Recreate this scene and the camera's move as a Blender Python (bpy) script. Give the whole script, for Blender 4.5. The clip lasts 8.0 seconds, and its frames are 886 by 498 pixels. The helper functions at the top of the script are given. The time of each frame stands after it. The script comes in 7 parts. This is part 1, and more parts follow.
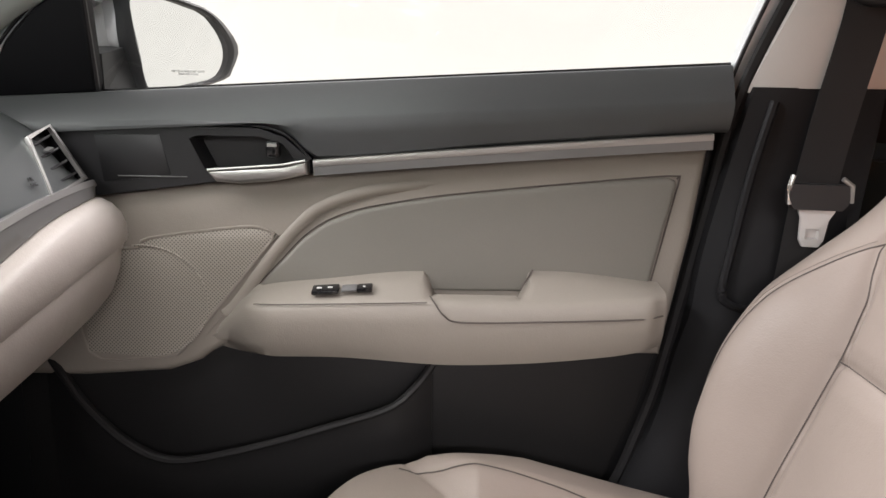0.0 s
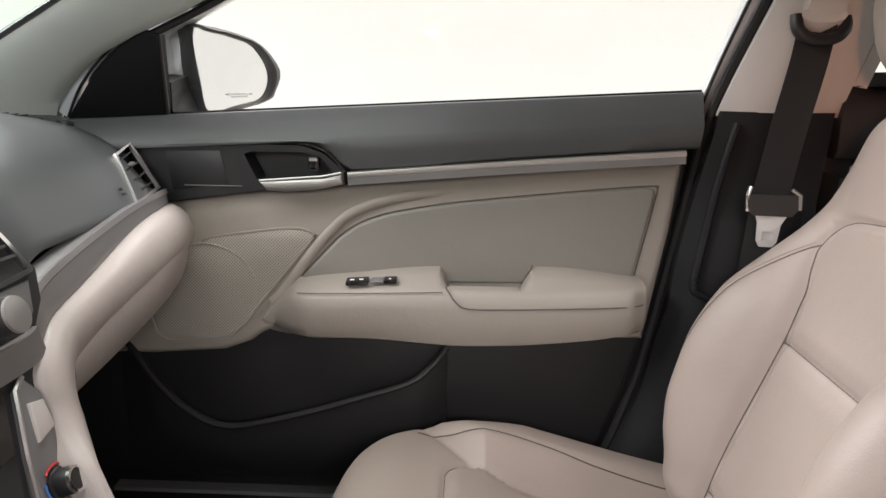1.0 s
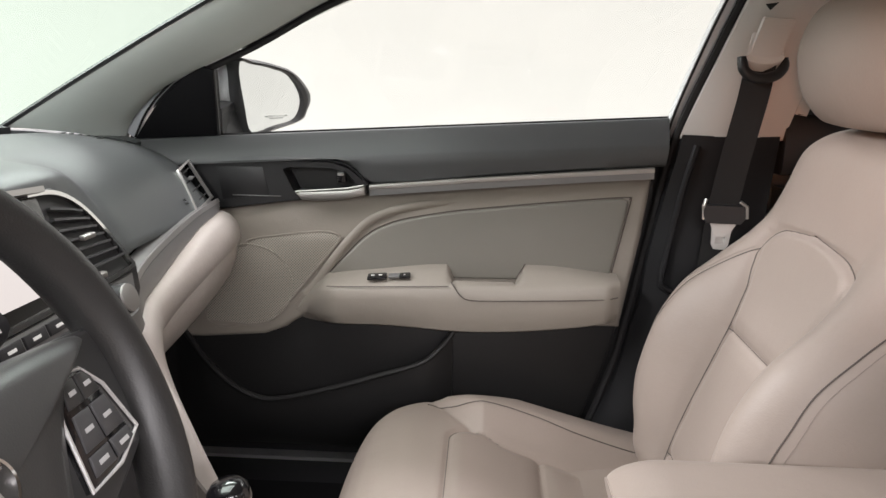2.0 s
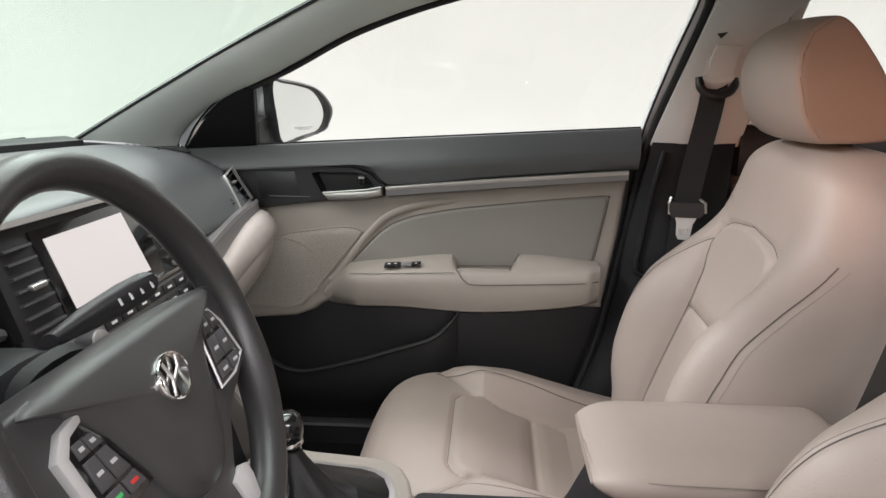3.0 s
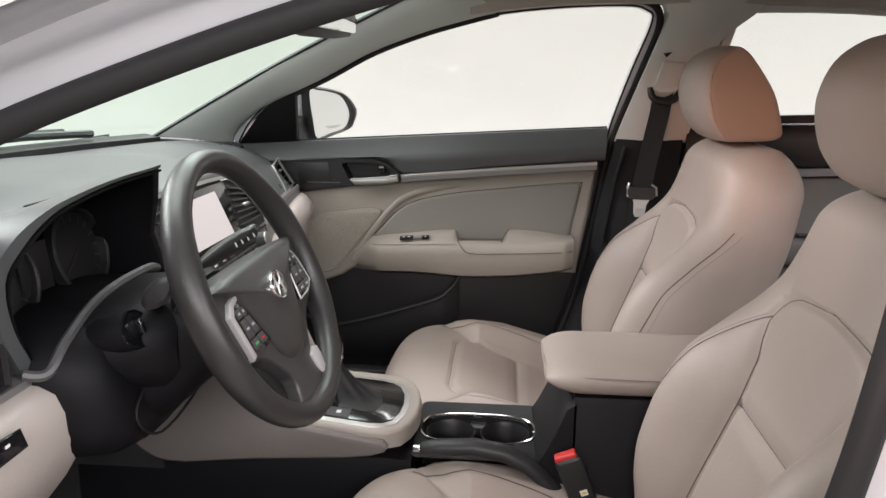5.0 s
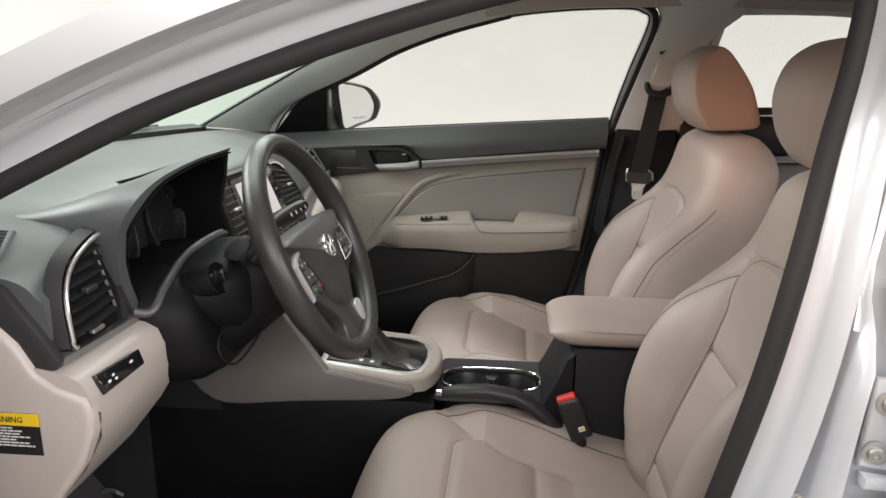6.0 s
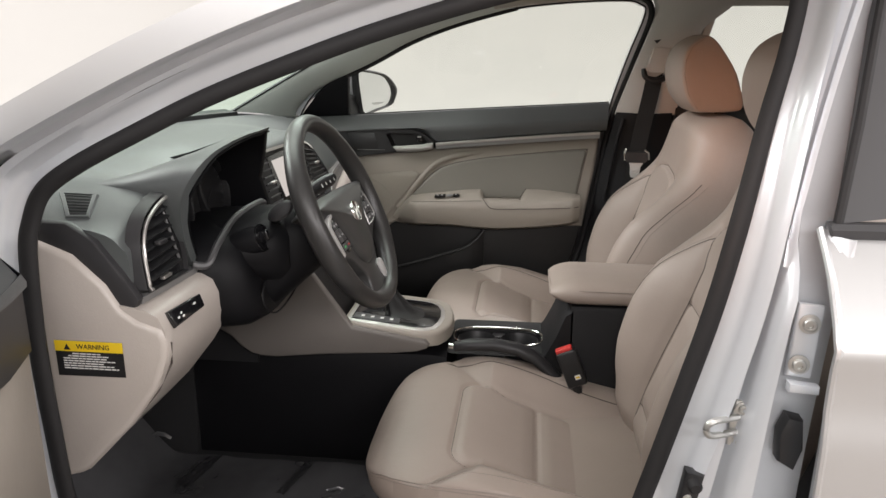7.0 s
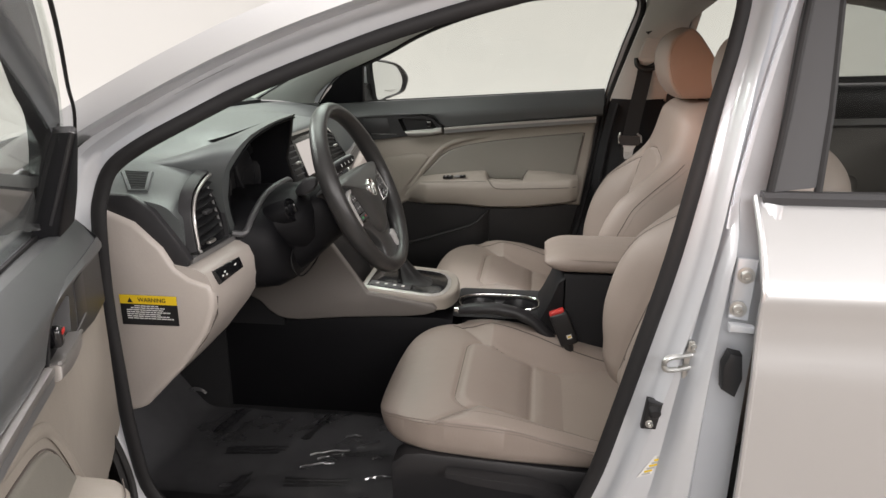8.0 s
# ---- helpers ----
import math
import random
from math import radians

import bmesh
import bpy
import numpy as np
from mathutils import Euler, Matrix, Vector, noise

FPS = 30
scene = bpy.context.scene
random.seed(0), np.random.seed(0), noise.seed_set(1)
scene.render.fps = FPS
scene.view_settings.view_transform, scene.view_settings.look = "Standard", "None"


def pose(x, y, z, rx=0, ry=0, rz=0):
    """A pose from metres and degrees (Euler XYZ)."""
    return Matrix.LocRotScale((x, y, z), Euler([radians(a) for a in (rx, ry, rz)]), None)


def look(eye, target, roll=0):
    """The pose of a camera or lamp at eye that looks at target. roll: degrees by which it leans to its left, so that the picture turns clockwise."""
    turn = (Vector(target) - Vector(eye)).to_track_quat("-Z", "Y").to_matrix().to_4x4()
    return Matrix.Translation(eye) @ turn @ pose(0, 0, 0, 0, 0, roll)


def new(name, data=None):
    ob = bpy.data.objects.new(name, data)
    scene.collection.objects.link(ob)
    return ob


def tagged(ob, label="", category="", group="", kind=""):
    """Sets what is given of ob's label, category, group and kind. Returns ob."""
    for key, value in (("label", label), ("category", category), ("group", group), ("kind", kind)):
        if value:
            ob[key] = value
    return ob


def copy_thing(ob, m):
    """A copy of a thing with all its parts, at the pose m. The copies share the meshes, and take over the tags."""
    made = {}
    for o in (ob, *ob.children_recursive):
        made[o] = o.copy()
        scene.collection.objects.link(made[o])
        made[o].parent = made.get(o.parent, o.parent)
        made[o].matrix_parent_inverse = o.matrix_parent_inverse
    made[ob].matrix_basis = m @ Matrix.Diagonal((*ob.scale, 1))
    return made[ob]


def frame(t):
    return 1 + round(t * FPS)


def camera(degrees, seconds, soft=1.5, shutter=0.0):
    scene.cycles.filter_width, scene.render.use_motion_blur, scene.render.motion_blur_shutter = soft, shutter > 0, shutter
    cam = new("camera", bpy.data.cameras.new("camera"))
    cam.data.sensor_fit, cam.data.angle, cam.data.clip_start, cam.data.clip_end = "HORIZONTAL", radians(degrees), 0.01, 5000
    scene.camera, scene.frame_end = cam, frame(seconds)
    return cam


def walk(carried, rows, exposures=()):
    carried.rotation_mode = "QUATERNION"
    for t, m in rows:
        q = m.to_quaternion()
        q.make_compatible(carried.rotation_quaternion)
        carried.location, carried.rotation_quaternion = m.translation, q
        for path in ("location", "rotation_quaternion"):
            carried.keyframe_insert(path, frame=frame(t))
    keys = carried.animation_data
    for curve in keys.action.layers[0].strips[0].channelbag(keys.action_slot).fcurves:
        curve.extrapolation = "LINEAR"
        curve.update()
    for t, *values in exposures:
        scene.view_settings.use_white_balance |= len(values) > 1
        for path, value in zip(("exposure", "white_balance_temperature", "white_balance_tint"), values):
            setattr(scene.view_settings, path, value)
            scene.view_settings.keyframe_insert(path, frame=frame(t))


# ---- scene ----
cam = camera(62.5, 8.0)
PATH = [
    (0, (0.196, -0.268, 0.964), (0.177, 1.68, 0.513), 1.0),
    (0.5, (0.199, -0.342, 0.968), (0.165, 1.608, 0.526), 1.1),
    (1, (0.205, -0.437, 1.002), (0.136, 1.51, 0.548), 0.9),
    (1.5, (0.214, -0.529, 1.029), (0.124, 1.416, 0.572), 1.0),
    (3, (0.241, -0.863, 1.086), (0.115, 1.081, 0.631), 0.5),
    (3.5, (0.245, -0.95, 1.091), (0.116, 0.992, 0.63), 0.4),
    (4, (0.265, -1.054, 1.104), (0.121, 0.885, 0.634), 0.4),
    (4.5, (0.281, -1.139, 1.12), (0.132, 0.798, 0.647), 0.4),
    (6, (0.287, -1.442, 1.142), (0.1, 0.486, 0.645), 0.4),
    (6.5, (0.291, -1.54, 1.143), (0.088, 0.383, 0.635), 0.2),
    (7, (0.309, -1.624, 1.144), (0.086, 0.292, 0.618), 0.1),
    (7.5, (0.335, -1.729, 1.155), (0.096, 0.181, 0.611), -0.0),
    (8, (0.346, -1.81, 1.165), (0.091, 0.092, 0.601), -0.2),
]
walk(cam, [(t, look(eye, target, roll)) for t, eye, target, roll in PATH], [(0.0, 0.62, 6650, 17), (1.5, 0.57, 6650, 16), (3.0, 0.41, 6500, 14), (4.5, 0.38, 6550, 17), (6.0, 0.22, 6680, 13), (8.0, 0.01, 6800, 13)])

# ---------------------------------------------------------------- light
world = bpy.data.worlds.new("world")
scene.world = world
world.use_nodes = True
world.node_tree.nodes["Background"].inputs[0].default_value = (1.0, 0.98, 0.96, 1)
world.node_tree.nodes["Background"].inputs[1].default_value = 0.20


def unseen_lamp(x, y, z, sx, sy, watts, colour, tilt=(0, 0, 0)):
    """An area lamp out of view, added to light the booth and the car."""
    data = bpy.data.lights.new("unseen_lamp", "AREA")
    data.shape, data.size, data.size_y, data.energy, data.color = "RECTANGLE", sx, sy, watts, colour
    ob = new("unseen_area_lamp", data)
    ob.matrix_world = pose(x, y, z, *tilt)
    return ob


unseen_lamp(0.2, 2.6, 3.3, 4.2, 0.8, 130, (0.98, 0.975, 1.0), (-38, 0, 0))
unseen_lamp(1.2, -3.7, 2.25, 4.2, 0.30, 104, (0.985, 0.98, 1.0), (74, 0, 4))
unseen_lamp(-3.3, 0.0, 3.1, 0.9, 3.4, 175, (0.97, 0.985, 1.0), (0, -52, 0))
unseen_lamp(-0.8, 0.0, 3.7, 2.4, 2.2, 100, (1.0, 0.975, 1.0))
# added lamp that brightens the open driver door's inner panel
east = unseen_lamp(4.0, -1.8, 2.4, 1.6, 0.5, 88, (0.99, 0.98, 1.0))
east.matrix_world = look((4.0, -1.8, 2.4), (-0.2, -1.1, 0.7))
# added narrow warm lamp, stands in for an unseen orange light on the headrest
warm = unseen_lamp(-0.4, -2.7, 1.2, 0.4, 0.4, 0.23, (1.0, 0.42, 0.22))
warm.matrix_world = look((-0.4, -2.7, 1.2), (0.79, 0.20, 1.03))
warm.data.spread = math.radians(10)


# ---------------------------------------------------------------- materials
def mat(name, colour, rough=0.5, metal=0.0, vary=0.08, grain=900.0, bump=0.05, blotch=6.0, coat=0.0, spec=0.5, wear=0.05):
    m = bpy.data.materials.new(name)
    m.use_nodes = True
    nt = m.node_tree
    n, l = nt.nodes, nt.links
    b = n["Principled BSDF"]
    b.inputs["Metallic"].default_value = metal
    b.inputs["Coat Weight"].default_value = coat
    b.inputs["Coat Roughness"].default_value = 0.06
    b.inputs["Specular IOR Level"].default_value = spec
    tc = n.new("ShaderNodeTexCoord")
    big = n.new("ShaderNodeTexNoise")
    big.inputs["Scale"].default_value, big.inputs["Detail"].default_value = blotch, 5
    fine = n.new("ShaderNodeTexNoise")
    fine.inputs["Scale"].default_value, fine.inputs["Detail"].default_value = grain, 3
    l.new(tc.outputs["Object"], big.inputs["Vector"])
    l.new(tc.outputs["Object"], fine.inputs["Vector"])
    ramp = n.new("ShaderNodeMix")
    ramp.data_type = "RGBA"
    dark = [c * (1 - vary) for c in colour]
    light = [min(1, c * (1 + vary)) for c in colour]
    ramp.inputs[6].default_value, ramp.inputs[7].default_value = (*dark, 1), (*light, 1)
    add = n.new("ShaderNodeMath")
    add.operation = "MULTIPLY_ADD"
    l.new(fine.outputs["Fac"], add.inputs[0])
    add.inputs[1].default_value = 0.35
    sub = n.new("ShaderNodeMath")
    sub.operation = "MULTIPLY_ADD"
    l.new(big.outputs["Fac"], sub.inputs[0])
    sub.inputs[1].default_value, sub.inputs[2].default_value = 1.6, -0.48
    l.new(sub.outputs[0], add.inputs[2])
    l.new(add.outputs[0], ramp.inputs[0])
    l.new(ramp.outputs[2], b.inputs["Base Color"])
    rr = n.new("ShaderNodeMapRange")
    rr.inputs["To Min"].default_value, rr.inputs["To Max"].default_value = max(0.02, rough - wear), min(1, rough + wear)
    l.new(big.outputs["Fac"], rr.inputs["Value"])
    l.new(rr.outputs[0], b.inputs["Roughness"])
    if bump:
        bp = n.new("ShaderNodeBump")
        bp.inputs["Strength"].default_value, bp.inputs["Distance"].default_value = bump, 0.001
        l.new(fine.outputs["Fac"], bp.inputs["Height"])
        l.new(bp.outputs[0], b.inputs["Normal"])
    return m


def leather(name, colour, rough=0.5):
    """Pebbled vinyl: cells for the grain, soft blotches for wear."""
    m = mat(name, colour, rough, vary=0.07, grain=260, bump=0.0, blotch=5)
    nt = m.node_tree
    n, l = nt.nodes, nt.links
    v = n.new("ShaderNodeTexVoronoi")
    v.inputs["Scale"].default_value = 520
    bp = n.new("ShaderNodeBump")
    bp.inputs["Strength"].default_value, bp.inputs["Distance"].default_value = 0.22, 0.0006
    wr = n.new("ShaderNodeTexNoise")
    wr.inputs["Scale"].default_value, wr.inputs["Detail"].default_value = 16, 4
    bp2 = n.new("ShaderNodeBump")
    bp2.inputs["Strength"].default_value, bp2.inputs["Distance"].default_value = 0.25, 0.006
    tc = [x for x in n if x.type == "TEX_COORD"][0]
    l.new(tc.outputs["Object"], v.inputs["Vector"])
    l.new(tc.outputs["Object"], wr.inputs["Vector"])
    l.new(v.outputs["Distance"], bp.inputs["Height"])
    l.new(wr.outputs["Fac"], bp2.inputs["Height"])
    l.new(bp2.outputs[0], bp.inputs["Normal"])
    l.new(bp.outputs[0], n["Principled BSDF"].inputs["Normal"])
    return m


def perforated(name, colour, scale=270.0):
    """A moulded grille: rows of small dark holes in plastic."""
    m = mat(name, colour, 0.55, vary=0.06, bump=0.0)
    nt = m.node_tree
    n, l = nt.nodes, nt.links
    b = n["Principled BSDF"]
    tc = [x for x in n if x.type == "TEX_COORD"][0]
    sx = n.new("ShaderNodeSeparateXYZ")
    l.new(tc.outputs["Object"], sx.inputs[0])
    mp = n.new("ShaderNodeCombineXYZ")
    for k, op in enumerate(("ADD", "SUBTRACT")):
        a = n.new("ShaderNodeMath")
        a.operation = op
        l.new(sx.outputs["X"], a.inputs[0])
        l.new(sx.outputs["Z"], a.inputs[1])
        c = n.new("ShaderNodeMath")
        c.operation, c.inputs[1].default_value = "MULTIPLY", scale
        l.new(a.outputs[0], c.inputs[0])
        l.new(c.outputs[0], mp.inputs[k])
    fr = n.new("ShaderNodeVectorMath")
    fr.operation = "FRACTION"
    l.new(mp.outputs[0], fr.inputs[0])
    sb = n.new("ShaderNodeVectorMath")
    sb.operation = "SUBTRACT"
    sb.inputs[1].default_value = (0.5, 0.5, 0.5)
    l.new(fr.outputs[0], sb.inputs[0])
    ml = n.new("ShaderNodeVectorMath")
    ml.operation = "MULTIPLY"
    ml.inputs[1].default_value = (1, 1, 0)
    l.new(sb.outputs[0], ml.inputs[0])
    ln = n.new("ShaderNodeVectorMath")
    ln.operation = "LENGTH"
    l.new(ml.outputs[0], ln.inputs[0])
    st = n.new("ShaderNodeMapRange")
    st.inputs["From Min"].default_value, st.inputs["From Max"].default_value = 0.22, 0.36
    l.new(ln.outputs["Value"], st.inputs["Value"])
    mx = n.new("ShaderNodeMix")
    mx.data_type = "RGBA"
    mx.inputs[6].default_value = (*[c * 0.38 for c in colour], 1)
    mx.inputs[7].default_value = (*colour, 1)
    l.new(st.outputs[0], mx.inputs[0])
    l.new(mx.outputs[2], b.inputs["Base Color"])
    bp = n.new("ShaderNodeBump")
    bp.inputs["Strength"].default_value, bp.inputs["Distance"].default_value = 0.3, 0.001
    l.new(st.outputs[0], bp.inputs["Height"])
    l.new(bp.outputs[0], b.inputs["Normal"])
    return m


def glass(name, tint, gloss=0.06, edge=0.5):
    m = bpy.data.materials.new(name)
    m.use_nodes = True
    nt = m.node_tree
    n, l = nt.nodes, nt.links
    n.remove(n["Principled BSDF"])
    tr = n.new("ShaderNodeBsdfTransparent")
    tr.inputs[0].default_value = (*tint, 1)
    gl = n.new("ShaderNodeBsdfGlossy")
    gl.inputs["Roughness"].default_value = 0.02
    fr = n.new("ShaderNodeLayerWeight")
    fr.inputs["Blend"].default_value = 0.5
    pw = n.new("ShaderNodeMath")
    pw.operation, pw.inputs[1].default_value = "POWER", 5
    l.new(fr.outputs["Facing"], pw.inputs[0])
    ad = n.new("ShaderNodeMath")
    ad.operation, ad.inputs[1].default_value, ad.inputs[2].default_value = "MULTIPLY_ADD", edge, gloss * 0.5
    l.new(pw.outputs[0], ad.inputs[0])
    mx = n.new("ShaderNodeMixShader")
    l.new(ad.outputs[0], mx.inputs[0])
    l.new(tr.outputs[0], mx.inputs[1])
    l.new(gl.outputs[0], mx.inputs[2])
    l.new(mx.outputs[0], n["Material Output"].inputs["Surface"])
    return m


def glow(name, colour, strength, base):
    m = mat(name, base, 0.8, vary=0.02, bump=0.0, blotch=0.5)
    b = m.node_tree.nodes["Principled BSDF"]
    b.inputs["Emission Color"].default_value = (*colour, 1)
    b.inputs["Emission Strength"].default_value = strength
    return m


BEIGE = leather("beige_vinyl", (0.42, 0.380, 0.347), 0.34)
SEAT = leather("beige_seat_leatherette", (0.312, 0.260, 0.226), 0.52)
DOOR_BEIGE = leather("grey_beige_moulding", (0.285, 0.256, 0.221), 0.5)
DOOR_INSET = leather("grey_beige_inset", (0.200, 0.190, 0.165), 0.55)
TRIM = mat("pillar_fabric", (0.60, 0.585, 0.56), 0.85, grain=700, bump=0.15)
LINER = mat("headliner_fabric", (0.42, 0.385, 0.35), 0.95, grain=500, bump=0.2)
DASH = mat("charcoal_soft_plastic", (0.076, 0.083, 0.083), 0.37, grain=1100, bump=0.2, vary=0.1)
DARK = mat("black_hard_plastic", (0.026, 0.0255, 0.027), 0.42, spec=0.35, grain=1200, bump=0.15, vary=0.12)
BLACK = mat("deep_black_plastic", (0.013, 0.013, 0.014), 0.42, vary=0.1)
PIANO = mat("gloss_black_plastic", (0.008, 0.008, 0.009), 0.12, vary=0.05, bump=0.0, coat=0.4)
RUBBER = mat("black_rubber_seal", (0.017, 0.0165, 0.017), 0.6, spec=0.25, grain=300, bump=0.1, vary=0.15)
WHEELGRIP = mat("black_steering_leather", (0.026, 0.0255, 0.025), 0.36, grain=650, bump=0.25, vary=0.1)
BAND = mat("dark_silver_band_paint", (0.25, 0.245, 0.24), 0.36, metal=0.45, vary=0.05, bump=0.02)
PADGREY = mat("grey_black_airbag_vinyl", (0.042, 0.042, 0.041), 0.38, grain=900, bump=0.15, vary=0.08)
# pillar fabric again, its green puts the windshield's tinted light into the colour
PILLARFABRIC = mat("pillar_fabric_green_light_tint", (0.50, 0.545, 0.51), 0.8, grain=700, bump=0.15)
# the shell's silver, lightened to put a bright reflection into the colour
SHELLPAINT = mat("brightened_silver_shell_paint", (0.74, 0.74, 0.735), 0.4, metal=0.1, vary=0.02, bump=0.0)
# taupe door panel darkened, the unlit rear cabin's shade is put into the colour
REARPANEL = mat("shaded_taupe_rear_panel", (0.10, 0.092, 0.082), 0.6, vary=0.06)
SATIN = mat("satin_silver_trim", (0.47, 0.455, 0.44), 0.38, metal=0.85, vary=0.05, bump=0.02)
# console beige darkened, the shade below the wheel is put into the colour
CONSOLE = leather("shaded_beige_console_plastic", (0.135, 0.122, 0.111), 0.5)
TONGUE = mat("dull_steel_tongue", (0.50, 0.495, 0.48), 0.5, metal=0.3, vary=0.06, bump=0.05)
GREYTRIM = mat("dark_silver_paint_trim", (0.24, 0.24, 0.24), 0.38, metal=0.5, vary=0.05, bump=0.03)
CHROME = mat("chrome", (0.80, 0.79, 0.78), 0.08, metal=1.0, vary=0.02, bump=0.0)
UPPER = mat("charcoal_door_top", (0.078, 0.082, 0.084), 0.38, grain=1100, bump=0.2, vary=0.1)
SLAT = mat("grained_grey_slat_plastic", (0.060, 0.060, 0.062), 0.42, grain=1200, bump=0.1, vary=0.1)
BEZEL = mat("bright_silver_bezel_paint", (0.52, 0.515, 0.505), 0.36, metal=0.3, vary=0.04, bump=0.02)
SPOKE = mat("satin_grey_spoke_paint", (0.055, 0.055, 0.055), 0.34, metal=0.3, vary=0.05, bump=0.02)
COLUMN = mat("matt_black_column_plastic", (0.006, 0.006, 0.007), 0.5, spec=0.14, grain=900, bump=0.2, vary=0.1)
MATTE = mat("black_grained_plastic", (0.011, 0.011, 0.012), 0.58, spec=0.22, grain=900, bump=0.2, vary=0.12)
BINPLASTIC = mat("black_door_plastic", (0.018, 0.0175, 0.0175), 0.48, spec=0.32, grain=900, bump=0.2, vary=0.12)
PALEKEY = mat("pale_grey_key_plastic", (0.55, 0.52, 0.48), 0.45, vary=0.04, bump=0.05)
STEEL = mat("zinc_plated_steel", (0.52, 0.52, 0.50), 0.36, metal=0.9, vary=0.12, grain=60, bump=0.1)
PAINT = mat("silver_metallic_paint", (0.60, 0.605, 0.61), 0.38, metal=0.75, vary=0.0, bump=0.0, coat=1.0, wear=0.0)
JAMB = mat("silver_jamb_paint", (0.62, 0.645, 0.675), 0.33, metal=0.35, vary=0.05, grain=1500, bump=0.03, coat=0.6)
APPLIQUE = mat("satin_black_applique", (0.050, 0.050, 0.052), 0.5, spec=0.3, vary=0.05, bump=0.02)
WEB = mat("black_seat_belt_webbing", (0.012, 0.0115, 0.0115), 0.75, spec=0.3, grain=1600, bump=0.3)
CARPET = mat("black_carpet", (0.014, 0.014, 0.015), 0.95, grain=500, bump=0.8, vary=0.3)
THREAD = mat("seam_thread", (0.26, 0.22, 0.195), 0.8, grain=2000, bump=0.2)
SEAM = mat("seam_gap", (0.10, 0.084, 0.075), 0.9, bump=0.0)
RED = mat("red_plastic", (0.60, 0.035, 0.03), 0.4, vary=0.05, bump=0.0)
YELLOW = mat("yellow_label", (0.80, 0.55, 0.02), 0.5, vary=0.03, bump=0.0)
WHITE = mat("white_print", (0.75, 0.75, 0.73), 0.6, vary=0.03, bump=0.0)
GREYPRINT = mat("grey_print", (0.45, 0.45, 0.45), 0.6, vary=0.03, bump=0.0)
ETCH = mat("etched_glass_print", (0.66, 0.66, 0.65), 0.6, vary=0.02, bump=0.0)
GREEN = mat("green_print", (0.05, 0.45, 0.12), 0.5, vary=0.03, bump=0.0)
BLUE = mat("blue_print", (0.06, 0.20, 0.55), 0.5, vary=0.03, bump=0.0)
GRILLE = perforated("perforated_grille", (0.38, 0.35, 0.30), 190.0)
TWEETER = mat("fine_ribbed_black_plastic", (0.02, 0.02, 0.021), 0.55, bump=0.1)
WINDSHIELD = glass("green_windshield_glass", (0.72, 0.87, 0.78))
CLEAR = glass("clear_side_glass", (0.95, 0.97, 0.95))
SMOKED = glass("smoked_rear_glass", (0.74, 0.75, 0.74), 0.02, 0.12)
MIRROR = mat("mirror_glass", (0.80, 0.81, 0.81), 0.02, metal=1.0, vary=0.0, bump=0.0)
SCREEN = glow("lit_display", (0.86, 0.81, 0.77), 0.62, (0.05, 0.05, 0.05))
BLUELIGHT = glow("blue_display_light", (0.10, 0.25, 1.0), 0.8, (0.02, 0.02, 0.03))
# plain walls and ceiling, the glow is added to brighten them and the cabin
BOOTH = glow("white_booth_fabric_added_glow", (1.0, 0.975, 0.93), 0.205, (0.455, 0.454, 0.44))
CEILING = glow("ceiling_fabric_added_glow", (1.0, 0.985, 0.98), 0.17, (0.55, 0.55, 0.54))
WARMWALL = mat("warm_tan_wall", (0.40, 0.37, 0.335), 0.85, grain=30, bump=0.05, blotch=0.7)
STUDIOFLOOR = mat("tan_studio_floor", (0.25, 0.218, 0.19), 0.35, grain=40, bump=0.03, blotch=0.8)
FILM = mat("clear_protective_film", (0.080, 0.080, 0.084), 0.14, vary=0.2, grain=35, bump=0.7, coat=1.0)


# ---------------------------------------------------------------- mesh tools
def lerp(a, b, k):
    return a + (b - a) * k


def smooth(k):
    k = max(0.0, min(1.0, k))
    return k * k * (3 - 2 * k)


def table(x, pairs):
    """Smooth curve through a few (x, y) pairs."""
    if x <= pairs[0][0]:
        return pairs[0][1]
    if x >= pairs[-1][0]:
        return pairs[-1][1]
    k = next(i for i in range(len(pairs) - 1) if x <= pairs[i + 1][0])

    def slope(i):
        return (pairs[i + 1][1] - pairs[i][1]) / (pairs[i + 1][0] - pairs[i][0])

    def tangent(i):
        if i == 0 or i == len(pairs) - 1:
            return slope(min(i, len(pairs) - 2))
        l, r = slope(i - 1), slope(i)
        return 0.0 if l * r <= 0 else 2 * l * r / (l + r)
    (a, ya), (b, yb) = pairs[k], pairs[k + 1]
    h = b - a
    t = (x - a) / h
    return ((1 + 2 * t) * (1 - t) ** 2 * ya + t * (1 - t) ** 2 * h * tangent(k)
            + t * t * (3 - 2 * t) * yb + t * t * (t - 1) * h * tangent(k + 1))


def spline(pts, n=8, closed=False):
    """Catmull-Rom points through pts."""
    p = [Vector(q) for q in pts]
    out = []
    m = len(p)
    for i in range(m if closed else m - 1):
        if closed:
            a, b, c, d = p[i - 1], p[i], p[(i + 1) % m], p[(i + 2) % m]
        else:
            a, b, c, d = p[max(0, i - 1)], p[i], p[i + 1], p[min(m - 1, i + 2)]
        for k in range(n):
            t = k / n
            out.append(0.5 * ((2 * b) + (c - a) * t + (2 * a - 5 * b + 4 * c - d) * t * t + (3 * b - a - 3 * c + d) * t ** 3))
    if not closed:
        out.append(p[-1])
    return out


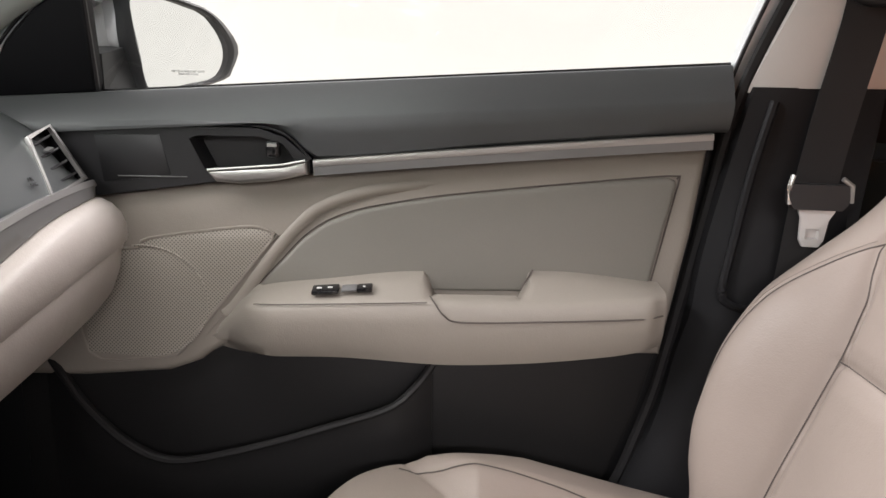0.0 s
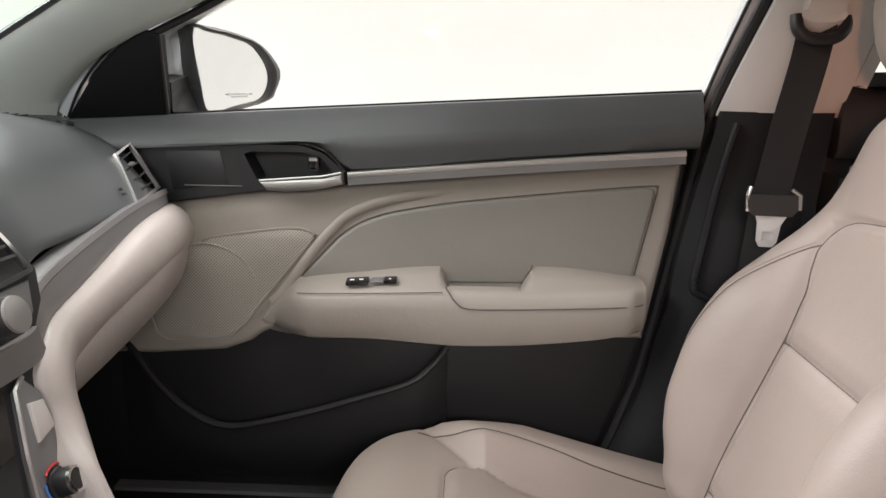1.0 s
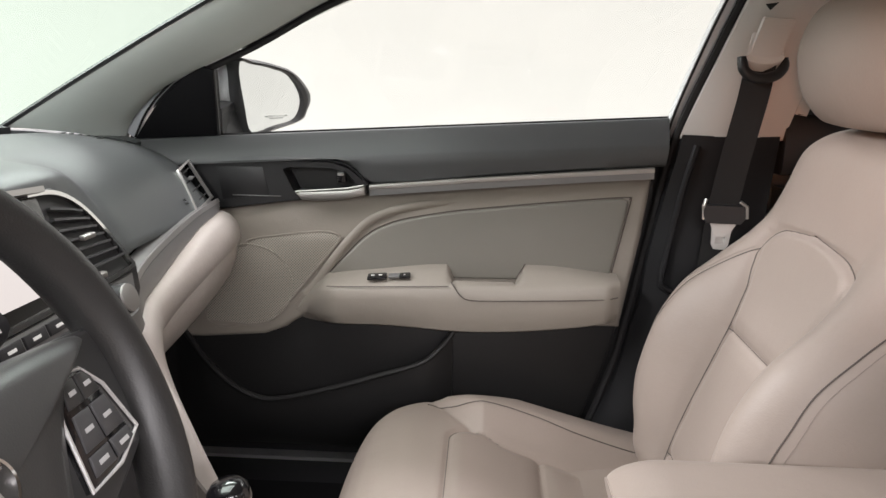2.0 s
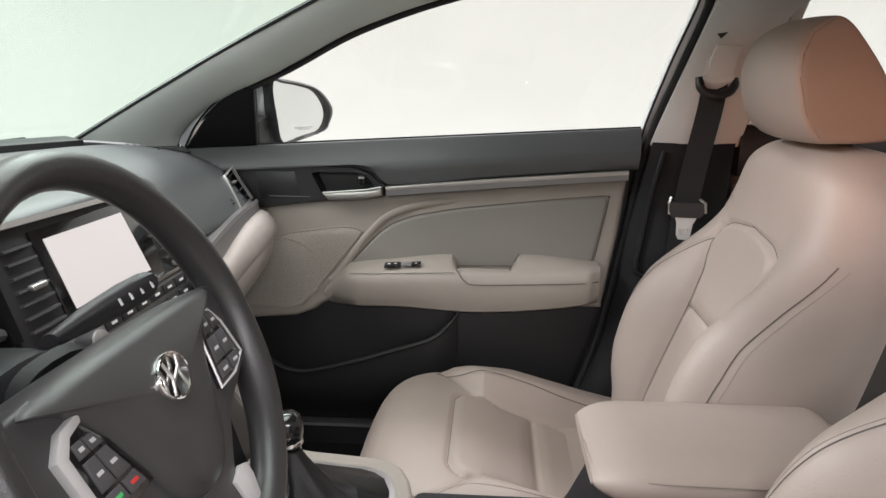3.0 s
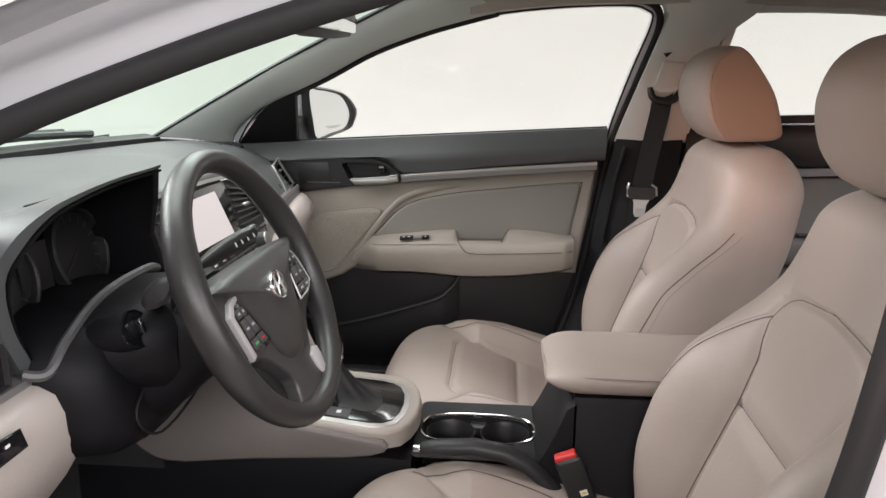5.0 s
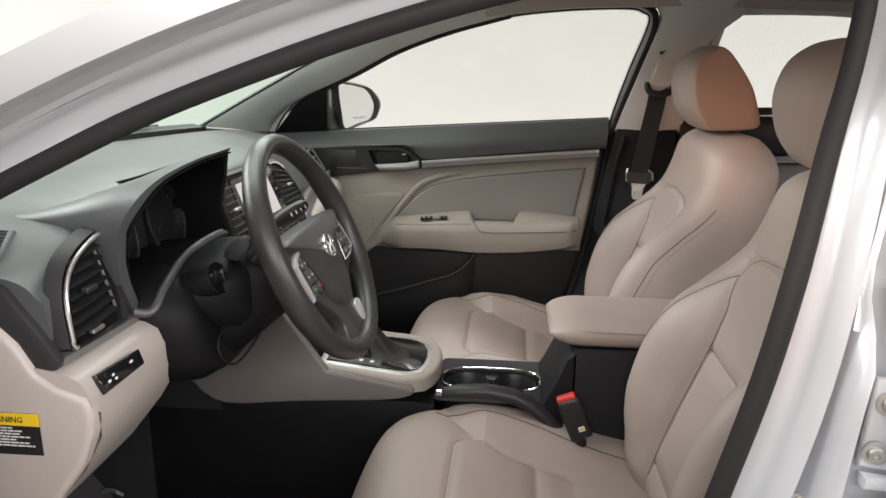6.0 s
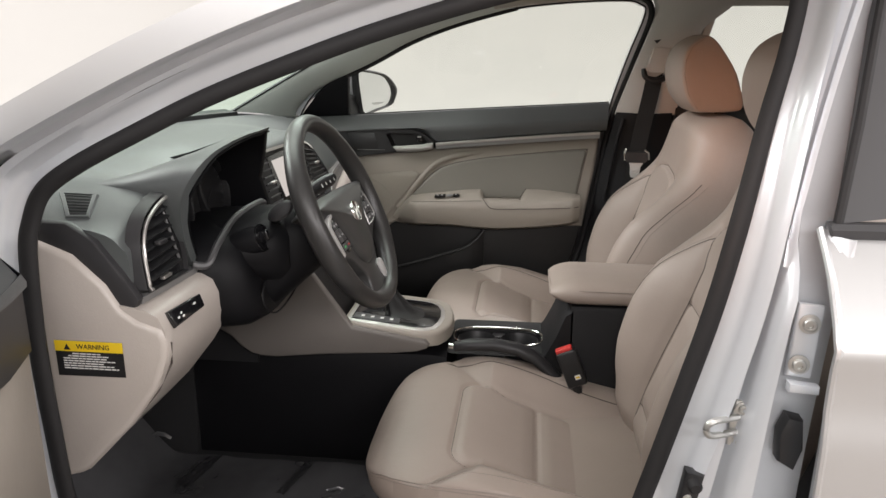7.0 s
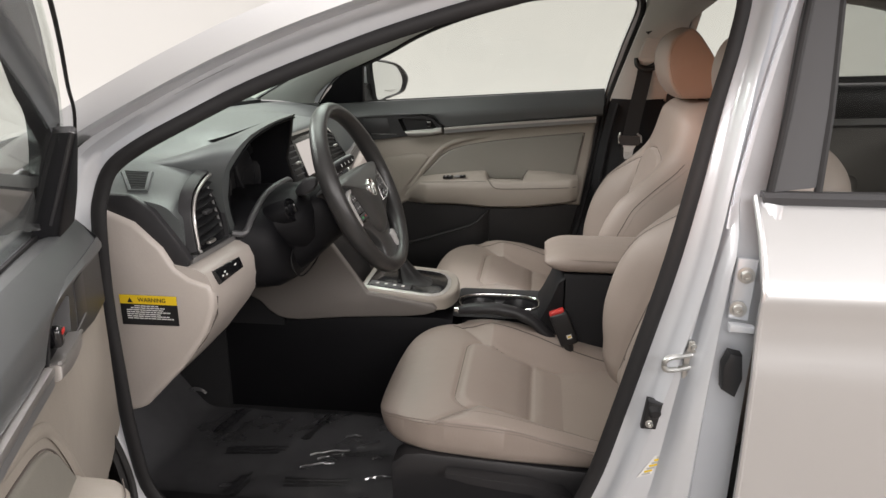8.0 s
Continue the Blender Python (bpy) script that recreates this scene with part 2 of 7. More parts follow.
def loft(rings, cap=True, closed=True):
    bm = bmesh.new()
    vs = [[bm.verts.new(p) for p in r] for r in rings]
    for a, b in zip(vs, vs[1:]):
        n = len(a)
        for i in range(n if closed else n - 1):
            bm.faces.new((a[i], a[(i + 1) % n], b[(i + 1) % n], b[i]))
    if cap:
        bm.faces.new(vs[0])
        bm.faces.new(list(reversed(vs[-1])))
    bmesh.ops.recalc_face_normals(bm, faces=bm.faces)
    return bm


def sweep(path, profile, up=(0, 0, 1), closed=False, cap=True):
    """Carry a profile of (side, up) pairs along a path."""
    path = [Vector(p) for p in path]
    rings = []
    n = len(path)
    for i, p in enumerate(path):
        a = path[i - 1] if (i or closed) else p
        b = path[(i + 1) % n] if (i < n - 1 or closed) else p
        d = (b - a).normalized()
        side = d.cross(Vector(up))
        side = side.normalized() if side.length > 1e-6 else Vector((1, 0, 0))
        nup = side.cross(d)
        rings.append([p + side * s + nup * u for s, u in profile])
    if closed:
        rings.append(rings[0])
        bm = loft(rings, cap=False)
        bmesh.ops.remove_doubles(bm, verts=bm.verts, dist=1e-6)
        bmesh.ops.recalc_face_normals(bm, faces=bm.faces)
        return bm
    return loft(rings, cap=cap)


def circle(r, n=8, squash=1.0):
    return [(r * math.cos(2 * math.pi * i / n), r * squash * math.sin(2 * math.pi * i / n)) for i in range(n)]


def tube(path, r, n=8, closed=False, up=(0, 0, 1), squash=1.0):
    return sweep(path, circle(r, n, squash), up, closed)


def prism(outline, push, bevel=0.003, seg=2, both=False):
    """A plate: a flat outline pushed along a vector, its front edge rounded."""
    bm = bmesh.new()
    push = Vector(push)
    low = [bm.verts.new(p) for p in outline]
    top = [bm.verts.new(Vector(p) + push) for p in outline]
    n = len(low)
    f1, f2 = bm.faces.new(low), bm.faces.new(top)
    for i in range(n):
        bm.faces.new((low[i], low[(i + 1) % n], top[(i + 1) % n], top[i]))
    bmesh.ops.recalc_face_normals(bm, faces=bm.faces)
    if bevel:
        edges = set(f2.edges) | (set(f1.edges) if both else set())
        bmesh.ops.bevel(bm, geom=list(edges), offset=bevel, segments=seg, profile=0.5, affect="EDGES", clamp_overlap=True)
    return bm


def box(c, size, bevel=0.004, seg=3, m=None):
    bm = bmesh.new()
    bmesh.ops.create_cube(bm, size=1)
    bmesh.ops.scale(bm, vec=size, verts=bm.verts)
    if bevel:
        bmesh.ops.bevel(bm, geom=list(bm.edges), offset=bevel, segments=seg, profile=0.5, affect="EDGES", clamp_overlap=True)
    bmesh.ops.transform(bm, matrix=Matrix.Translation(c) @ (m or Matrix()), verts=bm.verts)
    return bm


def lathe(profile, n=24, m=None):
    """Turn (radius, height) pairs round z, then place by m."""
    rings = [[(r * math.cos(2 * math.pi * i / n), r * math.sin(2 * math.pi * i / n), h) for i in range(n)] for r, h in profile]
    bm = loft(rings)
    if m is not None:
        bmesh.ops.transform(bm, matrix=m, verts=bm.verts)
    return bm


def sheet(f, nu, nv):
    """A surface from f(u, v), u and v in 0..1."""
    bm = bmesh.new()
    g = [[bm.verts.new(f(i / nu, j / nv)) for j in range(nv + 1)] for i in range(nu + 1)]
    for i in range(nu):
        for j in range(nv):
            bm.faces.new((g[i][j], g[i + 1][j], g[i + 1][j + 1], g[i][j + 1]))
    return bm


def slab(f, nu, nv, thick):
    """A closed shell: the surface f and the same one pushed by the vector thick."""
    t = Vector(thick)
    bm = bmesh.new()
    a = [[bm.verts.new(f(i / nu, j / nv)) for j in range(nv + 1)] for i in range(nu + 1)]
    b = [[bm.verts.new(Vector(f(i / nu, j / nv)) + t) for j in range(nv + 1)] for i in range(nu + 1)]
    for i in range(nu):
        for j in range(nv):
            bm.faces.new((a[i][j], a[i + 1][j], a[i + 1][j + 1], a[i][j + 1]))
            bm.faces.new((b[i][j], b[i][j + 1], b[i + 1][j + 1], b[i + 1][j]))
    rim = [(i, 0) for i in range(nu)] + [(nu, j) for j in range(nv)] + [(i, nv) for i in range(nu, 0, -1)] + [(0, j) for j in range(nv, 0, -1)]
    for k, (i, j) in enumerate(rim):
        p, q = rim[(k + 1) % len(rim)]
        bm.faces.new((a[i][j], b[i][j], b[p][q], a[p][q]))
    bmesh.ops.recalc_face_normals(bm, faces=bm.faces)
    return bm


def move(bm, m):
    bmesh.ops.transform(bm, matrix=m, verts=bm.verts)
    if m.determinant() < 0:
        bmesh.ops.reverse_faces(bm, faces=bm.faces)
    return bm


def part(name, bm, material, parent=None, label="", angle=40):
    me = bpy.data.meshes.new(name)
    bm.to_mesh(me)
    bm.free()
    me.polygons.foreach_set("use_smooth", [True] * len(me.polygons))
    me.set_sharp_from_angle(angle=radians(angle))
    me.materials.append(material)
    ob = new(name, me)
    if parent is not None:
        ob.parent = parent
        top = parent
        while top.parent:
            top = top.parent
        if parent is top:
            ob.matrix_parent_inverse = Matrix.Translation(-top.location)
    if label:
        ob["label"] = label
    return ob


def thing(name, place, label, category, group="", kind=""):
    ob = new(name)
    ob.empty_display_size = 0.05
    ob.location = place
    return tagged(ob, label, category, group, kind)


def solo(name, bm, material, label, category="", kind="", group="", angle=40):
    return tagged(part(name, bm, material, angle=angle), label, category, group, kind)


def words(text, size, m, material, parent, name="print", depth=0.0003):
    cu = bpy.data.curves.new(name, "FONT")
    cu.body, cu.size, cu.extrude, cu.align_x, cu.align_y = text, size, depth, "CENTER", "CENTER"
    cu.resolution_u = 2
    tmp = bpy.data.objects.new("tmp", cu)
    me = bpy.data.meshes.new_from_object(tmp)
    bpy.data.objects.remove(tmp)
    me.transform(m)
    me.materials.clear()
    me.materials.append(material)
    ob = new(name, me)
    if parent is not None:
        ob.parent = parent
        if parent.parent is None:
            ob.matrix_parent_inverse = Matrix.Translation(-parent.location)
    return ob


def bars(m, rows, material, parent, name="print_line", depth=0.0004):
    """Unreadable print: flat bars (x, y, width, height) in the plane of m."""
    for x, y, w, h in rows:
        part(name, move(box((x, y, 0), (w, h, depth), 0), m), material, parent)


# ---------------------------------------------------------------- the photo booth round the car
def cove(a0, a1, r=5.2, h=3.9, f=0.9, z0=0.0):
    """An upright curved wall with a rounded foot, from angle a0 to a1."""
    prof = [(r - f + f * math.sin(k * math.pi / 16), f - f * math.cos(k * math.pi / 16)) for k in range(9)] + [(r, h)]
    prof = prof if z0 == 0 else [(r, z0), (r, h)]
    rings = []
    for i in range(49):
        a = radians(lerp(a0, a1, i / 48))
        rings.append([(0.4 + q * math.cos(a), q * math.sin(a), z) for q, z in prof])
    return loft(rings, cap=False, closed=False)


solo("wall_north", cove(-40, 220), BOOTH, "seamless white studio booth wall with added glow", "wall", "structure")
solo("wall_south_upper", cove(220, 320, z0=1.8), BOOTH, "unseen white booth fabric with added glow above the tan wall", "wall", "structure")
solo("wall_south", cove(220, 320, h=1.8), WARMWALL, "plain warm tan wall behind the booth opening", "wall", "structure")
solo("floor", lathe([(4.32, -0.06), (4.32, 0.0)], 64, pose(0.4, 0, 0)), STUDIOFLOOR, "smooth tan studio floor under the car", "floor", "structure")
solo("ceiling", lathe([(5.25, 3.9), (5.25, 3.98)], 64, pose(0.4, 0, 0)), CEILING, "unseen white booth ceiling fabric with added glow", "ceiling", "structure")


# ---------------------------------------------------------------- doors
def yglass(z):
    """How far from the car's middle the side glass stands at a height."""
    return 0.705 - 0.36 * (z - 0.95) - 0.10 * max(0, z - 1.15) ** 2


WINDOW = [(-0.277, 0.941), (-0.262, 1.02), (-0.235, 1.075), (-0.17, 1.108), (-0.043, 1.171), (0.078, 1.214), (0.244, 1.256), (0.404, 1.274),
          (0.56, 1.279), (0.608, 1.270), (0.626, 1.244), (0.592, 1.13), (0.552, 0.987)]


def dish(outer, inner, ax, depth, n=48):
    """A plate with a sunk bowl: outer and inner outlines, the bowl pushed in by depth."""
    c = sum((Vector(p) for p in inner), Vector()) / len(inner)
    u, v = ax

    def ring(o):
        o = [Vector(p) for p in o]
        out = []
        for k in range(n):
            a = 2 * math.pi * k / n
            d = (math.cos(a), math.sin(a))
            best = None
            for i in range(len(o)):
                p, q = o[i] - c, o[(i + 1) % len(o)] - c
                px, py, qx, qy = p.dot(u), p.dot(v), q.dot(u), q.dot(v)
                den = d[0] * (qy - py) - d[1] * (qx - px)
                if abs(den) < 1e-12:
                    continue
                t = (px * (qy - py) - py * (qx - px)) / den
                s = (px * d[1] - py * d[0]) / den
                if t > 0 and -1e-6 <= s <= 1 + 1e-6 and (best is None or t < best[0]):
                    best = (t, o[i] + (o[(i + 1) % len(o)] - o[i]) * s)
            out.append(best[1])
        return out
    ro, ri = ring(outer), ring(inner)
    dp = Vector(depth)
    r3 = [p + dp * 0.15 + (c - p) * 0.03 for p in ri]
    r4 = [p + dp + (c - p) * 0.12 for p in ri]
    bm = loft([[p + dp * 0.9 for p in ro], ro, ri, r3, r4], cap=False)
    bm.verts.ensure_lookup_table()
    bm.faces.new([bm.verts[4 * n + i] for i in range(n)])
    bmesh.ops.recalc_face_normals(bm, faces=bm.faces)
    return bm


def xz(pts, y):
    return [(x, y, z) for x, z in pts]


def front_door(name, s, m, label):
    """A front door, built as the closed one on the right side, then mirrored by s and set by m."""
    t = m @ Matrix.Diagonal((1, s, 1, 1))
    door = thing(name, m @ Vector((-0.42, s * 0.8, 0.3)), label, "car door", "front doors of the car")

    def add(pname, bm, material, parent=None, lab=""):
        if s < 0 and pname in ("upper_panel", "handle_bezel", "bezel_line", "tweeter_plate", "tweeter_line", "belt_seal"):
            for v in bm.verts:
                k = smooth((-0.06 - v.co.x) / 0.36)
                v.co.z -= 0.022 * k + (0.010 * smooth((v.co.z - 0.925) / 0.02) * (1 - k))
                v.co.y += 0.008 * k
        return part(pname, move(bm, t), material, parent or door, lab)

    rear = [(0.552, 0.987), (0.538, 0.935), (0.530, 0.887), (0.515, 0.775), (0.489, 0.612), (0.466, 0.512), (0.43, 0.41), (0.40, 0.36)]
    # skin and inner frame
    add("outer_panel", slab(lambda u, v: (lerp(-0.45, table(v, [(0, 0.46), (0.25, 0.62), (0.6, 0.635), (1, 0.65)]), u), table(v, [(0, 0.82), (0.3, 0.865), (0.7, 0.85), (0.9, 0.80), (1, 0.745)]), lerp(0.27, 0.930 + 0.045 * u, v)), 24, 20, (0, -0.012, 0)), PAINT, None, "silver painted outer skin")
    add("inner_frame", prism(xz([(-0.44, 0.30), (0.36, 0.30), (0.46, 0.40), (0.56, 0.62), (0.60, 0.93), (-0.44, 0.92)], 0.79), (0, -0.085, 0), 0.01), JAMB if s < 0 else BLACK)
    # dark lower moulding and the storage bin
    add("lower_panel", prism(xz([(-0.43, 0.315), (0.36, 0.315)] + rear[:3:-1] + [(0.40, 0.66), (-0.43, 0.66)], 0.735), (0, -0.041, 0), 0.008), BINPLASTIC)
    rim = spline([(-0.37, 0.690, 0.585), (-0.335, 0.670, 0.555), (-0.30, 0.655, 0.517), (-0.25, 0.648, 0.472), (-0.20, 0.645, 0.447), (-0.148, 0.645, 0.447), (-0.05, 0.645, 0.472), (0.031, 0.646, 0.498), (0.115, 0.65, 0.526), (0.15, 0.66, 0.552), (0.175, 0.675, 0.582)], 5)
    add("storage_bin", slab(lambda u, v: (lambda p: (p.x, lerp(p.y, 0.694, v ** 2.5), lerp(p.z, 0.325, v)))(rim[round(u * (len(rim) - 1))]), len(rim) - 1, 8, (0, 0.014, 0)), BINPLASTIC)
    add("bin_rim", tube(rim, 0.0055, 8), BINPLASTIC)
    # beige moulding
    bottom = [(0.488, 0.60), (0.28, 0.60), (0.0, 0.60), (-0.11, 0.602), (-0.132, 0.590), (-0.147, 0.578), (-0.19, 0.562), (-0.31, 0.552), (-0.43, 0.552)]
    add("middle_panel", prism(xz([(-0.43, 0.79), (-0.272, 0.808), (-0.123, 0.828), (0.015, 0.842), (0.27, 0.867), (0.527, 0.889)] + rear[3:5] + bottom, 0.705), (0, -0.027, 0), 0.012, 3), DOOR_BEIGE)
    ins = [(-0.068, 0.684), (-0.03, 0.725), (0.0, 0.757), (0.032, 0.780), (0.073, 0.796), (0.125, 0.807), (0.193, 0.818), (0.353, 0.836), (0.478, 0.848), (0.488, 0.844), (0.490, 0.836), (0.462, 0.690)]
    add("groove", tube(spline(xz(ins, 0.6775), 3), 0.0011, 6), SEAM)
    add("inset_pad", prism(xz([(lerp(0.24, x, 0.992), lerp(0.75, z, 0.985)) for x, z in ins], 0.684), (0, -0.011, 0), 0.006, 3), DOOR_INSET, None, "smooth grey-beige padded inset")
    edge = [(-0.108, 0.648), (-0.088, 0.668), (-0.044, 0.728), (-0.008, 0.770), (0.022, 0.796), (0.068, 0.815), (0.12, 0.826), (0.19, 0.834), (0.353, 0.853), (0.50, 0.866)]
    add("styling_ridge", sweep(spline([(x, 0.676 + 0.008 * smooth((x - 0.02) / 0.26), z) for x, z in edge], 4), circle(0.008, 8, 0.45), (0, 1, 0)), DOOR_BEIGE)
    # speaker
    spk = [(-0.222, 0.738), (-0.205, 0.752), (-0.081, 0.770), (-0.046, 0.766), (-0.039, 0.758), (-0.045, 0.748), (-0.160, 0.607), (-0.185, 0.589), (-0.215, 0.584), (-0.30, 0.590), (-0.30, 0.728)]
    if s > 0:
        add("speaker_frame", tube(spline(xz(spk, 0.6765), 4, True), 0.0024, 6, True, (0, 1, 0)), DOOR_BEIGE)
        add("speaker_grille", prism(xz(spk, 0.684), (0, -0.009, 0), 0.002), GRILLE, None, "finely perforated grey-beige speaker grille")
        add("speaker_ring", tube([(-0.215 + 0.085 * math.cos(a * math.pi / 20), 0.6745, 0.665 + 0.078 * math.sin(a * math.pi / 20)) for a in range(-10, 12)], 0.0012, 6, False, (0, 1, 0)), GRILLE)
    # upper dark moulding
    ztop = lambda x: 0.9575 + 0.0585 * x  # noqa: E731
    zbot = lambda x: table(x, [(-0.43, 0.897), (-0.312, 0.900), (-0.07, 0.905), (-0.045, 0.903), (-0.014, 0.893), (0.004, 0.878), (0.018, 0.862), (0.27, 0.884), (0.53, 0.905)])  # noqa: E731
    rings = []
    for i in range(61):
        x = lerp(-0.43, 0.545, i / 60)
        zt, zb = ztop(x), zbot(x)
        rings.append([(x + 0.006 * (z - 0.9) * 10, y, z) for y, z in ((0.715, zb), (0.674, zb), (0.667, zb + 0.005), (0.662, lerp(zb, zt - 0.045, 0.6)), (0.6625, zt - 0.048), (0.665, zt - 0.043), (0.688, zt - 0.006), (0.692, zt - 0.001), (0.702, zt), (0.715, zt - 0.004))])
    add("upper_panel", loft(rings), UPPER, None, "charcoal soft-touch upper moulding")
    add("belt_seal", sweep([(x, yglass(ztop(x)) + 0.010, ztop(x) + 0.0005) for x in (-0.275, 0.0, 0.27, 0.55)], [(-0.004, -0.012), (0.004, -0.012), (0.003, 0.002), (-0.002, 0.002)]), RUBBER)
    bez = [(-0.43, 0.893), (-0.312, 0.896), (-0.10, 0.901), (-0.05, 0.900), (-0.018, 0.889), (0.013, 0.862), (0.014, 0.843), (-0.123, 0.829), (-0.272, 0.809), (-0.43, 0.791)]
    cup = [(-0.141, 0.886), (-0.13, 0.890), (-0.05, 0.890), (-0.022, 0.882), (-0.002, 0.858), (-0.02, 0.848), (-0.105, 0.842), (-0.121, 0.845)]
    add("handle_bezel", dish(xz(bez, 0.6685), xz(cup, 0.6685), (Vector((1, 0, 0)), Vector((0, 0, 1))), (0, 0.030, 0), 96), BLACK)
    add("bezel_line", tube(spline(xz([(-0.33, 0.899), (-0.10, 0.904), (-0.046, 0.902), (-0.014, 0.891), (0.016, 0.862)], 0.667), 5), 0.0016, 6), BLACK)
    lev = add("door_handle", prism(xz([(-0.117, 0.846), (-0.02, 0.853), (0.012, 0.860), (0.013, 0.843), (-0.03, 0.834), (-0.075, 0.830), (-0.105, 0.832)], 0.672), (0, -0.017, 0), 0.006, 3), SATIN, None, "satin silver inside door handle")
    add("handle_edge", tube(xz([(-0.115, 0.847), (-0.02, 0.855), (0.010, 0.861)], 0.657), 0.002, 6), SATIN, lev)
    add("lock_button", box((-0.032, 0.667, 0.874), (0.018, 0.016, 0.022), 0.005), PIANO)
    add("lock_mark", box((-0.032, 0.6583, 0.880), (0.012, 0.001, 0.004), 0), RED if s < 0 else SATIN)
    add("tweeter_plate", prism(xz([(-0.262, 0.889), (-0.178, 0.890), (-0.166, 0.838), (-0.254, 0.828)], 0.671), (0, -0.0035, 0), 0.0012), BLACK, None, "flush black tweeter cover")
    add("tweeter_line", box((-0.190, 0.667, 0.8365), (0.090, 0.002, 0.0014), 0.0005, 1), GREYTRIM)
    # satin strip
    line = [(0.019, 0.852), (0.15, 0.864), (0.27, 0.8745), (0.40, 0.885), (0.525, 0.8945)]
    add("trim_strip", sweep([(x, 0.667, z - 0.001) for x, z in line], [(-0.004, -0.0105), (0.0045, -0.0095), (0.005, 0.002), (-0.004, 0.002)], (0, 0, 1)), GREYTRIM)
    add("bright_strip", sweep([(x, 0.6655, z + 0.0055) for x, z in line], [(-0.004, -0.0045), (0.004, -0.0045), (0.005, 0.0), (0.004, 0.0035), (-0.004, 0.0045)], (0, 0, 1)), SATIN, None, "satin silver trim strip")
    # armrest
    rings = []
    for i in range(97):
        x = lerp(-0.138, 0.474, i / 96)
        grow = smooth((x + 0.138) / 0.11)
        zb = table(x, [(-0.138, 0.606), (-0.12, 0.600), (-0.10, 0.597), (-0.07, 0.596), (0.035, 0.597), (0.20, 0.589), (0.28, 0.592), (0.40, 0.604), (0.474, 0.618)])
        zf = table(x, [(-0.138, 0.612), (-0.118, 0.634), (-0.09, 0.660), (-0.06, 0.678), (0.18, 0.690), (0.27, 0.690), (0.474, 0.702)])
        zk = table(x, [(-0.138, 0.614), (-0.118, 0.640), (-0.09, 0.670), (-0.063, 0.691), (0.034, 0.704), (0.162, 0.717), (0.166, 0.717)])
        if x > 0.164:
            zk = table(x, [(0.164, 0.717), (0.172, 0.700), (0.180, 0.668), (0.282, 0.668), (0.292, 0.690), (0.304, 0.7205), (0.33, 0.7205), (0.474, 0.706)])
        yf = lerp(0.679, 0.616, grow) + 0.012 * smooth((x - 0.44) / 0.034) ** 2
        inner = min(0.655 + 0.028 * (1 - grow), yf + 0.03)
        pocket = 1 if 0.176 < x < 0.288 else 0
        rings.append([(x, y, z) for y, z in ((0.70, zb), (lerp(yf, 0.70, 0.5), zb), (yf + 0.012, zb + 0.012), (yf + 0.003, lerp(zb, zf, 0.35)), (yf, lerp(zb, zf, 0.7)), (yf + 0.001, zf - 0.009), (yf + 0.006, zf - 0.002), (yf + 0.014, zf + 0.001), (inner, zf + 0.002 if pocket else lerp(zf, zk, 0.45)), (inner + 0.008, zk if pocket else lerp(zf, zk, 0.6)), (0.676, zk), (0.70, zk))])
    add("armrest", loft(rings), DOOR_BEIGE, None, "smooth grey-beige moulded armrest with a grip pocket")
    add("top_seam", tube([(-0.055, 0.6265, 0.6795), (-0.02, 0.6195, 0.6815), (0.06, 0.6185, 0.6845), (0.168, 0.6185, 0.6885)], 0.0008, 6), SEAM)
    add("armrest_seam", tube(spline([(0.172, 0.628, 0.694), (0.179, 0.6145, 0.688), (0.190, 0.6145, 0.673), (0.212, 0.6155, 0.664), (0.30, 0.6155, 0.666), (0.43, 0.6155, 0.672), (0.470, 0.625, 0.675)], 6), 0.0011, 6), SEAM)
    add("pocket_seam", tube([(0.289, 0.655, 0.697), (0.297, 0.662, 0.708), (0.306, 0.668, 0.7215)], 0.0012, 6), SEAM)
    sw = add("window_switch", box((0.036, 0.640, 0.6968), (0.036, 0.022, 0.006), 0.003, 2, pose(0, 0, 0, 12, -4, 0)), PIANO, None, "gloss black window switch")
    add("switch_mark", box((0.029, 0.634, 0.7008), (0.006, 0.004, 0.001), 0), WHITE, sw)
    add("switch_mark", box((0.043, 0.634, 0.7018), (0.006, 0.004, 0.001), 0), WHITE, sw)
    add("switch_blank", box((0.067, 0.640, 0.6995), (0.020, 0.016, 0.003), 0.001, 2, pose(0, 0, 0, 12, -4, 0)), GREYTRIM)
    sw = add("lock_switch", box((0.087, 0.640, 0.7000), (0.020, 0.017, 0.006), 0.002, 2, pose(0, 0, 0, 12, -4, 0)), PIANO)
    add("switch_mark", box((0.087, 0.634, 0.7038), (0.003, 0.004, 0.001), 0), WHITE, sw)
    # glass, sail panel, frame
    sail = [(-0.43, 0.930), (-0.268, 0.941), (-0.254, 1.06), (-0.275, 1.066), (-0.32, 1.042), (-0.365, 1.005), (-0.40, 0.965)]
    deep = 0.024 if s > 0 else 0.034
    add("sail_panel", prism([(x, yglass(z) + 0.012 + (0.012 if s < 0 else 0), z - (0.03 if s < 0 and z < 0.95 else 0)) for x, z in sail], (0, -deep, 0), 0.005 if s > 0 else 0.010, 3), COLUMN, None, "black triangular mirror sail panel")
    add("sail_edge", tube([(-0.268, yglass(0.94) - 0.006, 0.94), (-0.256, yglass(1.06) - 0.006, 1.06)], 0.0035, 8), BLACK)
    pane = add("pane", prism([(x, yglass(z) + 0.004, z) for x, z in WINDOW], (0, 0.003, 0), 0), CLEAR, None, "clear side window pane")
    pane.visible_shadow = False
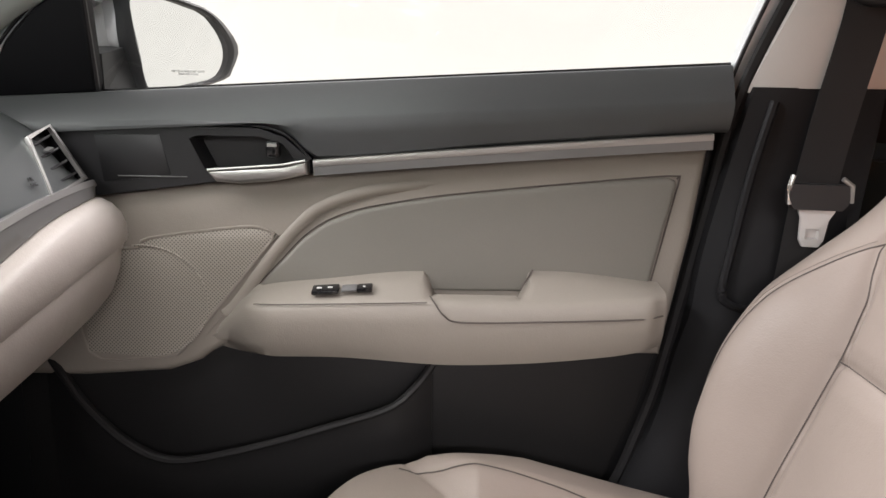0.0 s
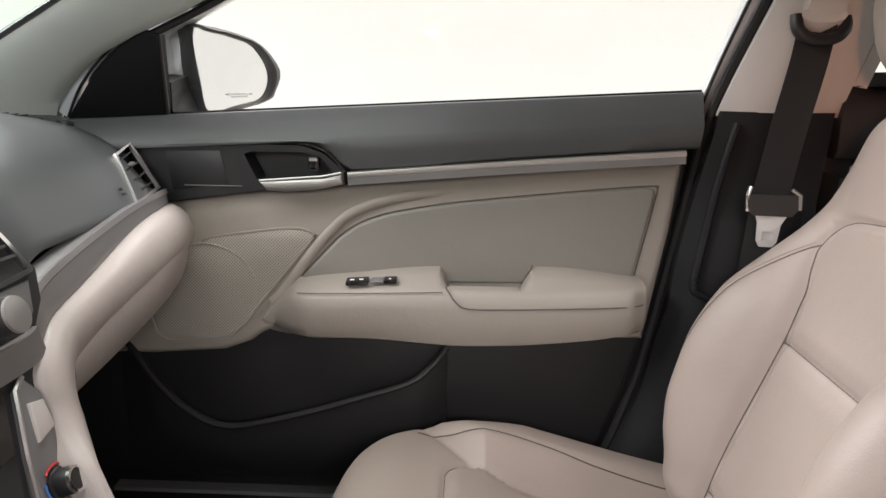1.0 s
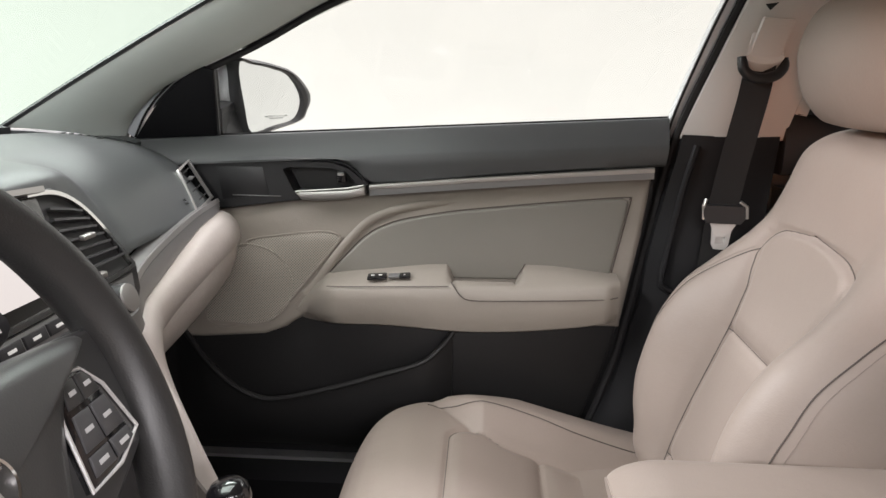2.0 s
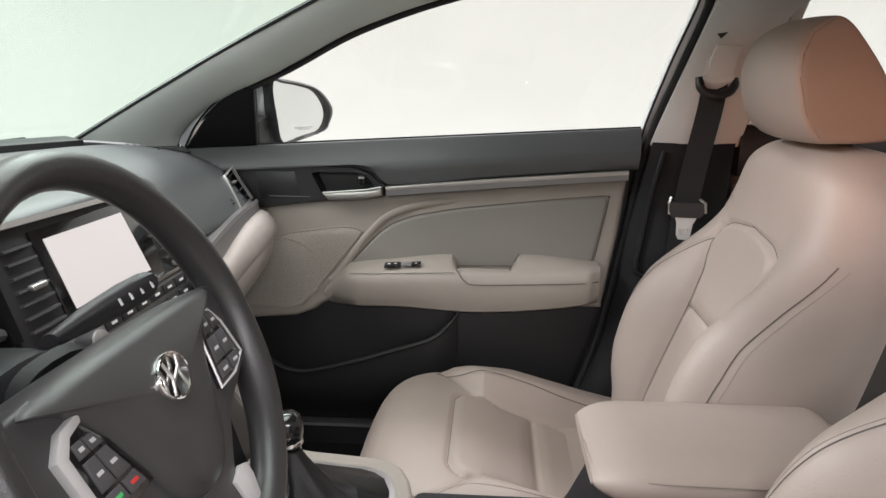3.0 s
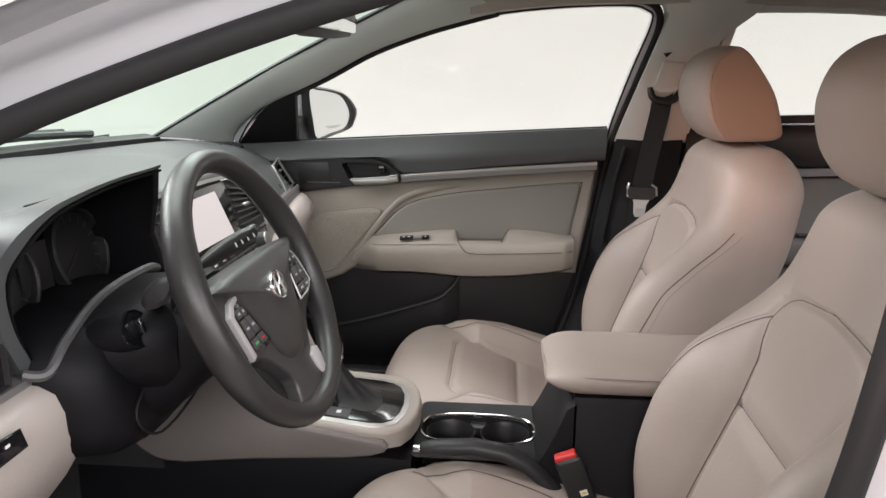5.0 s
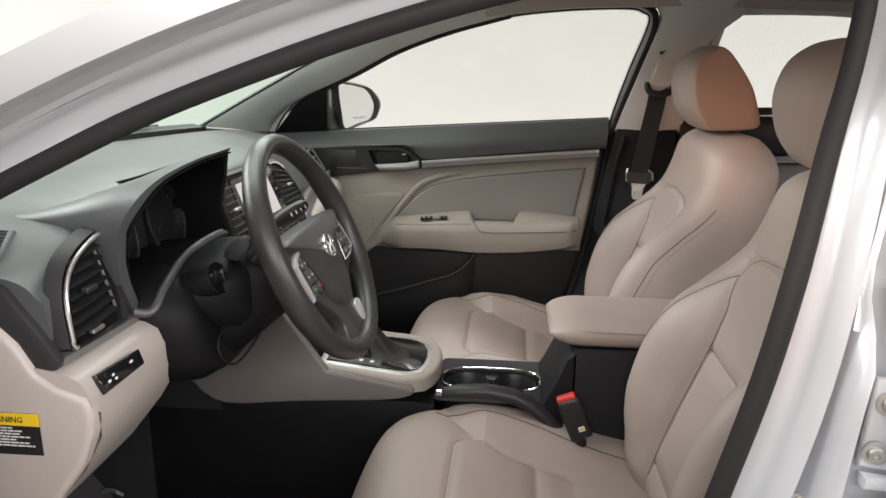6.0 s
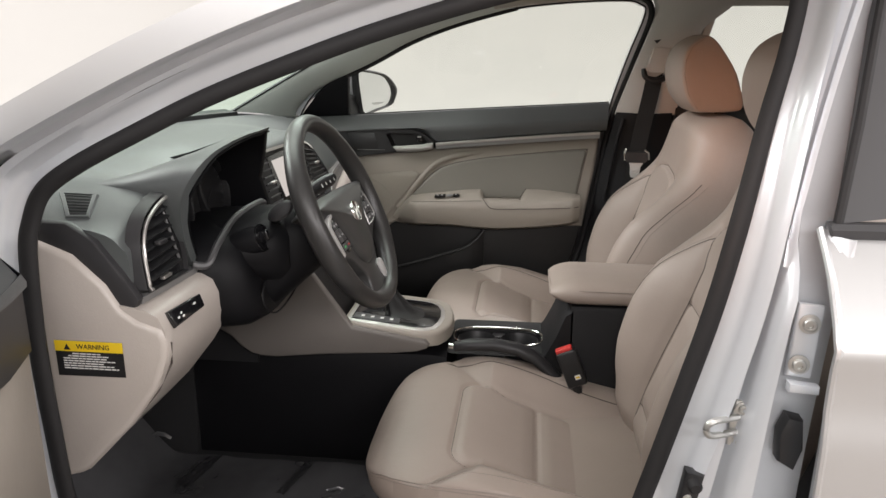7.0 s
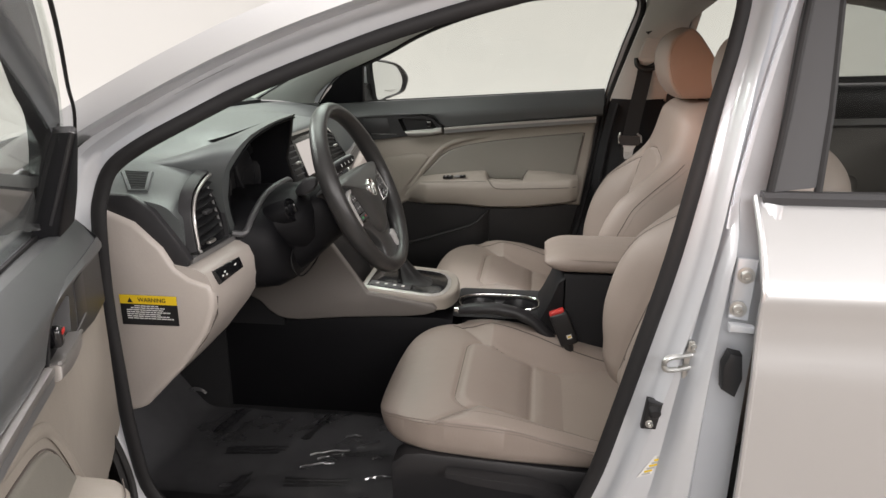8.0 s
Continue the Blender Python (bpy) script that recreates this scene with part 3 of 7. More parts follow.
    path = spline([(x, yglass(z) - 0.004, z) for x, z in [(-0.43, 0.935), (-0.395, 0.985), (-0.34, 1.035), (-0.26, 1.085)] + (WINDOW[3:-1] if s > 0 else [(-0.16, 1.122)] + WINDOW[4:-1]) + [(0.560, 1.01), (0.548, 0.94)]], 4)
    add("window_frame", sweep([p + Vector((0, 0.014 if s > 0 else 0.030, 0)) for p in path], [(-0.003, -0.010), (0.024, -0.010), (0.026, 0.012 if s > 0 else 0.026), (-0.003, 0.014 if s > 0 else 0.028)], (0, 1, 0)), JAMB if s > 0 else MATTE)
    add("window_seal", sweep([p + Vector((0, 0.002, 0)) for p in path], circle(0.0022, 8), (0, 1, 0)), RUBBER)
    return door


front_door("passenger_door", 1, Matrix(), "closed front passenger door with charcoal top and grey-beige panel")
hinge = Matrix.Translation((-0.48, -0.82, -0.012)) @ Matrix.Rotation(radians(-65), 4, "Z") @ Matrix.Translation((0.48, 0.82, 0))
front_door("driver_door", -1, hinge, "wide open driver door with charcoal and grey-beige trim panel")


# door mirrors
MX, MT = Vector((0.872, -0.49, 0)), Vector((0.49, 0.872, 0))
M0 = Vector((-0.2, 0.885, 0.99))


def mirror_at(k, z, back=0.0):
    """A place on the mirror's plane: k across from its middle, z height, back towards the driver."""
    return M0 + MT * k + Vector((0, 0, z - 0.99)) + MX * back


glass_o = spline([mirror_at(k, z) for k, z in ((-0.119, 1.073), (-0.110, 0.99), (-0.094, 0.941), (-0.029, 0.950), (0.036, 0.965), (0.054, 1.007), (0.021, 1.051), (-0.026, 1.065), (-0.077, 1.072))], 5, True)
rim_o = spline([mirror_at(k, z) for k, z in ((-0.127, 1.081), (-0.072, 1.081), (0.006, 1.068), (0.051, 1.048), (0.085, 1.010), (0.069, 0.974), (0.047, 0.957), (-0.071, 0.934), (-0.106, 0.932), (-0.119, 0.981), (-0.126, 1.007), (-0.128, 1.049))], 5, True)
gc = sum(glass_o, Vector()) / len(glass_o)


def round_ring(o, n=56):
    """An outline met by n even rays from the mirror's middle."""
    pts = [((p - gc).dot(MT), p.z - gc.z) for p in o]
    out = []
    for j in range(n):
        a = 2 * math.pi * j / n
        best = min(pts, key=lambda q: abs((math.atan2(q[1], q[0]) - a + math.pi) % (2 * math.pi) - math.pi))
        r = math.hypot(*best)
        out.append(gc + MT * (r * math.cos(a)) + Vector((0, 0, r * math.sin(a))))
    return out


gr, ro = round_ring(spline(glass_o, 6, True)), round_ring(spline(rim_o, 6, True))
cen = sum(ro, Vector()) / len(ro)
rings = [[p + MX * 0.004 for p in gr], [p + MX * 0.013 for p in gr], [p.lerp(q, 0.35) + MX * 0.016 for p, q in zip(gr, ro)], [p.lerp(q, 0.9) + MX * 0.008 for p, q in zip(gr, ro)], list(ro)]
rings += [[cen + (p - cen) * g + MX * k for p in ro] for k, g in ((-0.010, 1.005), (-0.012, 0.6))]


def door_mirror(t, label):
    """A door mirror, built for the passenger side and set by t."""
    mirror = thing("door_mirror", t @ Vector((-0.27, 0.76, 0.94)), label, "car mirror", "door mirrors")
    part("housing", move(loft(rings), t), DARK, mirror, "black mirror rim and silver shell")
    part("shell", move(loft([[cen + (p - cen) * g + MX * k for p in ro] for k, g in ((-0.009, 0.99), (-0.012, 1.01), (-0.045, 1.0), (-0.075, 0.86), (-0.10, 0.6), (-0.112, 0.25))]), t), PAINT, mirror, "silver painted mirror shell")
    part("mirror_glass", move(loft([[p + MX * k for p in gr] for k in (0.002, 0.007)]), t), MIRROR, mirror, "flat bright mirror glass")
    part("shell_neck", move(prism([(-0.366, 0.79, 0.998), (-0.276, 0.79, 0.998), (-0.272, 0.79, 1.082), (-0.366, 0.79, 1.076)], (0.02, 0.06, 0), 0.008), t), SHELLPAINT, mirror, "silver inner end of the mirror shell")
    part("mount", move(loft([[(-0.34, 0.71, 0.935), (-0.265, 0.715, 0.935), (-0.265, 0.715, 0.99), (-0.34, 0.71, 0.99)], [(-0.345, 0.80, 0.935), (-0.240, 0.82, 0.932), (-0.262, 0.80, 1.004), (-0.345, 0.80, 1.004)]]), t), DARK, mirror)
    return mirror


mirror = door_mirror(Matrix(), "silver and black passenger door mirror with bright glass")
door_mirror(hinge @ Matrix.Diagonal((1, -1, 1, 1)), "silver and black driver door mirror on the open door")
tm = Matrix.Translation(mirror_at(-0.022, 0.968, 0.0072)) @ Matrix(((0.49, 0, 0.872, 0), (0.872, 0, -0.49, 0), (0, 1, 0, 0), (0, 0, 0, 1)))
words("OBJECTS IN MIRROR ARE CLOSER\nTHAN THEY APPEAR", 0.0042, tm, ETCH, mirror, "etched_warning")


# ---------------------------------------------------------------- body shell
WS_EDGE = [(-0.62, 0.605, 0.955), (-0.592, 0.60, 0.969), (-0.362, 0.567, 1.087), (-0.133, 0.533, 1.201), (-0.027, 0.515, 1.253), (0.12, 0.49, 1.318)]
DOOR_EDGE = [(-0.455, 0.715, 0.925), (-0.425, 0.69, 0.970), (-0.345, 0.662, 1.030), (-0.18, 0.630, 1.103), (-0.045, 0.607, 1.170), (0.10, 0.590, 1.221), (0.26, 0.577, 1.262)]


def a_pillar_trim(s, name, label):
    a = spline(WS_EDGE, 6)
    b = spline(DOOR_EDGE, 6)

    def f(u, v):
        p = a[min(len(a) - 1, round(u * (len(a) - 1)))]
        q = b[min(len(b) - 1, round(u * (len(b) - 1)))]
        r = p.lerp(q, v)
        k = math.sin(math.pi * v) ** 0.8
        return (r.x + 0.012 * k, s * (r.y - 0.022 * k), r.z + 0.008 * k)
    solo(name, slab(f, 30, 10, (0, s * 0.02, 0.004)), PILLARFABRIC, label, "pillar trim", "structure")


solo("trim_pillar_foot", prism([(-0.80, 0.640, 0.910), (-0.41, 0.660, 0.910), (-0.41, 0.664, 0.928), (-0.44, 0.664, 0.936), (-0.60, 0.640, 0.948), (-0.80, 0.640, 0.948)], (0, 0.05, 0), 0.014, 3), DASH, "grey foot of the windshield pillar trim", "pillar trim", "structure")
solo("trim_pillar_seal", tube(spline([(x + 0.006, y + 0.020, z - 0.002) for x, y, z in DOOR_EDGE], 5), 0.006, 8), RUBBER, "black rubber seal along the windshield pillar", "seal", "structure")
a_pillar_trim(1, "trim_a_pillar_right", "grey fabric-look windshield pillar trim on the passenger side")
a_pillar_trim(-1, "trim_a_pillar_left", "grey fabric-look windshield pillar trim on the driver side")


def ws_point(u, v):
    """The windshield: u from the foot to the top, v from side to side."""
    y = lerp(-1, 1, v)
    foot = Vector((-0.62 - 0.16 * (1 - y * y), 0.605 * y, 0.955))
    top = Vector((0.12 - 0.07 * (1 - y * y), 0.49 * y, 1.318 + 0.035 * (1 - y * y)))
    p = foot.lerp(top, u)
    return p + Vector((-0.03, 0, 0.05)) * math.sin(math.pi * u) * 0.45 * (1 - 0.6 * y * y)


ws = solo("window_1", sheet(ws_point, 12, 16), WINDSHIELD, "green-tinted curved windshield", "window", "structure")
ws.visible_shadow = False
part("frit_band", tube([ws_point(u / 24, 1.0) for u in range(25)], 0.005, 6), BLACK, ws)
part("frit_band", tube([ws_point(u / 24, 0.0) for u in range(25)], 0.005, 6), BLACK, ws)
part("cowl_band", sweep([ws_point(0, v / 24) for v in range(25)], [(-0.03, -0.02), (0.03, -0.02), (0.03, 0.002), (-0.03, 0.008)]), BLACK, ws)

solo("ceiling_liner", slab(lambda u, v: (lerp(0.10, 1.75, u), lerp(-0.59, 0.59, v), 1.285 + 0.075 * (1 - (2 * v - 1) ** 4) - 0.05 * u * u), 20, 24, (0, 0, 0.01)), LINER, "beige woven headliner under the roof", "ceiling", "structure")
roof = solo("roof", slab(lambda u, v: (lerp(0.08, 1.85, u), lerp(-0.62, 0.62, v), 1.33 + 0.105 * (1 - (2 * v - 1) ** 4) - 0.06 * u * u), 20, 24, (0, 0, 0.006)), PAINT, "silver painted car roof", "roof", "structure")


def rail(s, name, label):
    path = spline([(0.20, s * 0.575, 1.272), (0.40, s * 0.572, 1.292), (0.60, s * 0.571, 1.297), (0.9, s * 0.571, 1.294), (1.3, s * 0.573, 1.27), (1.7, s * 0.59, 1.20)], 5)
    solo(name, sweep(path, [(-0.03, -0.016), (0.03, -0.016), (0.035, 0.03), (-0.035, 0.03)]), LINER, label, "roof rail", "structure")


rail(1, "trim_roof_rail_right", "beige roof rail trim above the passenger doors")
rail(-1, "trim_roof_rail_left", "beige roof rail trim above the driver doors")

# far B pillar
bp = thing("b_pillar_trim", (0.62, 0.70, 0.30), "two-tone B pillar trim, beige above and black below", "pillar trim", "", "structure")
rings = []
for i in range(25):
    z = lerp(0.955, 1.30, i / 24)
    xa = lerp(0.560, 0.668, (z - 0.955) / 0.345)
    xb = lerp(0.752, 0.806, (z - 0.955) / 0.345) + 0.075 * smooth((z - 1.19) / 0.10)
    xa -= 0.03 * smooth((z - 1.25) / 0.05)
    y = yglass(z) - 0.018
    rings.append([(xa, y + 0.02, z), (xa + 0.006, y - 0.006, z), (lerp(xa, xb, 0.3), y - 0.03, z), (lerp(xa, xb, 0.7), y - 0.03, z), (xb - 0.006, y - 0.006, z), (xb, y + 0.02, z)])
part("upper_trim", loft(rings), TRIM, bp, "beige upper trim")
rings = []
for i in range(29):
    z = lerp(0.30, 0.962, i / 28)
    xa = table(z, [(0.30, 0.40), (0.40, 0.445), (0.51, 0.485), (0.61, 0.505), (0.672, 0.520), (0.71, 0.522), (0.935, 0.562), (0.965, 0.569)])
    xb = xa + table(z, [(0.30, 0.36), (0.5, 0.28), (0.70, 0.21), (0.965, 0.168)])
    y = 0.685 - 0.012 * smooth((z - 0.6) / 0.3)
    d = 0.02 + 0.022 * smooth((0.90 - z) / 0.2)
    rings.append([(xa, y + 0.04, z), (xa + 0.004, y - 0.004, z), (xa + 0.022, y - d * 0.5, z), (xa + 0.05, y - d, z), (xb - 0.03, y - d, z), (xb, y - 0.004, z), (xb, y + 0.04, z)])
part("lower_trim", loft(rings), MATTE, bp, "black plastic lower trim")
part("pillar_ridge", tube(spline([(0.592, 0.652, 0.945), (0.572, 0.648, 0.86), (0.556, 0.645, 0.76), (0.548, 0.643, 0.705), (0.556, 0.642, 0.690), (0.585, 0.641, 0.683), (0.70, 0.641, 0.680)], 6), 0.006, 8), MATTE, bp)
part("height_slide", prism([(0.640, yglass(1.10) - 0.052, 1.085), (0.690, yglass(1.10) - 0.052, 1.083), (0.705, yglass(1.14) - 0.053, 1.150), (0.655, yglass(1.14) - 0.053, 1.153)], (0, -0.008, 0), 0.004), TRIM, bp)
part("airbag_tag", prism([(0.652, yglass(1.18) - 0.0505, 1.171), (0.672, yglass(1.18) - 0.0505, 1.174), (0.660, yglass(1.18) - 0.0505, 1.162)], (0, -0.002, 0), 0), BLACK, bp)
part("door_seal", sweep(spline([(0.150, 0.700, 0.29), (0.34, 0.700, 0.30), (0.425, 0.700, 0.36), (0.478, 0.700, 0.50), (0.505, 0.700, 0.62), (0.533, 0.698, 0.78), (0.556, 0.690, 0.92), (0.575, 0.675, 1.0), (0.612, 0.635, 1.12), (0.643, 0.595, 1.235), (0.62, 0.583, 1.283), (0.54, 0.580, 1.292), (0.40, 0.582, 1.286), (0.24, 0.589, 1.268)], 6), circle(0.0085, 8), (0, 1, 0)), RUBBER, bp, "black rubber door seal")

# far rear door
rd = thing("rear_passenger_door", (1.1, 0.72, 0.35), "closed rear passenger door with charcoal top and beige panel", "car door", "rear doors of the car")
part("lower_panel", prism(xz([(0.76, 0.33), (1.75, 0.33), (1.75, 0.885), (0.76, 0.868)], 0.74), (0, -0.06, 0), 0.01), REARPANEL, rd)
part("upper_panel", loft([[(x, y, z + 0.016 * (x - 0.76)) for y, z in ((0.74, 0.895), (0.672, 0.895), (0.664, 0.905), (0.664, 0.965), (0.676, 0.992), (0.70, 1.005), (0.74, 1.005))] for x in (0.745, 1.0, 1.3, 1.75)]), DARK, rd)
part("trim_strip", sweep([(0.77, 0.669, 0.876), (1.1, 0.669, 0.888), (1.5, 0.669, 0.902)], [(-0.004, -0.010), (0.006, -0.010), (0.006, 0.009), (-0.004, 0.009)]), GREYTRIM, rd)
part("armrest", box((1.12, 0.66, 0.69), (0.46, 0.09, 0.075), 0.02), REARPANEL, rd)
part("window_switch", box((1.05, 0.630, 0.731), (0.045, 0.02, 0.006), 0.002), PIANO, rd)
part("outer_panel", slab(lambda u, v: (lerp(0.64, 1.72, u), table(v, [(0, 0.82), (0.3, 0.87), (0.7, 0.855), (0.9, 0.80), (1, 0.75)]), lerp(0.27, 1.0, v)), 12, 12, (0, -0.012, 0)), PAINT, rd)
rw = [(0.762, 1.004), (0.800, 1.225), (0.812, 1.262), (0.835, 1.278), (1.15, 1.272), (1.40, 1.225), (1.62, 1.10), (1.66, 1.03)]
pane = part("pane", prism([(x, yglass(z) + 0.004, z) for x, z in rw], (0, 0.003, 0), 0), CLEAR, rd)
pane.visible_shadow = False
FRAME = [(-0.016, -0.012), (0.004, -0.012), (0.004, 0.012), (-0.016, 0.012)]
part("window_frame", sweep(spline([(x, yglass(z) - 0.004, z) for x, z in rw], 4), FRAME, (0, 1, 0)), TRIM, rd)
part("belt_seal", sweep([(x, yglass(z) - 0.004, z) for x, z in (rw[-1], rw[0])], FRAME, (0, 1, 0)), DARK, rd)

# near side: door opening of the driver
SEAL = [(0.05, 0.722, 0.300), (-0.10, 0.722, 0.302), (-0.28, 0.722, 0.310), (-0.345, 0.724, 0.355), (-0.364, 0.730, 0.47), (-0.370, 0.733, 0.60), (-0.374, 0.733, 0.74), (-0.370, 0.730, 0.868), (-0.364, 0.722, 0.915), (-0.346, 0.712, 0.958), (-0.30, 0.700, 0.993), (-0.22, 0.685, 1.035), (-0.12, 0.670, 1.083), (0.0, 0.655, 1.130), (0.12, 0.640, 1.172), (0.26, 0.627, 1.212), (0.40, 0.615, 1.240), (0.52, 0.608, 1.255), (0.60, 0.606, 1.252), (0.640, 0.612, 1.228), (0.628, 0.640, 1.15), (0.602, 0.672, 1.06), (0.575, 0.705, 0.95), (0.548, 0.722, 0.83), (0.515, 0.728, 0.70), (0.485, 0.728, 0.58), (0.45, 0.726, 0.45), (0.40, 0.724, 0.345), (0.33, 0.722, 0.305), (0.19, 0.722, 0.300)]
side = thing("body_side", (0.1, -0.78, 0.2), "silver metallic car body side round the open door", "car body", "", "structure")
sp = spline([(x, -y, z) for x, y, z in SEAL], 5, True)
part("door_seal", sweep(sp, [(0.013 * math.cos(a), 0.010 * math.sin(a)) for a in [i * math.pi / 5 for i in range(10)]], (0, 1, 0), True), RUBBER, side, "thick black rubber door seal")
part("seal_lip", sweep([p + Vector((0, 0.010, 0)) for p in sp], circle(0.006, 6), (0, 1, 0), True), RUBBER, side)
cmid = Vector((0.1, 0, 0.8))


def grow(p, d, out, lift=0.0):
    """A ring round the opening: the seal's line moved outwards by d in the side view and by out across the car."""
    n = (Vector((p.x, 0, p.z)) - cmid)
    k = Vector((n.x * 0.9, 0, n.z * 1.25)).normalized()
    return Vector((p.x + k.x * d, p.y - out, p.z + k.z * d))


n = len(sp)
# the jamb: steps from the seal's flange out to the painted body
jr = [[grow(p, d, o) for p in sp] for d, o in ((0.004, -0.004), (0.010, 0.004), (0.026, 0.008), (0.034, 0.018), (0.040, 0.034), (0.050, 0.040))]
bm = loft(jr, cap=False)
part("door_jamb", bm, JAMB, side, "silver painted door jamb")
# windshield pillar skin outside
ap = spline([(-0.52, -0.775, 0.935), (-0.44, -0.755, 0.985), (-0.30, -0.728, 1.065), (-0.15, -0.702, 1.14), (0.0, -0.68, 1.20), (0.15, -0.662, 1.247), (0.32, -0.648, 1.285), (0.52, -0.64, 1.305), (0.8, -0.64, 1.302), (1.1, -0.645, 1.28)], 6)
prof = [(0.0, -0.020), (0.009, -0.016), (0.0135, -0.008), (0.0135, 0.001), (0.009, 0.010), (0.0, 0.017), (-0.014, 0.0225), (-0.04, 0.027), (-0.07, 0.028), (-0.07, -0.01)]
part("pillar_skin", sweep(ap, [(-a, b) for a, b in prof]), PAINT, side, "silver outer skin of the windshield pillar and roof edge")
part("pillar_skin", move(sweep([p + Vector((0, -0.012, 0.012)) for p in ap], [(-a, b) for a, b in prof]), Matrix.Diagonal((1, -1, 1, 1))), PAINT, side)
part("fender", slab(lambda u, v: (lerp(-1.35, -0.45, u), table(v, [(0, 0.83), (0.4, 0.865), (0.75, 0.83), (0.92, 0.76), (1, 0.70)]), lerp(0.20, lerp(0.80, 0.93, u), v)), 12, 16, (0, -0.01, 0)), PAINT, side)
part("pillar_core", slab(lambda u, v: (lerp(0.58, 0.73, u) + 0.09 * v, 0.735 - 0.13 * v, lerp(0.95, 1.32, v)), 2, 4, (0, -0.02, 0)), BLACK, side)
part("drip_rail", sweep([p + Vector((0, 0.004, -0.024)) for p in ap], [(-0.004, -0.004), (0.004, -0.004), (0.004, 0.004), (-0.004, 0.004)]), RUBBER, side)
part("fender", slab(lambda u, v: (lerp(-1.35, -0.47, u), -table(v, [(0, 0.83), (0.4, 0.865), (0.75, 0.83), (0.92, 0.76), (1, 0.66)]), lerp(0.40, lerp(0.80, 0.945, u), v)), 12, 16, (0, 0.01, 0)), PAINT, side, "silver front fender")
part("hood", slab(lambda u, v: (lerp(-1.45, -0.72 - 0.07 * (1 - (2 * v - 1) ** 2), u), lerp(-0.66, 0.66, v), lerp(0.80, 0.945, u ** 0.8) + 0.02 * (1 - (2 * v - 1) ** 2)), 14, 14, (0, 0, -0.01)), PAINT, side, "silver hood")
# B pillar, sill
rings = []
for i in range(31):
    z = lerp(0.30, 1.24, i / 30)
    xa = table(z, [(0.30, 0.44), (0.345, 0.445), (0.45, 0.490), (0.58, 0.523), (0.70, 0.551), (0.83, 0.583), (0.95, 0.610), (1.06, 0.637), (1.15, 0.663), (1.24, 0.690)])
    wide = 0.60
    ya = table(z, [(0.30, 0.745), (0.83, 0.742), (0.95, 0.722), (1.06, 0.690), (1.15, 0.660), (1.24, 0.632)])
    k = smooth((0.95 - z) / 0.10)
    xb = lerp(xa + 0.028, table(z, [(0.30, 0.60), (0.83, 0.625), (0.95, 0.66), (1.24, 0.72)]), k)
    w = xb - xa
    rings.append([(xa - 0.03, -ya + 0.04, z), (xa, -ya, z), (xa + w * 0.42, -ya - 0.006, z), (xa + w * 0.48, -ya - 0.014, z), (xa + w * 0.62, -ya - 0.030 * k - 0.004, z), (xa + w * 0.70, -ya - 0.034 * k - 0.006, z), (xa + w * 0.86, -ya - 0.036 * k - 0.008, z), (xa + w * 0.94, -ya - 0.020 * k - 0.006, z), (xb + 0.05, -ya - 0.020 * k, z), (xb + 0.06, -ya + 0.04, z)])
part("b_pillar", loft(rings), JAMB, side, "silver painted B pillar with stepped flanges")
for sg in (1, -1):
    part("rocker", move(loft([[(x, y, z) for y, z in ((-0.70, 0.19), (-0.70, 0.292), (-0.755, 0.296), (-0.765, 0.275), (-0.80, 0.270), (-0.835, 0.255), (-0.85, 0.22), (-0.83, 0.17))] for x in (-0.45, 0.0, 0.5, 1.1, 1.7)]), Matrix.Diagonal((1, sg, 1, 1))), PAINT, side)
part("sill_plate", box((0.62, -0.775, 0.303), (0.10, 0.05, 0.006), 0.002), STEEL, side)


def bolt(c, axis, r, parent, name="bolt"):
    q = Vector(axis).to_track_quat("Z", "Y").to_matrix().to_4x4()
    part(name, lathe([(r * 1.5, 0), (r * 1.5, 0.002), (r, 0.0025), (r, 0.006), (r * 0.8, 0.0075), (r * 0.45, 0.0075), (r * 0.4, 0.004)], 14, Matrix.Translation(c) @ q), STEEL, parent, angle=30)


# striker, hinge, courtesy switch, check strap, sticker
stk = part("striker", prism([(0.572, -0.752, 0.660), (0.592, -0.752, 0.655), (0.600, -0.752, 0.690), (0.594, -0.752, 0.722), (0.578, -0.752, 0.722), (0.572, -0.752, 0.69)], (0, -0.005, 0), 0.002), STEEL, side, "zinc-plated door striker")
part("striker_loop", tube(spline([(0.585, -0.756, 0.680), (0.565, -0.765, 0.679), (0.545, -0.772, 0.680), (0.541, -0.772, 0.690), (0.548, -0.772, 0.699), (0.566, -0.765, 0.700), (0.585, -0.756, 0.700)], 4), 0.0045, 8), STEEL, stk)
bolt((0.586, -0.757, 0.712), (0, -1, 0), 0.006, stk)
bolt((0.586, -0.757, 0.667), (0, -1, 0), 0.006, stk)
hg = part("rear_door_hinge", prism([(0.622, -0.776, 0.770), (0.650, -0.780, 0.768), (0.655, -0.780, 0.86), (0.627, -0.776, 0.862)], (0, -0.006, 0), 0.003), JAMB, side, "silver painted rear door hinge")
bolt((0.640, -0.786, 0.838), (-0.2, -1, 0), 0.008, hg)
bolt((0.634, -0.786, 0.787), (-0.2, -1, 0), 0.008, hg)
part("hinge_leaf", prism([(0.622, -0.786, 0.756), (0.655, -0.790, 0.756), (0.655, -0.790, 0.766), (0.622, -0.786, 0.768)], (0, -0.014, 0), 0.003), JAMB, hg)
cs = part("courtesy_switch", prism([(0.516, -0.754, 0.575), (0.538, -0.758, 0.577), (0.546, -0.758, 0.622), (0.523, -0.754, 0.625)], (0, -0.016, 0), 0.005), BLACK, side, "black rubber door courtesy switch")
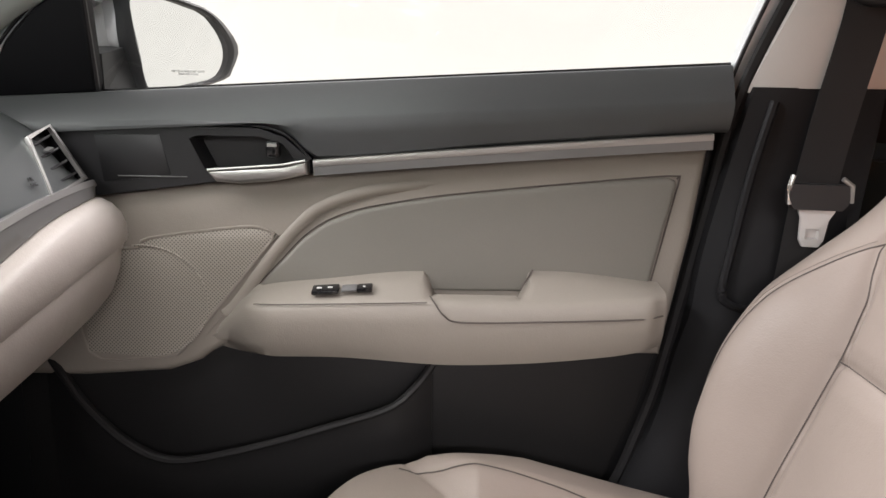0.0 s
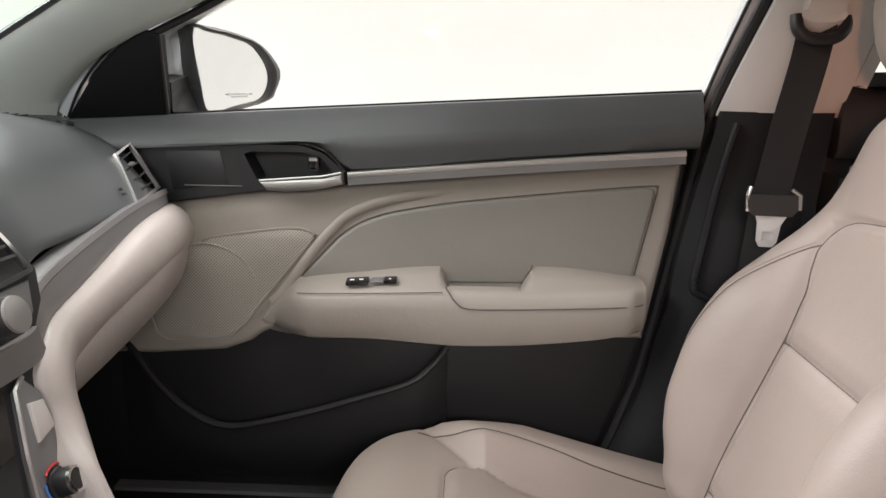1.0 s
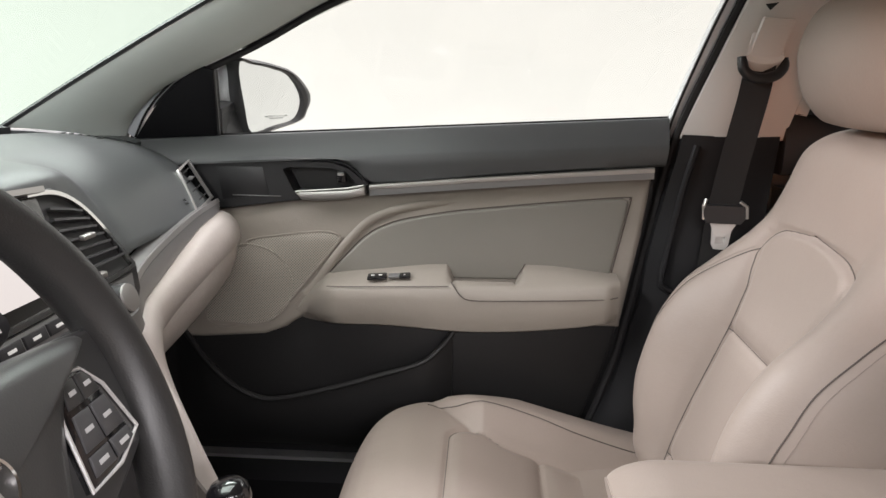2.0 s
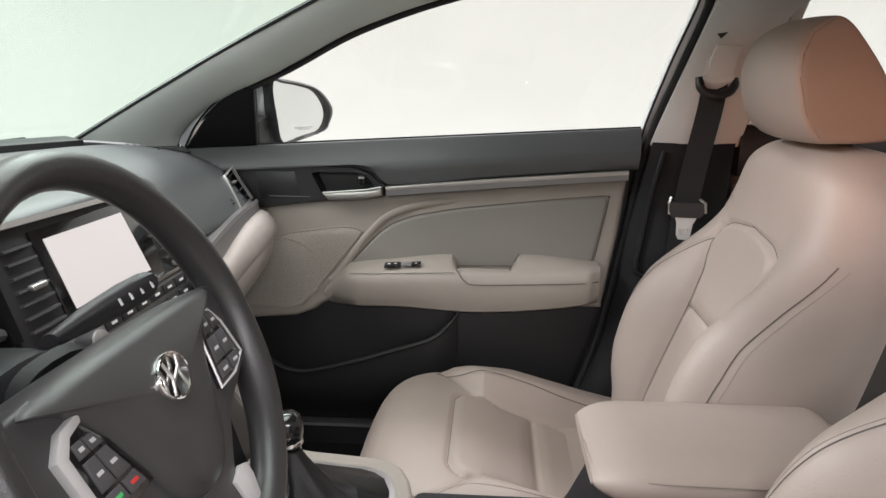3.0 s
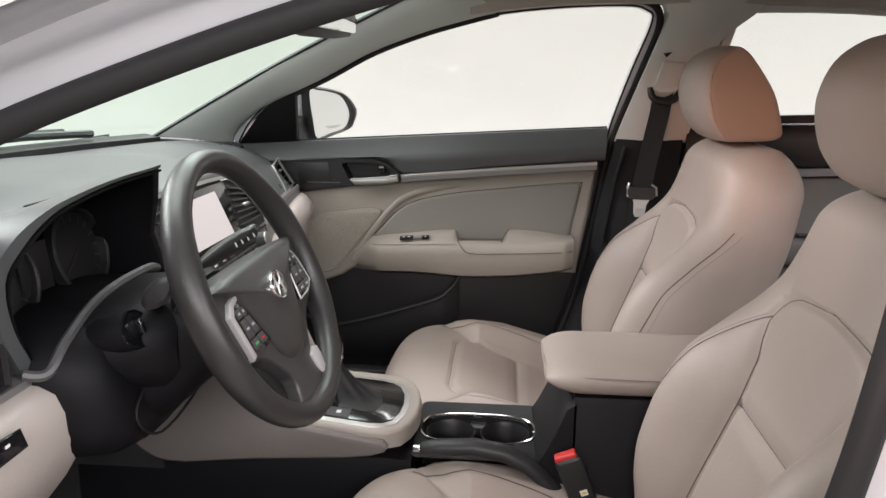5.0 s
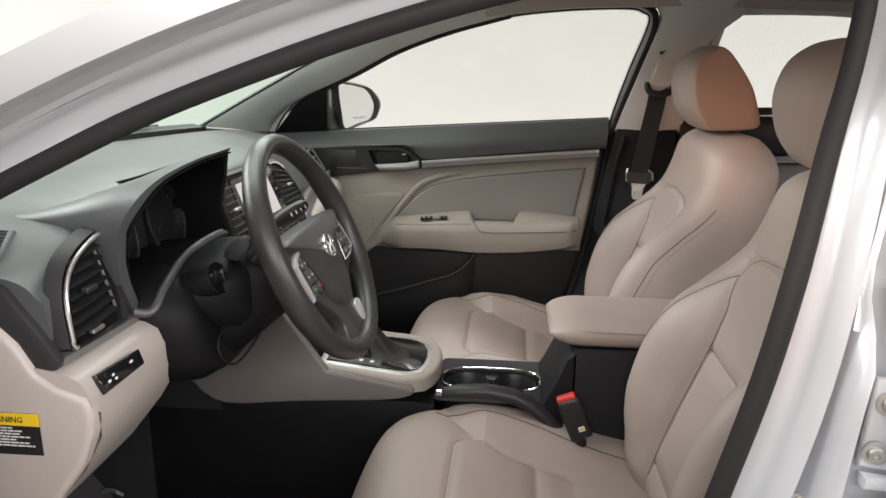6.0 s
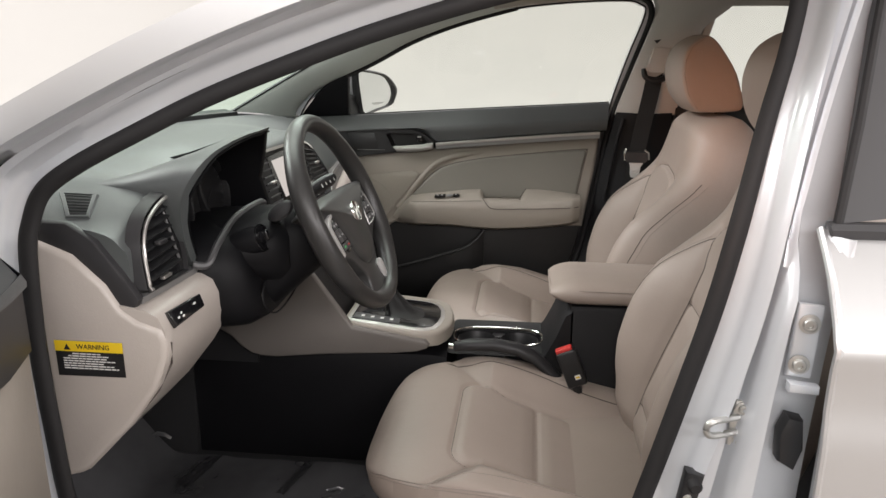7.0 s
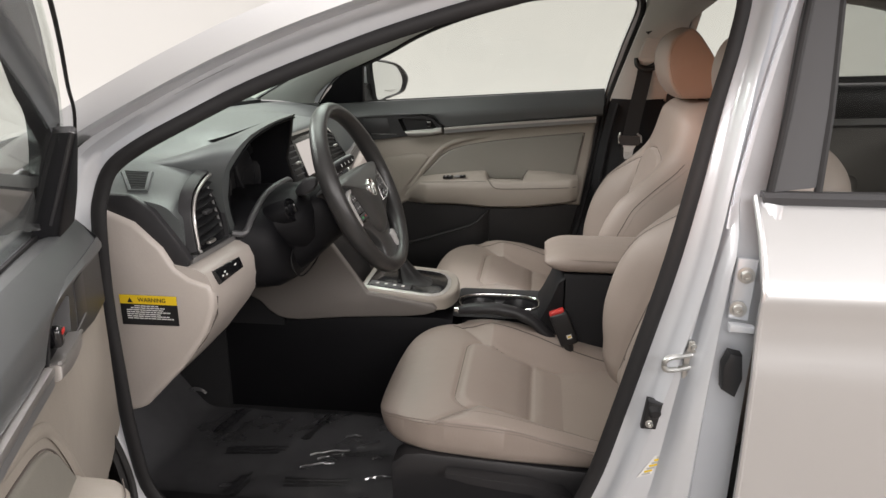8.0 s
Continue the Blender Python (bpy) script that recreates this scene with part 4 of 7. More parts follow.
part("plunger", lathe([(0.009, 0), (0.009, 0.014), (0.006, 0.018), (0.001, 0.018)], 14, Matrix.Translation((0.533, -0.767, 0.610)) @ Matrix.Rotation(radians(90), 4, "X")), RUBBER, cs)
bolt((0.528, -0.770, 0.587), (0, -1, 0), 0.0045, cs)
part("door_check_boot", prism([(0.622, -0.775, 0.662), (0.642, -0.775, 0.650), (0.650, -0.775, 0.68), (0.646, -0.775, 0.718), (0.628, -0.775, 0.722), (0.620, -0.775, 0.70)], (0, -0.022, 0), 0.006), BLACK, side, "black rubber wiring boot")
st = part("tyre_label", prism([(0.518, -0.7485, 0.476), (0.548, -0.7485, 0.488), (0.560, -0.7485, 0.524), (0.544, -0.7485, 0.518)], (0, -0.0012, 0), 0), WHITE, side, "white and yellow tyre information label")
for k in range(7):
    a = Vector((0.528, -0.7503, 0.483)).lerp(Vector((0.549, -0.7503, 0.516)), k / 6)
    part("print_line", box(a + Vector((0.004, 0, 0.002)), (0.013, 0.0005, 0.0030), 0, 1, pose(0, 0, 0, 0, -20, 0)), YELLOW if k % 2 else GREYPRINT, st)
# near rear door
nd = thing("rear_driver_door", (1.1, -0.84, 0.3), "closed silver rear door with black window frame", "car door", "rear doors of the car")


def skin(u, v):
    z = lerp(0.27, 0.945, v)
    x = lerp(0.634 + 0.012 * v, 1.72, u)
    y = table(v, [(0, 0.80), (0.22, 0.862), (0.45, 0.868), (0.66, 0.865), (0.75, 0.857), (0.80, 0.857), (0.825, 0.861), (0.845, 0.857), (0.87, 0.845), (0.93, 0.815), (0.985, 0.775), (1, 0.762)])
    return (x, -y, z)


part("outer_panel", slab(skin, 10, 44, (0, 0.004, 0)), PAINT, nd, "silver painted outer panel with a crease")
part("panel_edge", sweep([Vector(skin(0, v / 30)) + Vector((0.002, 0.004, 0)) for v in range(31)], circle(0.005, 8), (0, 1, 0)), PAINT, nd)
part("panel_return", slab(lambda u, v: (lerp(0.636, 0.66, u) + 0.012 * v, -lerp(0.855 - 0.03 * abs(v - 0.6), 0.79, u) + 0.08 * smooth((v - 0.85) / 0.15) * (1 - u), lerp(0.30, 0.94, v)), 3, 14, (0.004, 0, 0)), JAMB, nd)
yg = lambda z: -(yglass(z) + 0.055)  # noqa: E731
part("pillar_applique", prism([(x, yg(z), z) for x, z in [(0.668, 0.952), (0.730, 0.960), (0.746, 1.06), (0.755, 1.15), (0.764, 1.262), (0.728, 1.268), (0.706, 1.18), (0.688, 1.07)]], (0, 0.02, 0), 0.003), APPLIQUE, nd, "satin black pillar applique")
part("belt_moulding", sweep([(x, yg(0.95) - 0.004, 0.943 + 0.006 * (x - 0.65)) for x in (0.655, 1.0, 1.4, 1.7)], [(-0.012, -0.009), (0.008, -0.009), (0.010, 0.004), (0.004, 0.010), (-0.012, 0.010)]), APPLIQUE, nd, "black window belt moulding")
part("front_moulding", sweep([(0.664, yg(0.95) - 0.002, 0.945), (0.688, yg(1.06) - 0.002, 1.06), (0.708, yg(1.17) - 0.002, 1.17), (0.728, yg(1.27) - 0.002, 1.268)], circle(0.006, 8), (0, 1, 0)), RUBBER, nd)
part("glass_run", sweep([(0.730, yg(0.95) + 0.004, 0.952), (0.746, yg(1.06) + 0.004, 1.06), (0.765, yg(1.265) + 0.004, 1.265)], circle(0.006, 8), (0, 1, 0)), RUBBER, nd)
pane = part("pane", prism([(x, yg(z) + 0.012, z) for x, z in [(0.730, 0.952), (1.66, 0.975), (1.62, 1.08), (1.40, 1.225), (1.15, 1.272), (0.765, 1.270)]], (0, 0.003, 0), 0), SMOKED, nd, "smoked rear window pane")
pane.visible_shadow = False
part("inner_panel", prism(xz([(0.72, 0.33), (1.75, 0.33), (1.75, 0.95), (0.72, 0.93)], -0.76), (0, 0.06, 0), 0.01), DARK, nd)
part("roof_edge", sweep([(0.72, yg(1.275), 1.28), (1.0, yg(1.28), 1.285), (1.3, yg(1.255), 1.26), (1.62, yg(1.12), 1.13)], circle(0.012, 8), (0, 1, 0)), APPLIQUE, nd)
# cabin floor, bulkheads
solo("floor_carpet", slab(lambda u, v: (lerp(-0.95, 1.8, u), lerp(-0.71, 0.71, v), 0.20 + 0.28 * smooth((-0.55 - lerp(-0.95, 1.8, u)) / 0.4)), 30, 12, (0, 0, -0.02)), CARPET, "black cabin carpet", "carpet", "structure")
solo("cowl_filler", prism([(-0.84, -0.66, 0.925), (-0.42, -0.70, 0.925), (-0.42, 0.70, 0.925), (-0.84, 0.66, 0.925)], (0, 0, 0.006), 0), BLACK, "black cowl panel under the windshield foot", "panel", "structure")
solo("window_2", sheet(lambda u, v: (lerp(1.78, 2.15, u), lerp(-0.55, 0.55, v), lerp(1.34, 1.02, u) - 0.05 * (2 * v - 1) ** 2), 6, 8), SMOKED, "sloping smoked rear window", "window", "structure")
solo("parcel_shelf", prism([(1.75, -0.72, 1.0), (2.2, -0.72, 1.0), (2.2, 0.72, 1.0), (1.75, 0.72, 1.0)], (0, 0, 0.015), 0), DARK, "dark parcel shelf behind the rear bench", "shelf", "structure")
for s, nm in ((1, "right"), (-1, "left")):
    solo("c_pillar_" + nm, slab(lambda u, v: (lerp(1.60, 2.2, u) - 0.25 * v * (1 - u), s * lerp(0.73, 0.57, v), lerp(1.0, lerp(1.27, 1.02, u), v)), 6, 6, (0, s * 0.03, 0)), TRIM, "beige rear pillar trim", "pillar trim", "structure")
solo("bulkhead", slab(lambda u, v: (lerp(-0.80, -0.97, u), lerp(-0.72, 0.72, v), lerp(0.95, 0.20, u)), 6, 6, (-0.01, 0, 0)), BLACK, "black front bulkhead behind the dashboard", "bulkhead", "structure")
solo("rear_bulkhead", slab(lambda u, v: (1.80 + 0.15 * u, lerp(-0.72, 0.72, v), lerp(0.20, 1.02, u)), 6, 6, (0.01, 0, 0)), DARK, "dark panel behind the rear seat", "bulkhead", "structure")
for s, nm in ((1, "right"), (-1, "left")):
    solo("kick_panel_" + nm, prism([(-0.41, s * 0.692, 0.20), (-0.41, s * 0.692, 0.90), (-0.46, s * 0.69, 0.93), (-0.95, s * 0.66, 0.93), (-0.95, s * 0.66, 0.20)], (0, s * 0.03, 0), 0), BLACK, "black foot well side panel", "side panel", "structure")
    solo("sill_trim_" + nm, prism([(-0.46, s * 0.60, 0.19), (-0.46, s * 0.62, 0.285), (1.6, s * 0.62, 0.285), (1.6, s * 0.60, 0.19)], (0, s * 0.09, 0), 0.008), MATTE, "black plastic door sill trim", "sill trim", "structure")
rs = thing("rear_bench", (1.45, 0, 0.25), "beige rear bench seat behind the front seats", "car seat")
part("cushion", box((1.32, 0, 0.36), (0.50, 1.24, 0.20), 0.05), SEAT, rs)
part("backrest", box((1.62, 0, 0.66), (0.18, 1.24, 0.60), 0.05, 3, pose(0, 0, 0, 0, 18, 0)), SEAT, rs)


# ---------------------------------------------------------------- dashboard
dash = thing("dashboard", (-0.45, 0, 0.55), "charcoal and beige two-tone dashboard with silver trim lines", "dashboard")


def dash_row(y):
    """The top and face of the dashboard as (x, z) pairs at a place across the car."""
    side = smooth((abs(y) - 0.16) / 0.16)
    xw = -0.62 - 0.16 * (1 - (y / 0.62) ** 2) if abs(y) < 0.62 else -0.62
    a = [(xw - 0.03, 0.945), (-0.52, 0.957), (-0.44, 0.957), (-0.38, 0.953), (-0.33, 0.950), (-0.285, 0.946), (-0.262, 0.938), (-0.255, 0.92), (-0.235, 0.86), (-0.225, 0.80), (-0.23, 0.76), (-0.28, 0.74)]
    b = [(xw - 0.03, 0.940), (-0.54, 0.951), (-0.47, 0.949), (-0.41, 0.941), (-0.36, 0.928), (-0.318, 0.905), (-0.290, 0.878), (-0.272, 0.855), (-0.258, 0.835), (-0.250, 0.820), (-0.262, 0.812), (-0.30, 0.80)]
    c = [(xw - 0.03, 0.940), (-0.54, 0.951), (-0.47, 0.950), (-0.41, 0.947), (-0.35, 0.943), (-0.30, 0.937), (-0.272, 0.928), (-0.256, 0.912), (-0.249, 0.87), (-0.247, 0.82), (-0.262, 0.812), (-0.30, 0.80)]
    left = smooth((-0.45 - y) / 0.08)
    k = (0.012 if y > 0 else 0.040) * smooth((abs(y) - 0.55) / 0.14)
    j = 1.5 * k if y > 0 else 0.0
    win = 0.07 * smooth((y + 0.56) / 0.03) * smooth((-0.235 - y) / 0.03)
    return [(lerp(lerp(p, r, side), e, left) - j - (win if i > 4 else 0), y, lerp(lerp(q, w, side), f, left) - k * (1 if i < 8 else 0.2)) for i, ((p, q), (r, w), (e, f)) in enumerate(zip(a, b, c))]


rows = []
for i in range(57):
    y = lerp(-0.690, 0.648, i / 56)
    r = spline(dash_row(y), 3)
    rows.append(r + [(-0.60, y, 0.80), (-0.80, y, 0.80)])
part("top_pad", loft(rows), DASH, dash, "charcoal soft-touch dashboard top")
# right vent
def vent(name, corners, n, push, slat_mat, rim_mat, depth, rim):
    """A vent: sunk box, slats, bright rim and a tab. Corners go round; slats run from edge 0-1 side to 2-3 side."""
    c = [Vector(p) for p in corners]
    push = Vector(push).normalized()
    v = part(name, loft([[p + push * 0.003 for p in c], [p - push * depth for p in c]], cap=False), COLUMN, dash)
    part("back_plate", prism([p - push * depth for p in c], -push * 0.004, 0), COLUMN, v)
    for k in range(n):
        f = (k + 0.6) / (n + 0.2)
        a, b = c[0].lerp(c[3], f), c[1].lerp(c[2], f)
        d = (b - a).normalized()
        up = d.cross(push).normalized()
        sink = depth * 0.55
        path = [a - push * sink, a.lerp(b, 0.5) - push * (sink - 0.002), b - push * sink]
        part("slat", sweep(path, [(-0.0028, -0.0018), (0.0028, 0.0004), (0.0028, 0.0018), (-0.0028, 0.0008)], up), slat_mat, v)
    part("rim", sweep(c, [(-rim, -rim), (rim, -rim), (rim, rim), (-rim, rim)], push, True), rim_mat, v, "bright silver vent surround")
    mid = (c[0] + c[1] + c[2] + c[3]) / 4
    e = (c[1] - c[0]).normalized()
    part("tab", box(mid.lerp((c[0] + c[1]) / 2, 0.35) + push * 0.001, (0.014, 0.008, 0.004), 0.0018, 2, e.to_track_quat("X", "Z").to_matrix().to_4x4()), GREYTRIM, v)
    return v


vent("right_vent", [(-0.300, 0.585, 0.889), (-0.304, 0.640, 0.900), (-0.262, 0.634, 0.837), (-0.252, 0.538, 0.828)], 4, (0.85, -0.1, 0.45), DARK, SATIN, 0.012, 0.0026)


def lvp(y, z, out=0.0):
    return Vector((-0.231 - 0.153 * (z - 0.85) + out, y, z))


vl = spline([(0, -0.560, 0.931), (0, -0.590, 0.926), (0, -0.622, 0.917), (0, -0.650, 0.903), (0, -0.668, 0.882), (0, -0.677, 0.855), (0, -0.682, 0.812)], 4)
vo = [(p.y, p.z) for p in vl] + [(-0.670, 0.805), (-0.615, 0.803), (-0.556, 0.803), (-0.551, 0.830), (-0.552, 0.880)]
lv = part("left_vent", prism([lvp(y, z, -0.016) for y, z in vo], (0.006, 0, 0), 0), PIANO, dash, "gloss black side vent")
vm = (-0.610, 0.862)
part("surround", loft([[lvp(lerp(vm[0], y, g), lerp(vm[1], z, g), o) for y, z in vo] for g, o in ((0.985, -0.014), (1.0, -0.003), (1.02, -0.003), (1.04, -0.009), (1.06, -0.024))], cap=False), DARK, lv, "charcoal vent surround")
part("rim", tube([lvp(p.y + 0.004, p.z - 0.004, -0.001) for p in vl[1:]] + [lvp(-0.672, 0.8085, -0.001)], 0.0030, 8), SATIN, lv, "bright silver vent surround")
part("inner_rim", tube([lvp(-0.583, 0.912, -0.008), lvp(-0.578, 0.870, -0.006), lvp(-0.571, 0.826, -0.006)], 0.0022, 6), GREYTRIM, lv)
for k in range(7):
    z = 0.913 - 0.0142 * k
    ya = min(vl, key=lambda p: abs(p.z - z)).y + 0.012
    part("slat", sweep([lvp(ya, z - 0.006, -0.007), lvp((ya - 0.58) / 2, z - 0.002, -0.003), lvp(-0.581 + 0.001 * k, z, -0.006)], [(-0.007, -0.0012), (0.007, -0.0024), (0.007, -0.0004), (-0.007, 0.0012)], (0.25, 0, 1)), MATTE, lv)
part("tab", box(lvp(-0.628, 0.868, 0.004), (0.010, 0.024, 0.007), 0.002), DARK, lv)
part("thumb_wheel", box(lvp(-0.622, 0.813, -0.005), (0.008, 0.026, 0.006), 0.002), SATIN, lv)
dq = [Vector(p) for p in ((-0.386, -0.609, 0.9305), (-0.343, -0.605, 0.9285), (-0.3275, -0.652, 0.908), (-0.349, -0.6575, 0.9085))]
do = [Vector(p) for p in ((-0.398, -0.605, 0.9322), (-0.336, -0.601, 0.9295), (-0.3205, -0.655, 0.9062), (-0.354, -0.662, 0.9072))]
dn = (dq[1] - dq[0]).cross(dq[3] - dq[0]).normalized()
dn = dn if dn.z > 0 else -dn
sv = part("side_defogger", prism([p - dn * 0.008 for p in dq], dn * 0.0112, 0), COLUMN, dash, "black side defogger outlet")
part("rim", loft([[p + dn * h for p in c] for c, h in ((do, -0.006), (do, 0.0010), ([a.lerp(b, 0.25) for a, b in zip(do, dq)], 0.0040), ([a.lerp(b, 0.85) for a, b in zip(do, dq)], 0.0046), (dq, 0.0040), (dq, -0.004))], cap=False), DASH, sv, "charcoal outlet surround")
for k in range(7):
    f = (k + 0.6) / 7.2
    a_, b_ = dq[0].lerp(dq[3], f) + dn * 0.0034, dq[1].lerp(dq[2], f) + dn * 0.0034
    part("slat", sweep([a_, b_], [(-0.0007, -0.001), (0.0007, -0.001), (0.0007, 0.0006), (-0.0007, 0.0006)], dn), DARK, sv)
part("speaker_slot", box((-0.46, 0.60, 0.9375), (0.085, 0.042, 0.006), 0.003, 2, pose(0, 0, 0, 0, 4, 12)), TWEETER, dash)
for k in range(6):
    part("slot_rib", box((-0.51 + 0.016 * k, 0.60 - 0.003 * k, 0.9475 - 0.001 * k), (0.004, 0.042, 0.002), 0, 1, pose(0, 0, 0, 0, 4, 12)), PIANO, dash)
words("AIR\nBAG", 0.007, Matrix.Translation((-0.262, 0.520, 0.8475)) @ Matrix(((0, -0.55, 0.83, 0), (1, 0, 0, 0), (0, 0.83, 0.55, 0), (0, 0, 0, 1))), BLACK, dash, "airbag_mark")
# silver line and beige pads on the passenger side: one roll that runs in from the door and turns down beside the stack
PAD_TOP = spline([(-0.256, 0.646, 0.812), (-0.235, 0.600, 0.818), (-0.228, 0.497, 0.811), (-0.222, 0.416, 0.797), (-0.214, 0.331, 0.781), (-0.200, 0.241, 0.772), (-0.188, 0.202, 0.767), (-0.178, 0.172, 0.755), (-0.172, 0.153, 0.735), (-0.163, 0.152, 0.708), (-0.150, 0.143, 0.684), (-0.125, 0.127, 0.652), (-0.085, 0.115, 0.560), (-0.050, 0.120, 0.490)], 4)
PAD_LOW = spline([(-0.250, 0.652, 0.770), (-0.208, 0.624, 0.763), (-0.203, 0.506, 0.750), (-0.202, 0.403, 0.737), (-0.201, 0.327, 0.726), (-0.197, 0.264, 0.714), (-0.190, 0.238, 0.708), (-0.181, 0.221, 0.696), (-0.173, 0.212, 0.682), (-0.166, 0.204, 0.670), (-0.156, 0.190, 0.662), (-0.122, 0.150, 0.628), (-0.085, 0.152, 0.548), (-0.050, 0.156, 0.480)], 4)
BAND_TOP = spline([(-0.258, 0.646, 0.828), (-0.245, 0.605, 0.833), (-0.240, 0.500, 0.829), (-0.235, 0.400, 0.818), (-0.226, 0.300, 0.806), (-0.205, 0.215, 0.801), (-0.195, 0.188, 0.790), (-0.188, 0.170, 0.774)], 4)
PN = Vector((0.90, -0.10, 0.42)).normalized()
rings = []
for a, b in zip(PAD_TOP, PAD_LOW):
    back = Vector((-0.05, 0, 0))
    rings.append([a + back, a - PN * 0.003, a.lerp(b, 0.08) + PN * 0.004, a.lerp(b, 0.25) + PN * 0.011, a.lerp(b, 0.5) + PN * 0.014, a.lerp(b, 0.75) + PN * 0.010, a.lerp(b, 0.92) + PN * 0.003, b - PN * 0.003, b + back])
part("beige_pad", loft(rings), BEIGE, dash, "smooth beige padded band")
rings = []
for k in range(31):
    u = k / 30
    c = PAD_LOW[round(lerp(4, 21, u))]
    y, z = lerp(0.640, 0.300, u), table(u, [(0, 0.705), (0.06, 0.688), (0.30, 0.671), (0.65, 0.656), (1, 0.645)])
    d = Vector((-0.238 - 0.03 * (1 - smooth(u / 0.06)), y, z))
    c = c - PN * 0.006
    rings.append([c + Vector((-0.06, 0, 0.004)), c, c.lerp(d, 0.12) + PN * 0.005, c.lerp(d, 0.45) + PN * 0.009, c.lerp(d, 0.85) + PN * 0.006, d, d + Vector((-0.10, 0, -0.012))])
part("glove_box", loft(rings), BEIGE, dash, "beige glove box lid")
rings = []
for k, a in enumerate(BAND_TOP):
    b = PAD_TOP[k]
    rings.append([a + Vector((-0.03, 0, 0)), a - PN * 0.001, a.lerp(b, 0.15) + PN * 0.003, a.lerp(b, 0.5) + PN * 0.001, a.lerp(b, 0.9) - PN * 0.001, b - PN * 0.004, b + Vector((-0.03, 0, 0))])
part("accent_band", loft(rings), BAND, dash, "dark satin accent band")
sil = spline([(-0.192, 0.172, 0.770), (-0.190, 0.150, 0.765), (-0.190, 0.060, 0.766), (-0.190, -0.06, 0.766)], 6)
part("silver_line", sweep(sil, [(-0.014, -0.016), (0.005, -0.017), (0.010, -0.006), (0.007, 0.007), (-0.012, 0.012)]), BAND, dash, "dark satin accent band")
part("bright_edge", sweep([p + PN * 0.002 for p in BAND_TOP] + [p + Vector((0.006, 0, 0.009)) for p in sil[2:]], [(-0.0042, -0.002), (0.0042, -0.002), (0.0036, 0.002), (-0.0036, 0.002)], PN), SATIN, dash, "satin silver accent line")
part("under_cover", prism([(-0.36, 0.14, 0.64), (-0.36, 0.66, 0.64), (-0.75, 0.66, 0.50), (-0.75, 0.14, 0.50)], (0, 0, -0.02), 0), BLACK, dash)


def face(y, z, out=0.0):
    """A place on the centre stack's slanted face."""
    x = -0.22 - 0.35 * (z - 0.87) if z > 0.77 else -0.185 - 0.30 * (z - 0.77)
    return Vector((x + out * 0.94, y, z + out * 0.33))


def fpl(pts, out=0.0):
    return [face(y, z, out) for y, z in pts]


FN = Vector((0.944, 0, 0.330))
stack = part("centre_fascia", prism(fpl([(-0.215, 0.938), (0.115, 0.930), (0.155, 0.908), (0.185, 0.868), (0.212, 0.822), (0.200, 0.795), (0.175, 0.775), (-0.225, 0.775), (-0.232, 0.84)], -0.03), FN * 0.034, 0.004), DARK, dash, "dark grey centre stack")
part("top_strip", sweep(fpl([(-0.205, 0.938), (0.0, 0.934), (0.085, 0.930)], 0.007), [(-0.003, -0.007), (0.003, -0.007), (0.003, 0.007), (-0.003, 0.007)], FN), SATIN, stack)
part("screen_frame", prism(fpl([(-0.158, 0.926), (0.078, 0.926), (0.070, 0.822), (-0.154, 0.822)], 0.002), FN * 0.005, 0.002), PIANO, stack, "gloss black display surround")
part("screen", prism(fpl([(-0.141, 0.915), (0.022, 0.914), (0.035, 0.836), (-0.137, 0.838)], 0.006), FN * 0.003, 0.001), SCREEN, stack, "lit pale touch screen")


def stack_vent(name, pts, n):
    """A louvred vent in the centre stack: a deep black box and slats that slope back into it."""
    c = fpl(pts, 0.004)
    v = part(name, prism(fpl(pts, -0.001), FN * 0.004, 0), COLUMN, stack)
    for k in range(n):
        f = (k + 0.55) / (n + 0.1)
        a, b = c[0].lerp(c[3], f), c[1].lerp(c[2], f)
        part("slat", sweep([a, a.lerp(b, 0.5) + FN * 0.003, b], [(-0.004, -0.0016), (0.0055, -0.0012), (0.0055, 0.0014), (-0.004, 0.0020)], FN.cross(b - a)), SLAT, v)
    part("tab", box(sum(c, Vector()) / 4 + FN * 0.009, (0.008, 0.024, 0.006), 0.002), SATIN, v)


stack_vent("left_centre_vent", [(-0.206, 0.922), (-0.164, 0.922), (-0.160, 0.830), (-0.216, 0.830)], 7)
stack_vent("right_centre_vent", [(0.088, 0.916), (0.136, 0.904), (0.188, 0.834), (0.080, 0.834)], 7)
part("vent_surround", sweep(spline(fpl([(0.06, 0.928), (0.105, 0.924), (0.140, 0.906), (0.168, 0.872), (0.192, 0.830), (0.190, 0.823), (0.12, 0.8205), (0.05, 0.8205), (-0.14, 0.8205)], 0.007), 4), [(-0.0025, -0.003), (0.0025, -0.003), (0.0025, 0.003), (-0.0025, 0.003)], FN), CHROME, stack, "bright chrome vent outline")
part("radio_panel", prism(fpl([(-0.20, 0.816), (0.190, 0.816), (0.178, 0.790), (0.160, 0.779), (-0.20, 0.779)], 0.003), FN * 0.004, 0.002), GREYTRIM, stack, "dark silver radio control panel")
for sy in (0.128, -0.15):
    q = Matrix.Translation(face(sy, 0.797, 0.006)) @ FN.to_track_quat("Z", "Y").to_matrix().to_4x4()
    k = part("radio_knob", lathe([(0.021, 0), (0.019, 0.004), (0.0175, 0.018), (0.0165, 0.020)], 28, q), DARK, stack, "round radio knob with a bright cap")
    part("knob_ring", lathe([(0.0165, 0.0195), (0.0160, 0.0225), (0.0140, 0.0230)], 28, q), SATIN, k)
